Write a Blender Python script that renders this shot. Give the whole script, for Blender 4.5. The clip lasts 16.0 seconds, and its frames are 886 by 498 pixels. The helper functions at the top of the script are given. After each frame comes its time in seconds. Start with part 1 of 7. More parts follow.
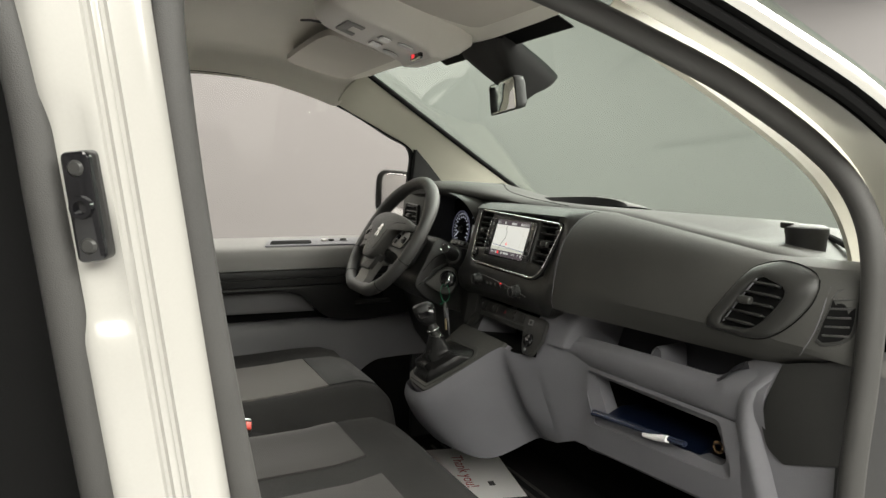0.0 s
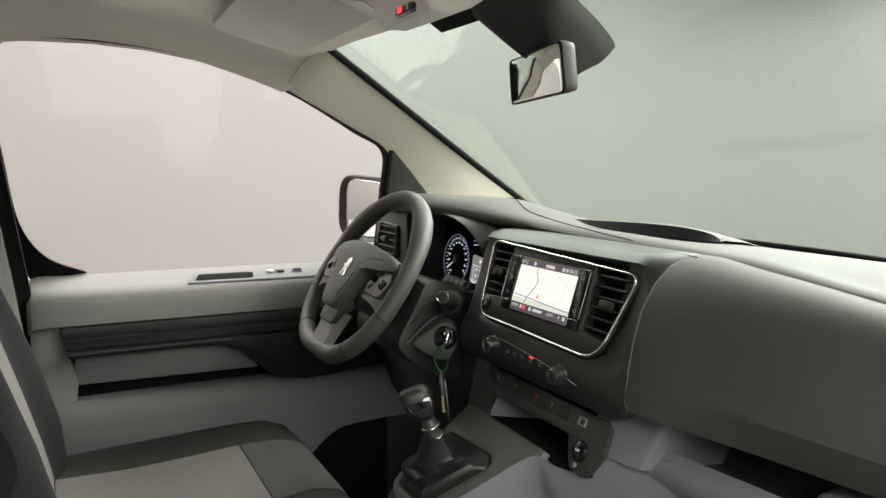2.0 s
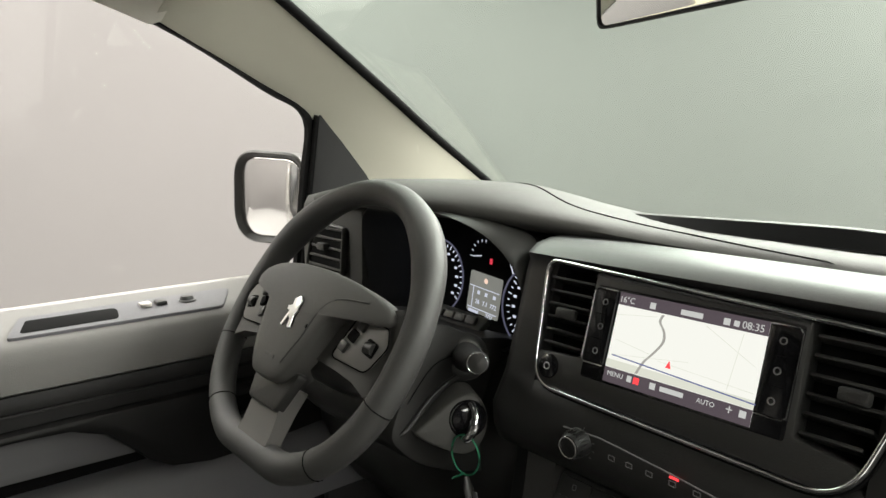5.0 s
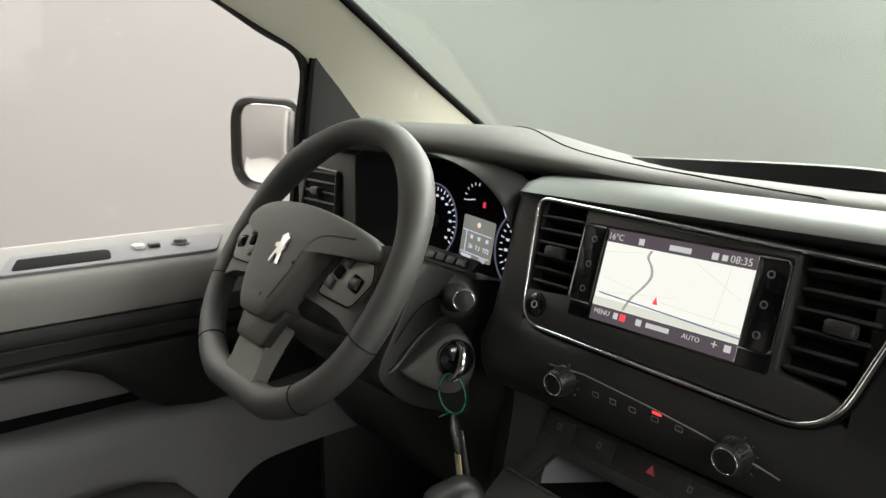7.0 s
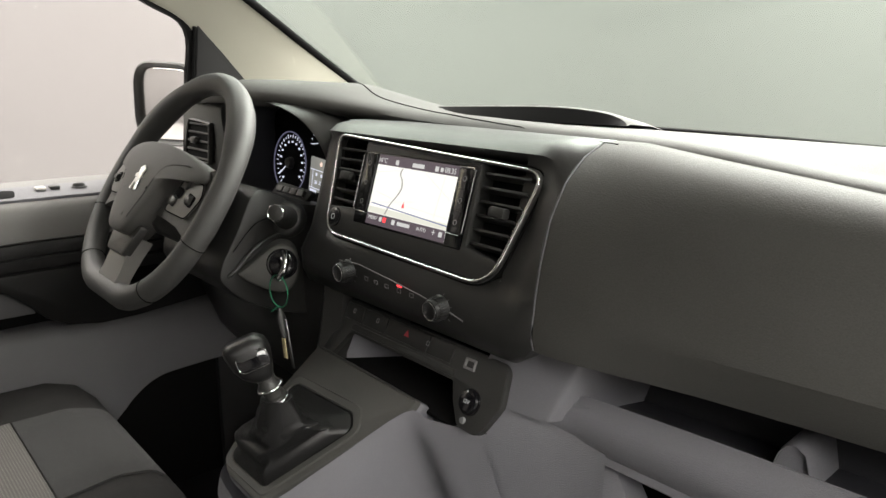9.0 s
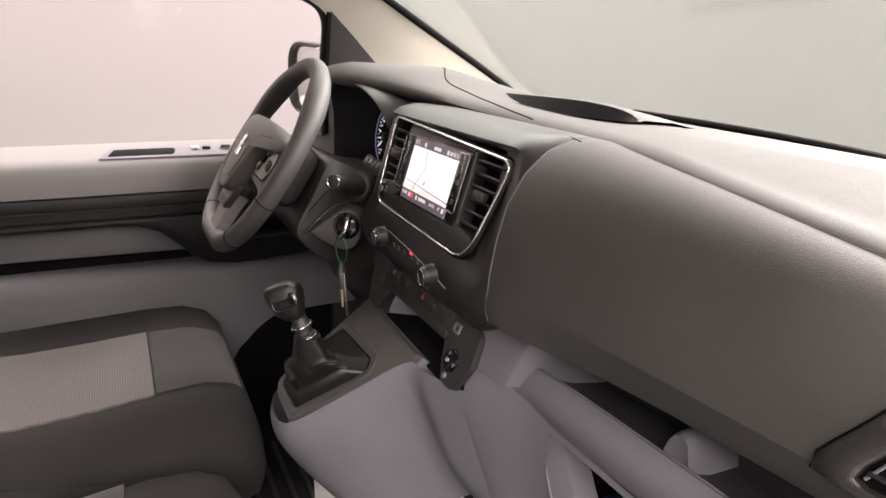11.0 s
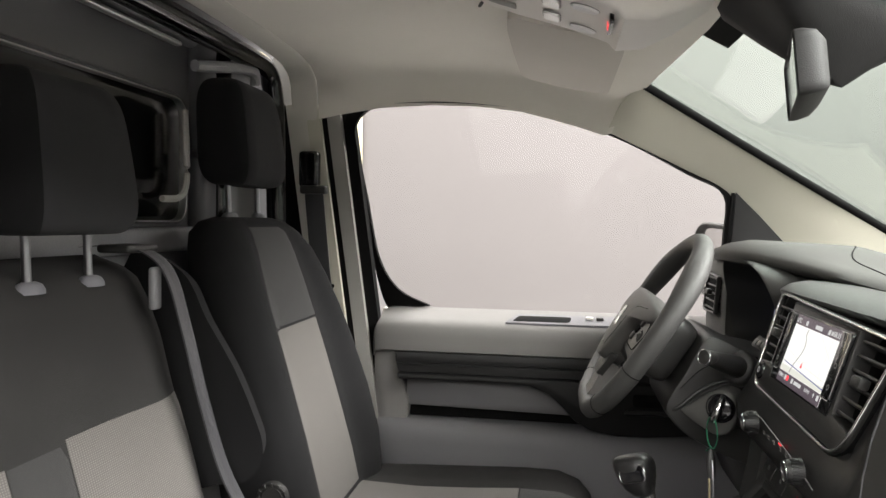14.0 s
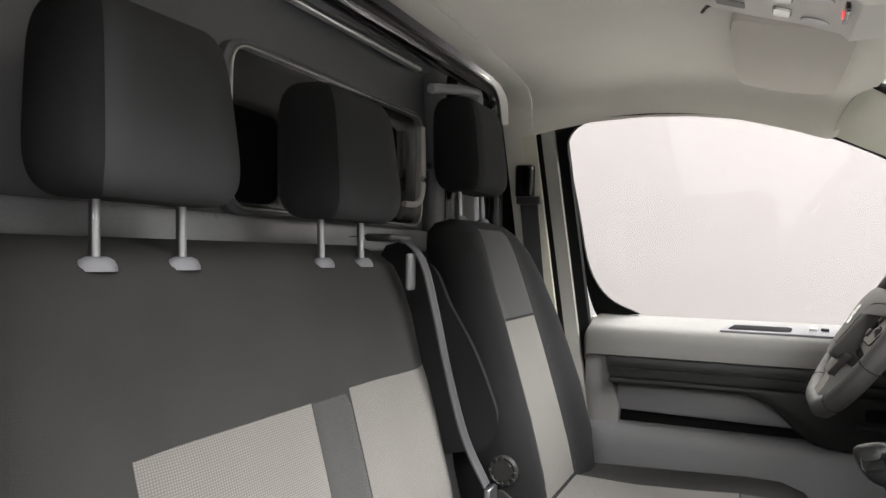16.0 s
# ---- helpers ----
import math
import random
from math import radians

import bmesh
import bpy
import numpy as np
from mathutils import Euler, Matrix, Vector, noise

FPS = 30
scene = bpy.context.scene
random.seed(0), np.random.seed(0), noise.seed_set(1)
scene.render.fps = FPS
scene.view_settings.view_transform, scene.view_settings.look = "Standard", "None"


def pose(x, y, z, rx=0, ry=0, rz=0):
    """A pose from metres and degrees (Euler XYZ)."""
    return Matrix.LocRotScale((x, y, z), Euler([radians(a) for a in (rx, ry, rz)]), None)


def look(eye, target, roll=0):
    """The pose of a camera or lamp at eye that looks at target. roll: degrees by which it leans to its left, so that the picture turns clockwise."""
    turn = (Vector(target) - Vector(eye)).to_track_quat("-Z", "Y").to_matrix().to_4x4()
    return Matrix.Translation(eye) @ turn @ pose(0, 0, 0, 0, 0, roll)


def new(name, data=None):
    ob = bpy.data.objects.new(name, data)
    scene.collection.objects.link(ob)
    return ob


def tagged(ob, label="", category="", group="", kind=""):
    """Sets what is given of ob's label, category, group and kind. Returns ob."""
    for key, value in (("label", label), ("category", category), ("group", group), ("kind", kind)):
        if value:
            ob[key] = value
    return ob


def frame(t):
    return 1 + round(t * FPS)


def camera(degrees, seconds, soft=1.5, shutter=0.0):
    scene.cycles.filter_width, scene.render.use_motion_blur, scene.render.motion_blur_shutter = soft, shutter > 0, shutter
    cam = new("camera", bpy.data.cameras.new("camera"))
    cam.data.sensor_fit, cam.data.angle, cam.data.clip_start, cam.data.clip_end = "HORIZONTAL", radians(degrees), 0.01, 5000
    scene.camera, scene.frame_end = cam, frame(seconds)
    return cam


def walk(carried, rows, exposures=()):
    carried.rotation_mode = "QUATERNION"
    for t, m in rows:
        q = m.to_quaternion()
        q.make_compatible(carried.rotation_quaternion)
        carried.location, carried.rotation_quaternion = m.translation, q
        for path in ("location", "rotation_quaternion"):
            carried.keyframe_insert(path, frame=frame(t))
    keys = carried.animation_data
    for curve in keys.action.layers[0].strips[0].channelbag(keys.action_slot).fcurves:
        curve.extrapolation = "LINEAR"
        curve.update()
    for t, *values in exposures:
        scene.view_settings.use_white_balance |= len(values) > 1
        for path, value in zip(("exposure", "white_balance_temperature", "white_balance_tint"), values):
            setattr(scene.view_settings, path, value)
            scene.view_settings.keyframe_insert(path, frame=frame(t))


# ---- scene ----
cam = camera(63.7, 16.0)
PATH = [
    (0, (1.482, 0.062, 1.489), (-0.318, 0.906, 1.276), 0.8),
    (0.5, (1.341, 0.093, 1.486), (-0.413, 1.027, 1.266), 0.6),
    (1, (1.18, 0.179, 1.515), (-0.56, 1.139, 1.289), 0.5),
    (1.5, (1.068, 0.235, 1.531), (-0.68, 1.177, 1.292), 0.6),
    (2, (0.932, 0.251, 1.528), (-0.819, 1.19, 1.295), 0.8),
    (2.5, (0.811, 0.241, 1.522), (-0.907, 1.236, 1.286), 0.6),
    (3, (0.702, 0.261, 1.518), (-0.963, 1.342, 1.271), 0.3),
    (3.5, (0.586, 0.313, 1.519), (-1.033, 1.459, 1.259), 0.2),
    (4, (0.494, 0.349, 1.517), (-1.092, 1.531, 1.226), 0.2),
    (4.2, (0.464, 0.349, 1.517), (-1.103, 1.559, 1.234), -0.3),
    (4.9, (0.375, 0.359, 1.531), (-1.152, 1.61, 1.213), -0.4),
    (5.6, (0.343, 0.345, 1.551), (-1.168, 1.604, 1.188), -0.0),
    (6.3, (0.351, 0.35, 1.541), (-1.161, 1.596, 1.142), 0.2),
    (6.5, (0.358, 0.363, 1.533), (-1.163, 1.596, 1.126), -0.0),
    (7, (0.375, 0.378, 1.504), (-1.147, 1.604, 1.08), 0.3),
    (7.5, (0.41, 0.395, 1.486), (-1.111, 1.616, 1.045), 0.3),
    (8, (0.484, 0.397, 1.482), (-1.028, 1.624, 1.025), -0.0),
    (8.5, (0.584, 0.384, 1.485), (-0.896, 1.643, 1.01), -0.3),
    (8.7, (0.626, 0.383, 1.481), (-0.837, 1.662, 1.006), 0.0),
    (9.4, (0.751, 0.406, 1.49), (-0.698, 1.687, 0.983), 0.3),
    (10.1, (0.842, 0.47, 1.508), (-0.683, 1.641, 0.959), 0.7),
    (10.8, (0.892, 0.524, 1.514), (-0.796, 1.435, 0.947), 1.1),
    (11, (0.904, 0.537, 1.517), (-0.836, 1.34, 0.945), 1.2),
    (11.5, (0.92, 0.558, 1.507), (-0.923, 1.094, 0.945), 1.4),
    (12, (0.928, 0.569, 1.503), (-0.978, 0.975, 1.055), 1.4),
    (12.5, (0.913, 0.58, 1.493), (-1.032, 0.933, 1.19), 1.1),
    (13, (0.909, 0.587, 1.493), (-1.064, 0.821, 1.26), 1.0),
    (13.5, (0.922, 0.605, 1.493), (-1.07, 0.603, 1.322), 0.8),
    (14, (0.934, 0.625, 1.491), (-1.038, 0.301, 1.414), 0.8),
    (14.5, (0.934, 0.645, 1.469), (-0.979, 0.059, 1.48), 0.8),
    (15, (0.942, 0.629, 1.453), (-0.922, -0.095, 1.5), 1.0),
    (15.5, (0.991, 0.608, 1.437), (-0.849, -0.175, 1.478), 1.1),
    (16, (1.053, 0.585, 1.422), (-0.774, -0.229, 1.436), 1.0),
]
walk(cam, [(t, look(eye, target, roll)) for t, eye, target, roll in PATH],
     [(0.0, -0.34, 6750, 5), (0.8, -0.08, 6700, 4), (1.5, 0.08, 6650, 4), (4.2, 0.03, 6650, 5), (8.5, 0.16, 6650, 6), (10.8, 0.38, 6900, 24), (12.0, 0.42, 6850, 23),
      (12.7, 0.19, 6600, 17), (14.0, 0.18, 6550, 10), (16.0, 0.47, 6400, 9)])

# ---- light ----
world = bpy.data.worlds.new("studio_world")
world.use_nodes = True
world.node_tree.nodes["Background"].inputs[0].default_value = (0.9, 0.95, 1.0, 1)
world.node_tree.nodes["Background"].inputs[1].default_value = 0.02
scene.world = world


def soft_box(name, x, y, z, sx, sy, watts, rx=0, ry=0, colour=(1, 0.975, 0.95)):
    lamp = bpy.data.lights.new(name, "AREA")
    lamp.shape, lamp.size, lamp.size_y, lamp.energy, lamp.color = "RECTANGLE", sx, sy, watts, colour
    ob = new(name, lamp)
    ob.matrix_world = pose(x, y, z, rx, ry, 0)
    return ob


soft_box("unseen_lamp", -3.2, 0.8, 3.9, 2.6, 6.0, 400)
soft_box("unseen_lamp", 3.9, 0.3, 3.6, 2.4, 5.6, 640, 0, 35)
soft_box("unseen_lamp", 0.0, 4.6, 3.8, 5.0, 2.2, 980, -32)
# added unseen lamp at the rear, brightens the wall that the door mirror shows
soft_box("unseen_lamp", -0.8, -3.4, 3.9, 5.0, 2.0, 300)

# ---- materials ----


def material(name, colour, rough=0.5, metal=0.0, grain=0.0, size=400.0, vary=0.12, coat=0.0, spread=6.0, spec=0.5, sheen=0.0):
    """A surface with a slow drift of tone, a fine grain in tone, gloss and relief."""
    m = bpy.data.materials.new(name)
    m.use_nodes = True
    t = m.node_tree
    b = t.nodes["Principled BSDF"]
    b.inputs["Roughness"].default_value, b.inputs["Metallic"].default_value = rough, metal
    b.inputs["Coat Weight"].default_value, b.inputs["Specular IOR Level"].default_value = coat, spec
    b.inputs["Sheen Weight"].default_value = sheen
    co = t.nodes.new("ShaderNodeTexCoord")
    wide, fine = t.nodes.new("ShaderNodeTexNoise"), t.nodes.new("ShaderNodeTexNoise")
    wide.inputs["Scale"].default_value, wide.inputs["Detail"].default_value = spread, 4
    fine.inputs["Scale"].default_value, fine.inputs["Detail"].default_value = size, 2
    mix = t.nodes.new("ShaderNodeMath")
    mix.operation = "MULTIPLY_ADD"
    mix.inputs[1].default_value = 0.6
    half = t.nodes.new("ShaderNodeMath")
    half.operation = "MULTIPLY"
    half.inputs[1].default_value = 0.4
    ramp = t.nodes.new("ShaderNodeValToRGB")
    ramp.color_ramp.elements[0].position, ramp.color_ramp.elements[1].position = 0.3, 0.7
    ramp.color_ramp.elements[0].color = (*[c * (1 - vary) for c in colour], 1)
    ramp.color_ramp.elements[1].color = (*[min(1, c * (1 + vary)) for c in colour], 1)
    t.links.new(co.outputs["Object"], wide.inputs["Vector"])
    t.links.new(co.outputs["Object"], fine.inputs["Vector"])
    t.links.new(fine.outputs["Fac"], half.inputs[0])
    t.links.new(wide.outputs["Fac"], mix.inputs[0])
    t.links.new(half.outputs[0], mix.inputs[2])
    t.links.new(mix.outputs[0], ramp.inputs[0])
    t.links.new(ramp.outputs[0], b.inputs["Base Color"])
    rr = t.nodes.new("ShaderNodeMapRange")
    rr.inputs[3].default_value, rr.inputs[4].default_value = max(0.02, rough - 0.06), min(1, rough + 0.06)
    t.links.new(wide.outputs["Fac"], rr.inputs[0])
    t.links.new(rr.outputs[0], b.inputs["Roughness"])
    if grain:
        bump = t.nodes.new("ShaderNodeBump")
        bump.inputs["Strength"].default_value, bump.inputs["Distance"].default_value = grain, 0.0015
        t.links.new(fine.outputs["Fac"], bump.inputs["Height"])
        t.links.new(bump.outputs[0], b.inputs["Normal"])
    return m


def weave(name, colour, dark, pitch):
    """Woven cloth: crossed waves a thread apart, over a slow drift of tone."""
    m = material(name, colour, 0.9, grain=0.0, size=900, vary=0.1, spec=0.15, sheen=0.1)
    t = m.node_tree
    b = t.nodes["Principled BSDF"]
    co = t.nodes["Texture Coordinate"]
    cut, lay, less = t.nodes.new("ShaderNodeSeparateXYZ"), t.nodes.new("ShaderNodeCombineXYZ"), t.nodes.new("ShaderNodeMath")
    less.operation = "SUBTRACT"
    t.links.new(co.outputs["Object"], cut.inputs[0])
    t.links.new(cut.outputs[1], less.inputs[0])
    t.links.new(cut.outputs[2], less.inputs[1])
    t.links.new(cut.outputs[0], lay.inputs[0])
    t.links.new(less.outputs[0], lay.inputs[1])
    va, vb = t.nodes.new("ShaderNodeTexWave"), t.nodes.new("ShaderNodeTexWave")
    va.bands_direction, vb.bands_direction = "X", "Y"
    for v in (va, vb):
        v.inputs["Scale"].default_value = 6.2832 / pitch / 20
        v.inputs["Distortion"].default_value = 0.4
        t.links.new(lay.outputs[0], v.inputs["Vector"])
    mul = t.nodes.new("ShaderNodeMath")
    mul.operation = "MULTIPLY"
    t.links.new(va.outputs["Fac"], mul.inputs[0])
    t.links.new(vb.outputs["Fac"], mul.inputs[1])
    tone = t.nodes.new("ShaderNodeMix")
    tone.data_type = "RGBA"
    old = b.inputs["Base Color"].links[0].from_socket
    t.links.new(mul.outputs[0], tone.inputs[0])
    tone.inputs[6].default_value = (*dark, 1)
    t.links.new(old, tone.inputs[7])
    t.links.new(tone.outputs[2], b.inputs["Base Color"])
    bump = t.nodes.new("ShaderNodeBump")
    bump.inputs["Strength"].default_value, bump.inputs["Distance"].default_value = 0.35, 0.001
    t.links.new(mul.outputs[0], bump.inputs["Height"])
    t.links.new(bump.outputs[0], b.inputs["Normal"])
    return m


def glow(name, colour, strength):
    m = bpy.data.materials.new(name)
    m.use_nodes = True
    b = m.node_tree.nodes["Principled BSDF"]
    b.inputs["Base Color"].default_value = (0.01, 0.01, 0.01, 1)
    b.inputs["Roughness"].default_value = 0.25
    b.inputs["Emission Color"].default_value, b.inputs["Emission Strength"].default_value = (*colour, 1), strength
    return m


def clear(name, colour, rough=0.0):
    """Thin glass: tinted see-through, with a mirror gloss that grows towards grazing."""
    m = bpy.data.materials.new(name)
    m.use_nodes = True
    t = m.node_tree
    t.nodes.remove(t.nodes["Principled BSDF"])
    see, shine, mix, edge, power, scale = (t.nodes.new(k) for k in ("ShaderNodeBsdfTransparent", "ShaderNodeBsdfGlossy", "ShaderNodeMixShader", "ShaderNodeLayerWeight", "ShaderNodeMath", "ShaderNodeMath"))
    see.inputs[0].default_value = (*colour, 1)
    shine.inputs["Roughness"].default_value = rough
    edge.inputs[0].default_value = 0.5
    power.operation, scale.operation = "POWER", "MULTIPLY_ADD"
    power.inputs[1].default_value, scale.inputs[1].default_value, scale.inputs[2].default_value = 5.0, 0.7, 0.018
    t.links.new(edge.outputs["Facing"], power.inputs[0])
    t.links.new(power.outputs[0], scale.inputs[0])
    t.links.new(scale.outputs[0], mix.inputs[0])
    t.links.new(see.outputs[0], mix.inputs[1])
    t.links.new(shine.outputs[0], mix.inputs[2])
    t.links.new(mix.outputs[0], t.nodes["Material Output"].inputs[0])
    return m


DASH = material("dash_plastic", (0.055, 0.0545, 0.0505), 0.62, grain=0.26, size=700, vary=0.22, spec=0.32)
PAD = material("soft_black_plastic", (0.026, 0.026, 0.0245), 0.38, grain=0.3, size=800, vary=0.15, spec=0.5)
# near-black plastic; on the centre body, the dash's plastic darkened to stand for shade
DARKSHADE = material("dark_and_shaded_plastic", (0.020, 0.020, 0.019), 0.42, grain=0.14, size=700, vary=0.2, spec=0.42)
GLOSS = material("gloss_black", (0.006, 0.006, 0.007), 0.12, vary=0.1, coat=0.3)
DEEP = material("matt_black", (0.006, 0.006, 0.006), 0.85, grain=0.2, size=500, spec=0.08)
GREY = material("grey_plastic", (0.140, 0.139, 0.150), 0.5, grain=0.5, size=900, vary=0.14, spec=0.35)
DOOR = material("door_plastic", (0.165, 0.161, 0.153), 0.55, grain=0.3, size=900, vary=0.08, spec=0.35)
DOORLOW = material("door_insert_plastic", (0.140, 0.139, 0.142), 0.55, grain=0.3, size=900, vary=0.08, spec=0.35)
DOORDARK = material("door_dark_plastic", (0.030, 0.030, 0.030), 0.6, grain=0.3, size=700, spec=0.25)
ARMBLACK = material("armrest_black", (0.010, 0.010, 0.010), 0.5, grain=0.3, size=800, spec=0.3)
CREAM = material("cream_trim", (0.54, 0.527, 0.44), 0.6, grain=0.15, size=1200, vary=0.05)
LINER = material("headliner_cloth", (0.76, 0.73, 0.66), 0.92, grain=0.3, size=1500, vary=0.05, spec=0.1, sheen=0.2)
VISOR = material("visor_vinyl", (0.56, 0.525, 0.47), 0.7, grain=0.25, size=1000, vary=0.06)
REARTRIM = material("grey_beige_trim", (0.62, 0.60, 0.55), 0.8, grain=0.2, size=1200, vary=0.05, spec=0.2)
LAMPGREY = material("console_plastic", (0.70, 0.67, 0.63), 0.45, grain=0.1, size=900, vary=0.05)
RUBBER = material("seal_rubber", (0.040, 0.039, 0.037), 0.62, grain=0.3, size=900, vary=0.2, spread=14)
PAINT = material("white_paint", (0.335, 0.328, 0.307), 0.22, vary=0.025, coat=0.6, spread=3)
SEAT = material("seat_cloth_dark", (0.0265, 0.0258, 0.0252), 0.93, grain=0.5, size=1400, vary=0.25, spec=0.08, sheen=0.02)
SEATBLACK = material("seat_cloth_black", (0.013, 0.013, 0.0135), 0.93, grain=0.5, size=1400, vary=0.25, spec=0.08, sheen=0.02)
BAND = material("seat_cloth_grey", (0.031, 0.031, 0.0305), 0.93, grain=0.4, size=1400, vary=0.12, spec=0.15, sheen=0.1)
LIGHT = weave("seat_cloth_light", (0.155, 0.146, 0.136), (0.084, 0.079, 0.074), 0.0036)
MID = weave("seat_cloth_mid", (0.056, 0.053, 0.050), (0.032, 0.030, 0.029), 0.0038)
HEADLIT = material("headrest_cloth_lit", (0.034, 0.034, 0.0355), 0.9, grain=0.4, size=1400, vary=0.2, spec=0.1, sheen=0.03)
BELT = material("belt_webbing", (0.035, 0.036, 0.038), 0.6, grain=0.5, size=1000, vary=0.15)
GREYBELT = material("grey_webbing", (0.042, 0.042, 0.045), 0.45, grain=0.6, size=700, vary=0.2)
BRASS = material("brass", (0.55, 0.36, 0.20), 0.25, metal=1.0, vary=0.1)
EMBLEM = material("satin_chrome", (0.80, 0.80, 0.79), 0.42, metal=1.0, vary=0.03)
CHROME = material("chrome", (0.72, 0.72, 0.72), 0.14, metal=1.0, vary=0.04)
STEEL = material("satin_steel", (0.30, 0.30, 0.31), 0.3, metal=1.0, vary=0.1)
LEATHER = material("wheel_leather", (0.045, 0.045, 0.043), 0.55, grain=0.4, size=900, vary=0.12)
HUB = material("hub_plastic", (0.075, 0.074, 0.070), 0.5, grain=0.3, size=900, vary=0.12, spec=0.35)
SPOKE = material("spoke_plastic", (0.125, 0.121, 0.113), 0.45, grain=0.15, size=900, vary=0.08)
BOOT = material("boot_leather", (0.010, 0.010, 0.010), 0.33, grain=0.4, size=790)
CARPET = material("carpet", (0.020, 0.020, 0.021), 0.97, grain=0.9, size=600, vary=0.35, spec=0.1)
PANEL = material("black_metal_panel", (0.140, 0.140, 0.147), 0.38, vary=0.04, coat=0.25)
# pale grey stands in for reflections on the lower rail and top bracket
RAILSHEEN = material("rail_sheen_grey", (0.30, 0.30, 0.31), 0.3, vary=0.15, spread=14, coat=0.3)
WALL = material("studio_wall", (0.174, 0.167, 0.166), 0.95, size=3, vary=0.012, spread=0.5, spec=0.05)
FLOOR = material("studio_floor", (0.44, 0.435, 0.43), 0.5, grain=0.05, size=150, vary=0.06, spread=1.5)
LINERDARK = material("dark_tray_liner", (0.034, 0.034, 0.039), 0.5, grain=0.3, size=700, spec=0.3)
YELLOW = material("yellow_paint", (0.72, 0.66, 0.46), 0.6, vary=0.05)
PAPER = material("paper", (0.80, 0.79, 0.78), 0.85, vary=0.03)
REDINK = material("red_ink", (0.36, 0.045, 0.06), 0.8)
REDPLASTIC = material("red_plastic", (0.62, 0.06, 0.04), 0.4)
GREEN = material("green_tie", (0.02, 0.17, 0.085), 0.45)
TAN = material("manila_tag", (0.50, 0.42, 0.24), 0.8)
ROLLBLUE = material("blue_wrap", (0.020, 0.026, 0.048), 0.25, coat=0.4)
BLUE = material("blue_cover", (0.003, 0.006, 0.017), 0.3, coat=0.3)
WHITEINK = material("white_print", (0.62, 0.62, 0.62), 0.5)
GREYINK = material("grey_print", (0.16, 0.16, 0.16), 0.5)
SOFTINK = material("soft_grey_line", (0.27, 0.26, 0.245), 0.6)
INKBLACK = material("black_print", (0.03, 0.03, 0.03), 0.6)
MIRROR = material("mirror_glass", (0.86, 0.88, 0.86), 0.02, metal=1.0, vary=0.0)
FOG = material("outer_mirror_glass", (0.90, 0.89, 0.88), 0.08, metal=1.0, vary=0.0)
GLASS = clear("windscreen_glass", (0.873, 0.937, 0.898))
SIDEGLASS = clear("side_glass", (0.97, 0.96, 0.955))
SCREEN = glow("screen_white", (1.0, 0.985, 0.95), 0.92)
SCREENBAR = glow("screen_bar", (0.09, 0.07, 0.085), 1.0)
SCREENROAD = glow("screen_road", (0.42, 0.40, 0.38), 0.9)
SCREENLAND = glow("screen_land", (0.80, 0.80, 0.72), 0.9)
SCREENSEA = glow("screen_sea", (0.16, 0.18, 0.40), 0.8)
SCREENINK = glow("screen_ink", (0.95, 0.95, 0.95), 0.6)
DIALWHITE = glow("dial_white", (0.75, 0.78, 0.95), 0.75)
DIALBLUE = glow("dial_blue", (0.40, 0.40, 0.62), 0.2)
DIALGREY = glow("dial_grey", (0.33, 0.33, 0.31), 0.6)
DIALRED = glow("dial_red", (0.8, 0.04, 0.08), 0.8)
DIALAMBER = glow("dial_amber", (1.0, 0.72, 0.60), 0.9)
REDGLOW = glow("red_light", (1.0, 0.05, 0.06), 1.6)

# ---- builders ----


def part(name, bm, mat, parent=None, label="", sharp=38):
    bmesh.ops.recalc_face_normals(bm, faces=bm.faces)
    me = bpy.data.meshes.new(name)
    bm.to_mesh(me)
    bm.free()
    me.materials.append(mat)
    me.shade_smooth()
    me.set_sharp_from_angle(angle=radians(sharp))
    ob = new(name, me)
    if parent:
        ob.parent = parent
        ob.matrix_parent_inverse = parent.matrix_basis.inverted() if not parent.parent else Matrix()
    return tagged(ob, label)


def thing(name, label, category, at=(0, 0, 0), group="", kind=""):
    ob = new(name)
    ob.location = at
    ob.empty_display_size = 0.05
    return tagged(ob, label, category, group, kind)


def merge(*bms):
    out = bmesh.new()
    for bm in bms:
        me = bpy.data.meshes.new("tmp")
        bm.to_mesh(me)
        bm.free()
        out.from_mesh(me)
        bpy.data.meshes.remove(me)
    return out


def placed(bm, m):
    bmesh.ops.transform(bm, matrix=m, verts=bm.verts)
    return bm


def box(sx, sy, sz, c=(0, 0, 0), b=0.003, seg=2, m=None):
    bm = bmesh.new()
    bmesh.ops.create_cube(bm, size=1)
    bmesh.ops.scale(bm, vec=(sx, sy, sz), verts=bm.verts)
    if b:
        bmesh.ops.bevel(bm, geom=list(bm.edges), offset=min(b, 0.45 * min(sx, sy, sz)), segments=seg, profile=0.5, affect="EDGES")
    return placed(bm, (m or Matrix()) @ Matrix.Translation(c))


def loft(rings, closed=True, caps=True):
    bm = bmesh.new()
    vs = [[bm.verts.new(p) for p in ring] for ring in rings]
    n = len(vs[0])
    for a, b in zip(vs, vs[1:]):
        for i in range(n if closed else n - 1):
            j = (i + 1) % n
            bm.faces.new((a[i], a[j], b[j], b[i]))
    if caps and closed:
        bm.faces.new(vs[0])
        bm.faces.new(vs[-1][::-1])
    return bm


def thick(bm, d):
    """Gives a sheet a thickness, against its normals."""
    bmesh.ops.recalc_face_normals(bm, faces=bm.faces)
    bmesh.ops.solidify(bm, geom=list(bm.faces), thickness=d)
    return bm


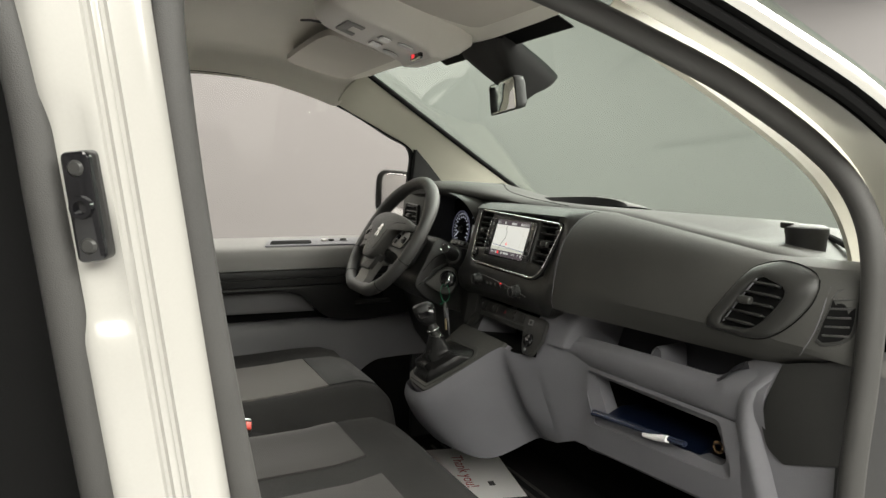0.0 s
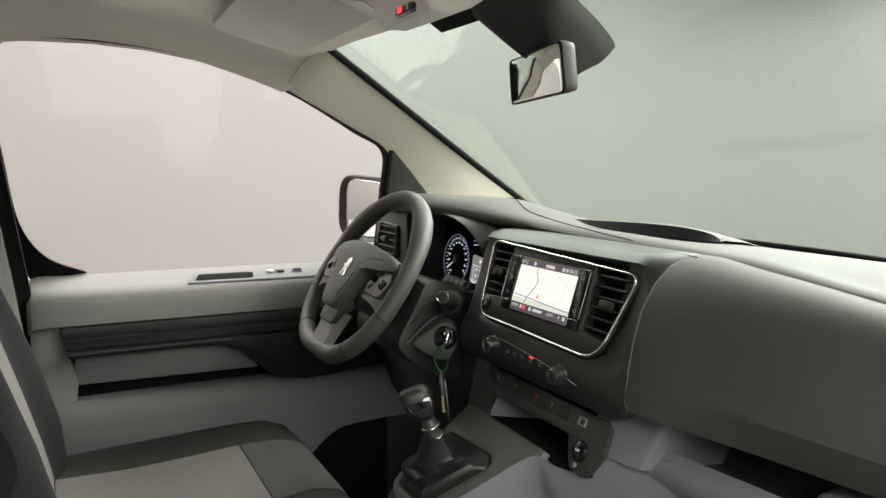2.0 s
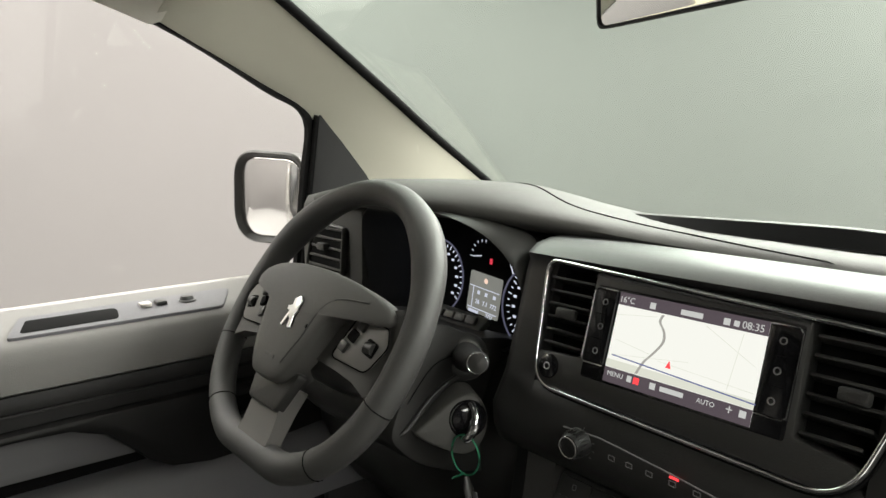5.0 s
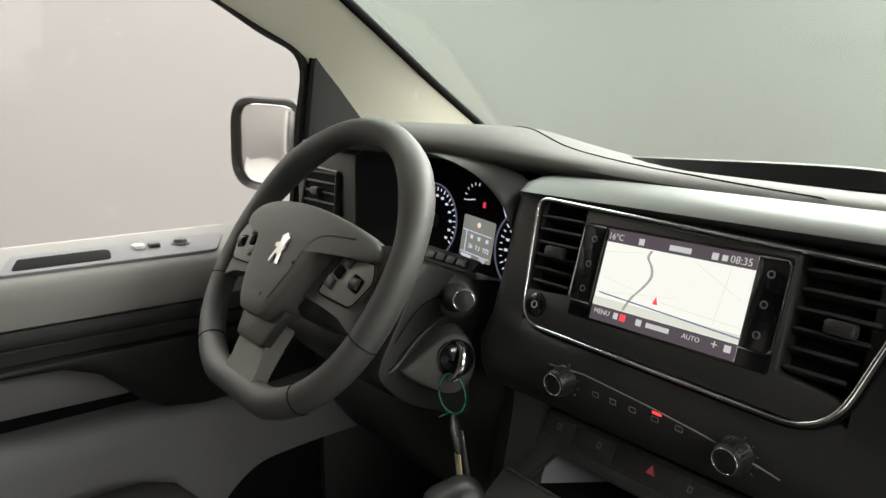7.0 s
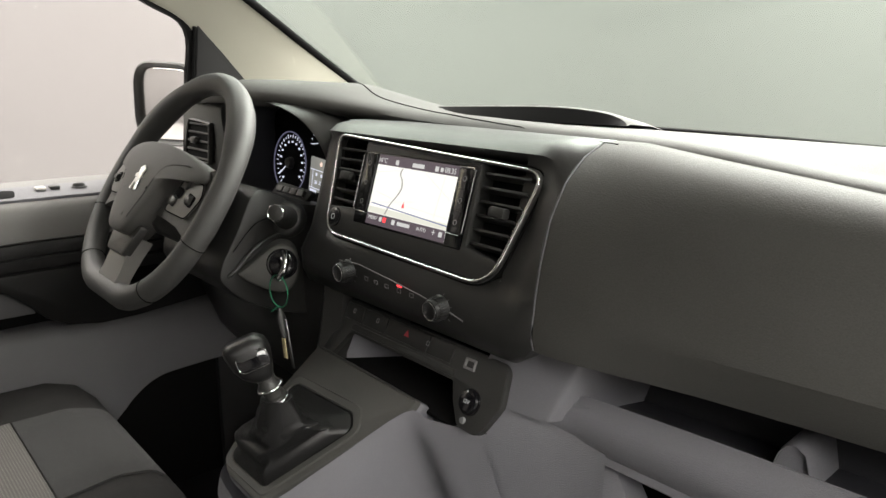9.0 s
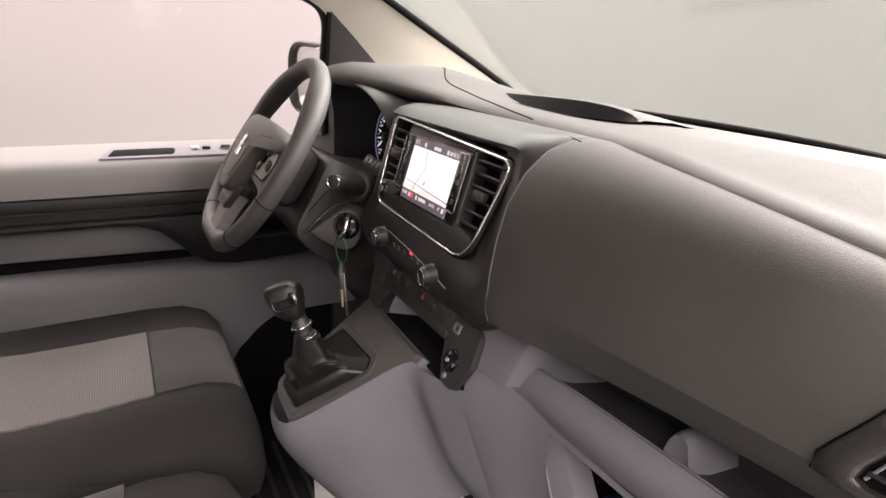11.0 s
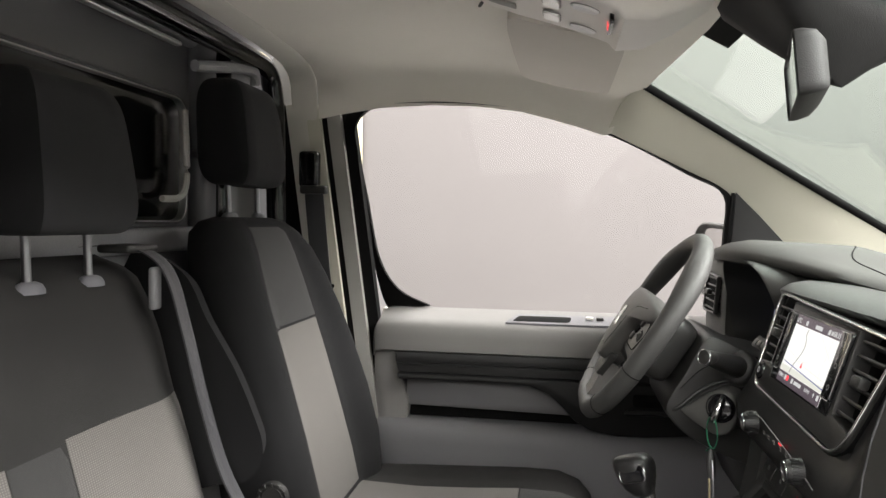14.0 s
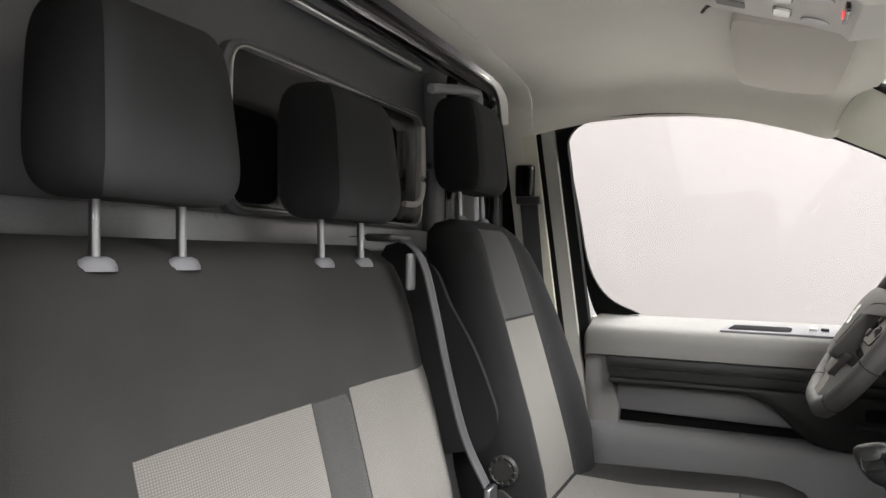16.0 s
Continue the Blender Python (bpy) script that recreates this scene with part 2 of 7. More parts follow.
def curve(pts, n=8, closed=False):
    """A smooth line through the points, n steps between two."""
    p = [Vector(v) for v in pts]
    out, m = [], len(p)
    for i in range(m if closed else m - 1):
        if closed:
            a, b, c, d = p[i - 1], p[i], p[(i + 1) % m], p[(i + 2) % m]
        else:
            a, b, c, d = p[max(i - 1, 0)], p[i], p[i + 1], p[min(i + 2, m - 1)]
        for k in range(n):
            t = k / n
            out.append(0.5 * (2 * b + (c - a) * t + (2 * a - 5 * b + 4 * c - d) * t * t + (3 * b - a - 3 * c + d) * t**3))
    if not closed:
        out.append(p[-1])
    return out


def tube(path, r, n=10, closed=False, flat=1.0, up=(0, 0, 1)):
    """A tube along a line; r: one radius or one a point; flat: height against width."""
    p = [Vector(v) for v in path]
    rs = r if isinstance(r, (list, tuple)) else [r] * len(p)
    rings = []
    for i, v in enumerate(p):
        a = p[i - 1] if closed or i else p[i]
        b = p[(i + 1) % len(p)] if closed or i + 1 < len(p) else p[i]
        d = (b - a).normalized()
        side = d.cross(Vector(up))
        if side.length < 1e-4:
            side = d.cross(Vector((1, 0, 0)))
        side.normalize()
        top = side.cross(d)
        rings.append([v + rs[i] * (math.cos(2 * math.pi * k / n) * side + flat * math.sin(2 * math.pi * k / n) * top) for k in range(n)])
    if closed:
        rings.append(rings[0])
        bm = loft(rings, True, False)
        bmesh.ops.remove_doubles(bm, verts=bm.verts, dist=1e-6)
        return bm
    return loft(rings)


def rpoly(corners, n=5):
    """A polygon (x, y, radius of the corner), anticlockwise, with rounded corners."""
    out, m = [], len(corners)
    for i in range(m):
        a, b, c = Vector(corners[i - 1][:2]), Vector(corners[i][:2]), Vector(corners[(i + 1) % m][:2])
        r = corners[i][2]
        u, v = (a - b).normalized(), (c - b).normalized()
        half = max(0.05, u.angle(v) / 2)
        back = min(r / math.tan(half), 0.48 * (a - b).length, 0.48 * (c - b).length)
        s, e = b + u * back, b + v * back
        for k in range(n + 1):
            t = k / n
            out.append((1 - t) ** 2 * s + 2 * t * (1 - t) * b + t * t * e)
    return out


def rrect(w, h, r, n=5, x=0.0, y=0.0):
    return rpoly([(x - w / 2, y - h / 2, r), (x + w / 2, y - h / 2, r), (x + w / 2, y + h / 2, r), (x - w / 2, y + h / 2, r)], n)


def disc(r, n=28, x=0.0, y=0.0):
    return [Vector((x + r * math.cos(2 * math.pi * k / n), y + r * math.sin(2 * math.pi * k / n))) for k in range(n)]


def inset(line, d):
    """A closed outline moved inwards by d."""
    out, m = [], len(line)
    for i in range(m):
        a, b = line[i - 1], line[(i + 1) % m]
        t = (b - a)
        t = t.normalized() if t.length > 1e-9 else Vector((1, 0))
        out.append(line[i] + d * Vector((-t.y, t.x)))
    return out


def slab(line, depth, m=None, b=0.0015, z=0.0):
    """A plate with that outline in local x and y, from z to z + depth, its front edge rounded by b."""
    b = min(b, abs(depth) * 0.8)
    rings = [[(p.x, p.y, z) for p in line], [(p.x, p.y, z + depth - b) for p in line]]
    if b:
        rings.append([(p.x, p.y, z + depth - 0.3 * b) for p in inset(line, 0.3 * b)])
        rings.append([(p.x, p.y, z + depth) for p in inset(line, b)])
    return placed(loft(rings), m or Matrix())


def rim(outer, inner, depth, m=None, z=0.0, b=0.001):
    """A ring between two outlines of as many points."""
    def lift(line, h):
        return [(p.x, p.y, h) for p in line]
    rings = [lift(inner, z), lift(outer, z), lift(outer, z + depth - b), lift(inset(outer, b), z + depth), lift(inset(inner, -b), z + depth), lift(inner, z + depth - b), lift(inner, z)]
    bm = loft(rings, True, False)
    bmesh.ops.remove_doubles(bm, verts=bm.verts, dist=1e-6)
    return placed(bm, m or Matrix())


def turned(profile, n=24, m=None):
    """A turned body: (radius, height) pairs along local z."""
    return placed(loft([[(r * math.cos(2 * math.pi * k / n), r * math.sin(2 * math.pi * k / n), h) for k in range(n)] for r, h in profile]), m or Matrix())


def facing(x, y, z, tilt=0.0, yaw=0.0):
    """A plane that faces the seats (-y): local x to the right, y up, z towards the seats; tilt: degrees that it leans back; yaw: turned to the left."""
    return Matrix.Translation((x, y, z)) @ Matrix.Rotation(radians(yaw), 4, "Z") @ Matrix.Rotation(radians(90 - tilt), 4, "X")


def words(text, size, m, mat, parent, name="lettering", deep=0.0004):
    """Raised lettering in the built-in font, as a mesh, centred on local 0."""
    cu = bpy.data.curves.new("tmp", "FONT")
    cu.body, cu.size, cu.align_x, cu.align_y, cu.extrude = text, size, "CENTER", "CENTER", deep
    cu.resolution_u = 3
    ob = bpy.data.objects.new("tmp", cu)
    scene.collection.objects.link(ob)
    me = bpy.data.meshes.new_from_object(ob.evaluated_get(bpy.context.evaluated_depsgraph_get()))
    bpy.data.objects.remove(ob)
    bm = bmesh.new()
    bm.from_mesh(me)
    bpy.data.meshes.remove(me)
    return part(name, placed(bm, m), mat, parent)


def bulged(nx, ny, sx, sy, height, power=3.0):
    """A grid of half-size sx, sy (local x, y) that swells by height."""
    bm = bmesh.new()
    rows = []
    for j in range(ny + 1):
        v = 2 * j / ny - 1
        rows.append([bm.verts.new((sx * (2 * i / nx - 1), sy * v, height * (1 - abs(2 * i / nx - 1) ** power) * (1 - abs(v) ** power))) for i in range(nx + 1)])
    for a, b in zip(rows, rows[1:]):
        for i in range(nx):
            bm.faces.new((a[i], a[i + 1], b[i + 1], b[i]))
    return bm


def step(a, b, v):
    t = min(1, max(0, (v - a) / (b - a)))
    return t * t * (3 - 2 * t)

# ---- the studio round the van ----
def plain_wall(name, sx, sy, sz, c, mat, label):
    return tagged(part(name, box(sx, sy, sz, c, b=0), mat), label, "wall" if "wall" in name else name, kind="structure")


plain_wall("floor", 13, 13, 0.1, (0, 0.5, -0.05), FLOOR, "smooth pale grey studio floor under the van")
# one wall that curves round, with no corners
plan = rpoly([(-4.6, -5.0, 2.6), (5.6, -5.0, 2.6), (5.6, 5.9, 2.6), (-4.6, 5.9, 2.6)], 14)
tagged(part("wall_round", loft([[(p.x, p.y, z) for p in (plan + plan[:1])] for z in (0.0, 2.3, 4.61)], False), WALL), "plain off-white curved photo studio wall", "wall", kind="structure")
plain_wall("ceiling", 10.4, 11, 0.1, (0.5, 0.5, 4.66), WALL, "white studio ceiling")
tagged(part("trim", box(0.02, 0.34, 4.5, (-4.57, -1.11, 2.25), b=0.005), YELLOW), "pale yellow painted strip on the studio wall", "trim", kind="structure")

# ---- the van's shell ----
SIDE = Matrix(((0, 0, 1, 0), (1, 0, 0, 0), (0, 1, 0, 0), (0, 0, 0, 1)))  # local x ahead, y up, z to the right


def side(x):
    return Matrix.Translation((x, 0, 0)) @ SIDE


tagged(part("roof", box(1.72, 3.4, 0.04, (0.02, -0.92, 1.985), b=0.015), PAINT), "white painted steel van roof", "roof", kind="structure")
tagged(part("cab_floor", box(1.70, 1.75, 0.06, (0.02, 0.72, 0.53), b=0.01), CARPET), "black carpeted cab floor", "floor", kind="structure")
tagged(part("wall_front", box(1.66, 0.04, 0.9, (0.02, 1.60, 0.86), b=0.0), DEEP), "black bulkhead behind the dashboard", "wall", kind="structure")
body = thing("van_body", "white painted steel van body shell", "van body", (0, 0, 0.4), kind="structure")
part("door_skin", box(0.03, 1.25, 0.86, (-0.935, 0.78, 0.83), b=0.01), PAINT, body)
part("rear_side", box(0.03, 2.4, 1.5, (-0.92, -1.12, 1.2), b=0.01), PAINT, body)
part("bonnet", box(1.7, 0.9, 0.05, (0.02, 2.08, 0.99), b=0.02, m=Matrix()), PAINT, body)
part("front_wing", box(0.05, 0.62, 0.75, (-0.90, 1.70, 0.86), b=0.02), PAINT, body)
part("front_wing", box(0.05, 0.55, 0.75, (0.92, 1.66, 0.86), b=0.02), PAINT, body)
part("cargo_lining", box(0.03, 2.2, 1.5, (0.80, -1.16, 1.2), b=0.01), DEEP, body, "dark cargo bay lining")
part("cargo_back", box(1.7, 0.03, 1.5, (0.0, -2.3, 1.2), b=0.01), DEEP, body)

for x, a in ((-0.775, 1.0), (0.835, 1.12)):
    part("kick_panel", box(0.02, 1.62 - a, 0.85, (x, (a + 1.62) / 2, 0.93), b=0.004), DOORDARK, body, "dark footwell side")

# partition behind the seats
partition = thing("wall_partition", "gloss black pressed steel bulkhead with a framed window", "partition", (0, -0.12, 0.56), kind="structure")
part("panel", box(1.70, 0.016, 1.42, (-0.01, -0.135, 1.26), b=0.004), PANEL, partition)
part("step", box(1.50, 0.03, 0.06, (-0.02, -0.12, 1.865), b=0.012, seg=3), PANEL, partition)
rail = curve([(0.72, -0.062, 1.848), (0.3, -0.062, 1.848), (-0.2, -0.062, 1.848), (-0.55, -0.062, 1.848), (-0.655, -0.060, 1.838), (-0.692, -0.058, 1.785), (-0.70, -0.056, 1.69), (-0.70, -0.05, 1.45)], 6)
part("roof_rail", tube(rail, 0.024, 14), GLOSS, partition, "thick gloss black rail under the roof", sharp=80)
# satin metal strip imitates the highlight along the fold
part("folded_highlight", box(1.10, 0.016, 0.010, (0.21, -0.10, 1.822), b=0.0045, seg=3), EMBLEM, partition, "satin strip painted as the folded edge's highlight")
FR = Matrix.Translation((-0.062, -0.128, 1.603)) @ Matrix.Rotation(radians(-90), 4, "X")
part("window_frame", rim(rrect(0.652, 0.258, 0.05, 8), rrect(0.625, 0.235, 0.04, 8), 0.022, FR, b=0.005), PANEL, partition, "rounded gloss black window surround")
# same metal as a thin line, for the highlight round the window frame
part("frame_highlight", rim(rrect(0.630, 0.240, 0.042, 8), rrect(0.624, 0.234, 0.04, 8), 0.024, FR, b=0.001), EMBLEM, partition, "satin line painted as the frame edge's highlight")
part("pane", slab(rrect(0.626, 0.236, 0.04, 8), 0.004, FR, z=0.004), GLOSS, partition, "dark tinted pane")
# no rod here: pale tube draws the reflection on the frame's inner edge
part("corner_highlight", tube(curve([(-0.358, -0.098, 1.700), (-0.360, -0.096, 1.62), (-0.358, -0.096, 1.555), (-0.335, -0.098, 1.530), (-0.28, -0.10, 1.526)], 5), 0.0065, 8), LAMPGREY, partition, "pale tube for the highlight on the window frame's corner")
part("side_post", box(0.07, 0.04, 0.5, (-0.455, -0.115, 1.62), b=0.015, seg=3), PANEL, partition)
part("side_post", box(0.05, 0.05, 0.5, (-0.52, -0.11, 1.60), b=0.02, seg=3), GLOSS, partition)
part("top_bracket", tube(curve([(-0.38, -0.09, 1.79), (-0.44, -0.075, 1.80), (-0.52, -0.07, 1.815), (-0.585, -0.06, 1.82), (-0.595, -0.06, 1.79)], 5), 0.012, 8), RAILSHEEN, partition)
part("bolt", turned([(0.0, 0.014), (0.006, 0.013), (0.008, 0.0)], 10, Matrix.Translation((-0.412, -0.112, 1.621)) @ Matrix.Rotation(radians(-90), 4, "X")), STEEL, partition)
part("lower_rail", box(1.4, 0.02, 0.048, (0.1, -0.118, 1.450), b=0.010, seg=3), RAILSHEEN, partition, "pale grey lower rail, its reflections put into the colour")

# headliner: across in x, along in y; the left edge follows the door's window
def liner_section(y, zc, xe, ze):
    half = [(xe, ze - 0.015), (xe + 0.006, ze + 0.004), (xe + 0.03, ze + 0.045 + 0.15 * (zc - ze - 0.06)), (-0.62, zc - 0.028), (-0.54, zc - 0.008), (-0.42, zc), (-0.2, zc + 0.004), (0.03, zc + 0.006)]
    return [(x, y, z) for x, z in half] + [(0.06 - x, y, z) for x, z in half[-2::-1]]


LINER_ROWS = [(0.10, 1.872, -0.73, 1.760), (0.2, 1.876, -0.737, 1.776), (0.32, 1.876, -0.738, 1.781), (0.43, 1.872, -0.738, 1.776), (0.53, 1.862, -0.74, 1.763), (0.60, 1.846, -0.744, 1.745), (0.66, 1.825, -0.748, 1.728), (0.72, 1.805, -0.752, 1.708)]
REAR_HALF = [(-0.730, 1.735), (-0.728, 1.775), (-0.716, 1.822), (-0.675, 1.848), (-0.60, 1.860), (-0.42, 1.867), (-0.2, 1.870), (0.03, 1.872)]
REAR_LINE = REAR_HALF + [(0.06 - x, z) for x, z in REAR_HALF[-2::-1]]
rings = [[(x, 0.042, z) for x, z in REAR_LINE]] + [liner_section(*row) for row in LINER_ROWS]
front = [(-0.75, 0.745, 1.702), (-0.725, 0.755, 1.725), (-0.69, 0.775, 1.752), (-0.64, 0.797, 1.778), (-0.54, 0.81, 1.785), (-0.42, 0.822, 1.786), (-0.2, 0.84, 1.786), (0.03, 0.845, 1.786)]
rings.append(front + [(0.06 - x, y, z) for x, y, z in front[-2::-1]])
liner = tagged(part("headliner", thick(loft(rings, False), -0.012), LINER, sharp=60), "light grey-beige cloth headliner over the cab", "headliner", kind="structure")
bend = curve([(x, 0, z) for x, z in REAR_LINE], 4)
strip_rows = [[(p.x, y, p.z + h) for p in bend] for y, h in ((-0.026, 0.012), (-0.026, 0.002), (-0.022, -0.003), (0.034, -0.003), (0.039, 0.001), (0.039, 0.012))]
tagged(part("trim", loft(strip_rows, False), REARTRIM, sharp=50), "grey-beige strip along the headliner's rear edge", "trim", kind="structure")


# windscreen
def screen_row(s):
    """s from 0 at the header to 1 at the cowl."""
    y, z = 0.795 + 0.84 * s, 1.786 - 0.465 * s
    xe = 0.705 + 0.19 * s
    return [(0.03 + xe * u, y + 0.09 * (1 - u * u) * (0.55 + 0.45 * s), z + 0.018 * (1 - u * u)) for u in [k / 10 - 1 for k in range(21)]]


glass = loft([screen_row(k / 8) for k in range(9)], False)
wind = tagged(part("window_1", thick(glass, 0.005), GLASS), "wide green-tinted windscreen", "windscreen", kind="structure")
wind.visible_shadow = False
band = loft([[Vector(p) + Vector((0, 0, -0.007)) for p in screen_row(s)[6:15]] for s in (0.0, 0.05)], False)
part("shade_band", thick(band, 0.002), DEEP, wind)

# A-pillar trim on the driver's side
UP = curve([(-0.640, 0.788, 1.790), (-0.672, 0.960, 1.690), (-0.710, 1.12, 1.60), (-0.758, 1.27, 1.520), (-0.795, 1.43, 1.432), (-0.83, 1.56, 1.36)], 4)
LOW = curve([(-0.756, 0.728, 1.708), (-0.784, 0.90, 1.626), (-0.800, 0.994, 1.576), (-0.820, 1.09, 1.496), (-0.832, 1.15, 1.432), (-0.84, 1.20, 1.36)], 4)


def trim_section(u, w, bulge=(0.036, -0.030, 0.012)):
    mid = (u + w) / 2 + Vector(bulge)
    out = []
    for k in range(9):
        t = k / 8
        a, b, c = (1 - t) ** 2, 4.4 * t * (1 - t), t * t
        out.append((a * u + b * mid + c * w) / (a + b + c))
    return out


pil = tagged(part("pillar_trim", thick(loft([trim_section(u, w, (0.006 + 0.024 * k / 20, -0.008 - 0.022 * k / 20, 0.016)) for k, (u, w) in enumerate(zip(UP, LOW))], False), 0.008), CREAM, sharp=60), "cream plastic trim on the windscreen pillar", "trim", kind="structure")
part("gasket", tube([p + Vector((0.005, -0.003, 0.001)) for p in UP], 0.0085, 10), DEEP, pil, "black rubber edge")
def trim_at(k):
    return trim_section(UP[k], LOW[k], (0.006 + 0.024 * k / 20, -0.008 - 0.022 * k / 20, 0.016))


face = (trim_at(14)[4] - trim_at(12)[4]).cross(trim_at(13)[5] - trim_at(13)[3]).normalized()
face = -face if face.y > 0 else face
TW = Matrix.Translation(trim_at(13)[4] * 0.4 + trim_at(14)[4] * 0.6 + 0.0035 * face) @ face.to_track_quat("Z", "Y").to_matrix().to_4x4()
grill = thing("tweeter", "small cream speaker cover in the pillar trim", "speaker", (-0.738, 1.165, 1.485))
part("plate", slab(rpoly([(-0.038, -0.032, 0.006), (0.036, -0.030, 0.006), (0.02, 0.03, 0.008), (-0.03, 0.034, 0.008)]), 0.003, TW), CREAM, grill)
part("grille", slab(rpoly([(-0.026, -0.021, 0.008), (0.024, -0.020, 0.008), (0.012, 0.019, 0.010), (-0.020, 0.022, 0.010)]), 0.0012, TW, z=0.0022, b=0.0004), VISOR, grill, "beige mesh field")

# the other pillar, at the open door
UPR = [Vector((0.06 - p.x, p.y, p.z)) for p in UP]
LOWR = curve([(0.770, 0.60, 1.675), (0.772, 0.80, 1.588), (0.774, 0.955, 1.508), (0.775, 1.035, 1.438), (0.778, 1.075, 1.36), (0.78, 1.085, 1.28)], 4)
tagged(part("pillar_trim", thick(loft([trim_section(u, w, (-0.02, -0.02, 0.0)) for u, w in zip(UPR, LOWR)], False), 0.008), CREAM, sharp=60), "cream plastic trim on the windscreen pillar at the open door", "trim", kind="structure")

# door opening on the passenger's side: rubber seal round it, painted body outside it
LOOP = curve([(0.822, 0.255, 0.62), (0.822, 0.205, 0.97), (0.822, 0.1565, 1.25), (0.822, 0.131, 1.42), (0.822, 0.1165, 1.545), (0.820, 0.111, 1.64), (0.808, 0.130, 1.702), (0.79, 0.20, 1.738), (0.78, 0.34, 1.73), (0.79, 0.50, 1.692), (0.797, 0.65, 1.648), (0.80, 0.79, 1.602), (0.80, 0.955, 1.527), (0.85, 0.978, 1.455), (0.878, 0.976, 1.366), (0.882, 0.968, 1.22), (0.882, 0.955, 1.06), (0.882, 0.945, 0.62)], 6)
opening = thing("door_opening", "white painted door opening with a grey rubber seal", "door opening", (0.85, 0.6, 0.6), kind="structure")
part("seal", tube(LOOP, [0.0150 + 0.0015 * step(0.55, 0.9, p.y) for p in LOOP], 12, up=(1, 0, 0)), RUBBER, opening, "thick dark grey rubber seal")
part("sill", box(0.14, 0.95, 0.08, (0.85, 0.64, 0.60), b=0.02, seg=3), PAINT, opening)
OUT1 = curve([(0.835, 0.40, 1.735), (0.84, 0.53, 1.702), (0.84, 0.66, 1.664), (0.84, 0.80, 1.618), (0.84, 0.955, 1.552), (0.84, 1.06, 1.478), (0.84, 1.12, 1.39), (0.84, 1.15, 1.25), (0.84, 1.15, 1.0), (0.84, 1.13, 0.62)], 5)
OUT2 = curve([(0.875, 0.37, 1.735), (0.88, 0.48, 1.708), (0.88, 0.593, 1.675), (0.88, 0.74, 1.628), (0.88, 0.897, 1.572), (0.88, 1.03, 1.50), (0.88, 1.15, 1.40), (0.88, 1.22, 1.25), (0.88, 1.24, 1.0), (0.88, 1.24, 0.62)], 5)
OUT3 = [p + Vector((0.021, 0.022, 0.025)) for p in OUT2]
OUT4 = [p + Vector((-0.008, 0.009, 0.010)) for p in OUT3]
INN = [Vector((0.795, p.y + 0.0, p.z + 0.01)) for p in OUT1]
part("pillar_face", loft([INN, OUT1, OUT2], False), PAINT, opening, "white painted pillar")
part("drip_channel", loft([[p + Vector((-0.002, 0, 0)) for p in OUT2], [p + Vector((-0.012, 0.012, 0.014)) for p in OUT2], [p + Vector((0.02, 0.014, 0.016)) for p in OUT2]], False), DEEP, opening)
part("outer_seal", tube([p + Vector((0.004, 0.008, 0.009)) for p in OUT2], 0.0085, 8, up=(1, 0, 0)), DEEP, opening, "black outer rubber seal")
part("outer_pillar", loft([[p + Vector((0.02, 0.014, 0.016)) for p in OUT2], OUT3, OUT4], False), PAINT, opening)

# centre pillar beside the camera's way in: painted post, striker plate, seals
POST = [(0.114, 0.795), (0.111, 0.822), (0.107, 0.838), (0.098, 0.848), (0.086, 0.854), (0.0745, 0.858), (0.0720, 0.8545), (0.0690, 0.8545), (0.0665, 0.858), (0.0625, 0.859), (0.0600, 0.856), (0.0570, 0.856), (0.0545, 0.860), (0.050, 0.8605), (0.044, 0.861), (0.038, 0.8615), (0.032, 0.862), (0.026, 0.862), (0.021, 0.860), (0.016, 0.856), (0.010, 0.845), (0.004, 0.838), (-0.006, 0.836), (-0.012, 0.80)]


def post_row(z):
    """The post's section at a height, with the pressed hollow round the striker."""
    lean = (1.75 - z) * 0.128
    out = []
    for y, x in POST:
        edge = 0.046 + 0.010 * step(1.50, 1.38, z)
        dent = 0.0075 * step(edge + 0.004, edge - 0.006, y) * step(-0.004, 0.012, y) * step(1.345, 1.375, z) * (1 - step(1.515, 1.555, z))
        out.append((x - dent, y - 0.026 + lean, z))
    return out


post = thing("centre_pillar", "white painted centre pillar with a black striker plate", "pillar", (0.84, 0.05, 0.6), kind="structure")
part("post", thick(loft([post_row(z) for z in [0.62, 0.9, 1.1, 1.2, 1.28, 1.32] + [1.34 + 0.008 * k for k in range(28)] + [1.58, 1.64, 1.70, 1.76, 1.95]], False), 0.004), PAINT, post, sharp=50)
part("rear_seal", tube(curve([(0.842, 0.13, 0.62), (0.842, 0.078, 1.0), (0.842, 0.042, 1.27), (0.842, 0.020, 1.45), (0.838, 0.004, 1.57), (0.82, -0.03, 1.68), (0.80, -0.10, 1.75)], 6), 0.0165, 10, up=(1, 0, 0)), RUBBER, post, "grey rubber seal of the side door")
part("inner_cover", box(0.03, 0.15, 1.2, (0.768, 0.02, 1.25), b=0.01, m=Matrix()), DEEP, post, "dark pillar lining")
STR = Matrix.Translation((0.866, 0.046, 1.459)) @ Matrix.Rotation(radians(7), 4, "X") @ SIDE @ Matrix.Rotation(radians(-24), 4, "Y")
plate = thing("striker_plate", "black door striker plate held by three screws", "striker plate", (0.866, 0.046, 1.42))
part("plate", slab(rrect(0.022, 0.086, 0.006), 0.019, STR, z=-0.012, b=0.003), GLOSS, plate)
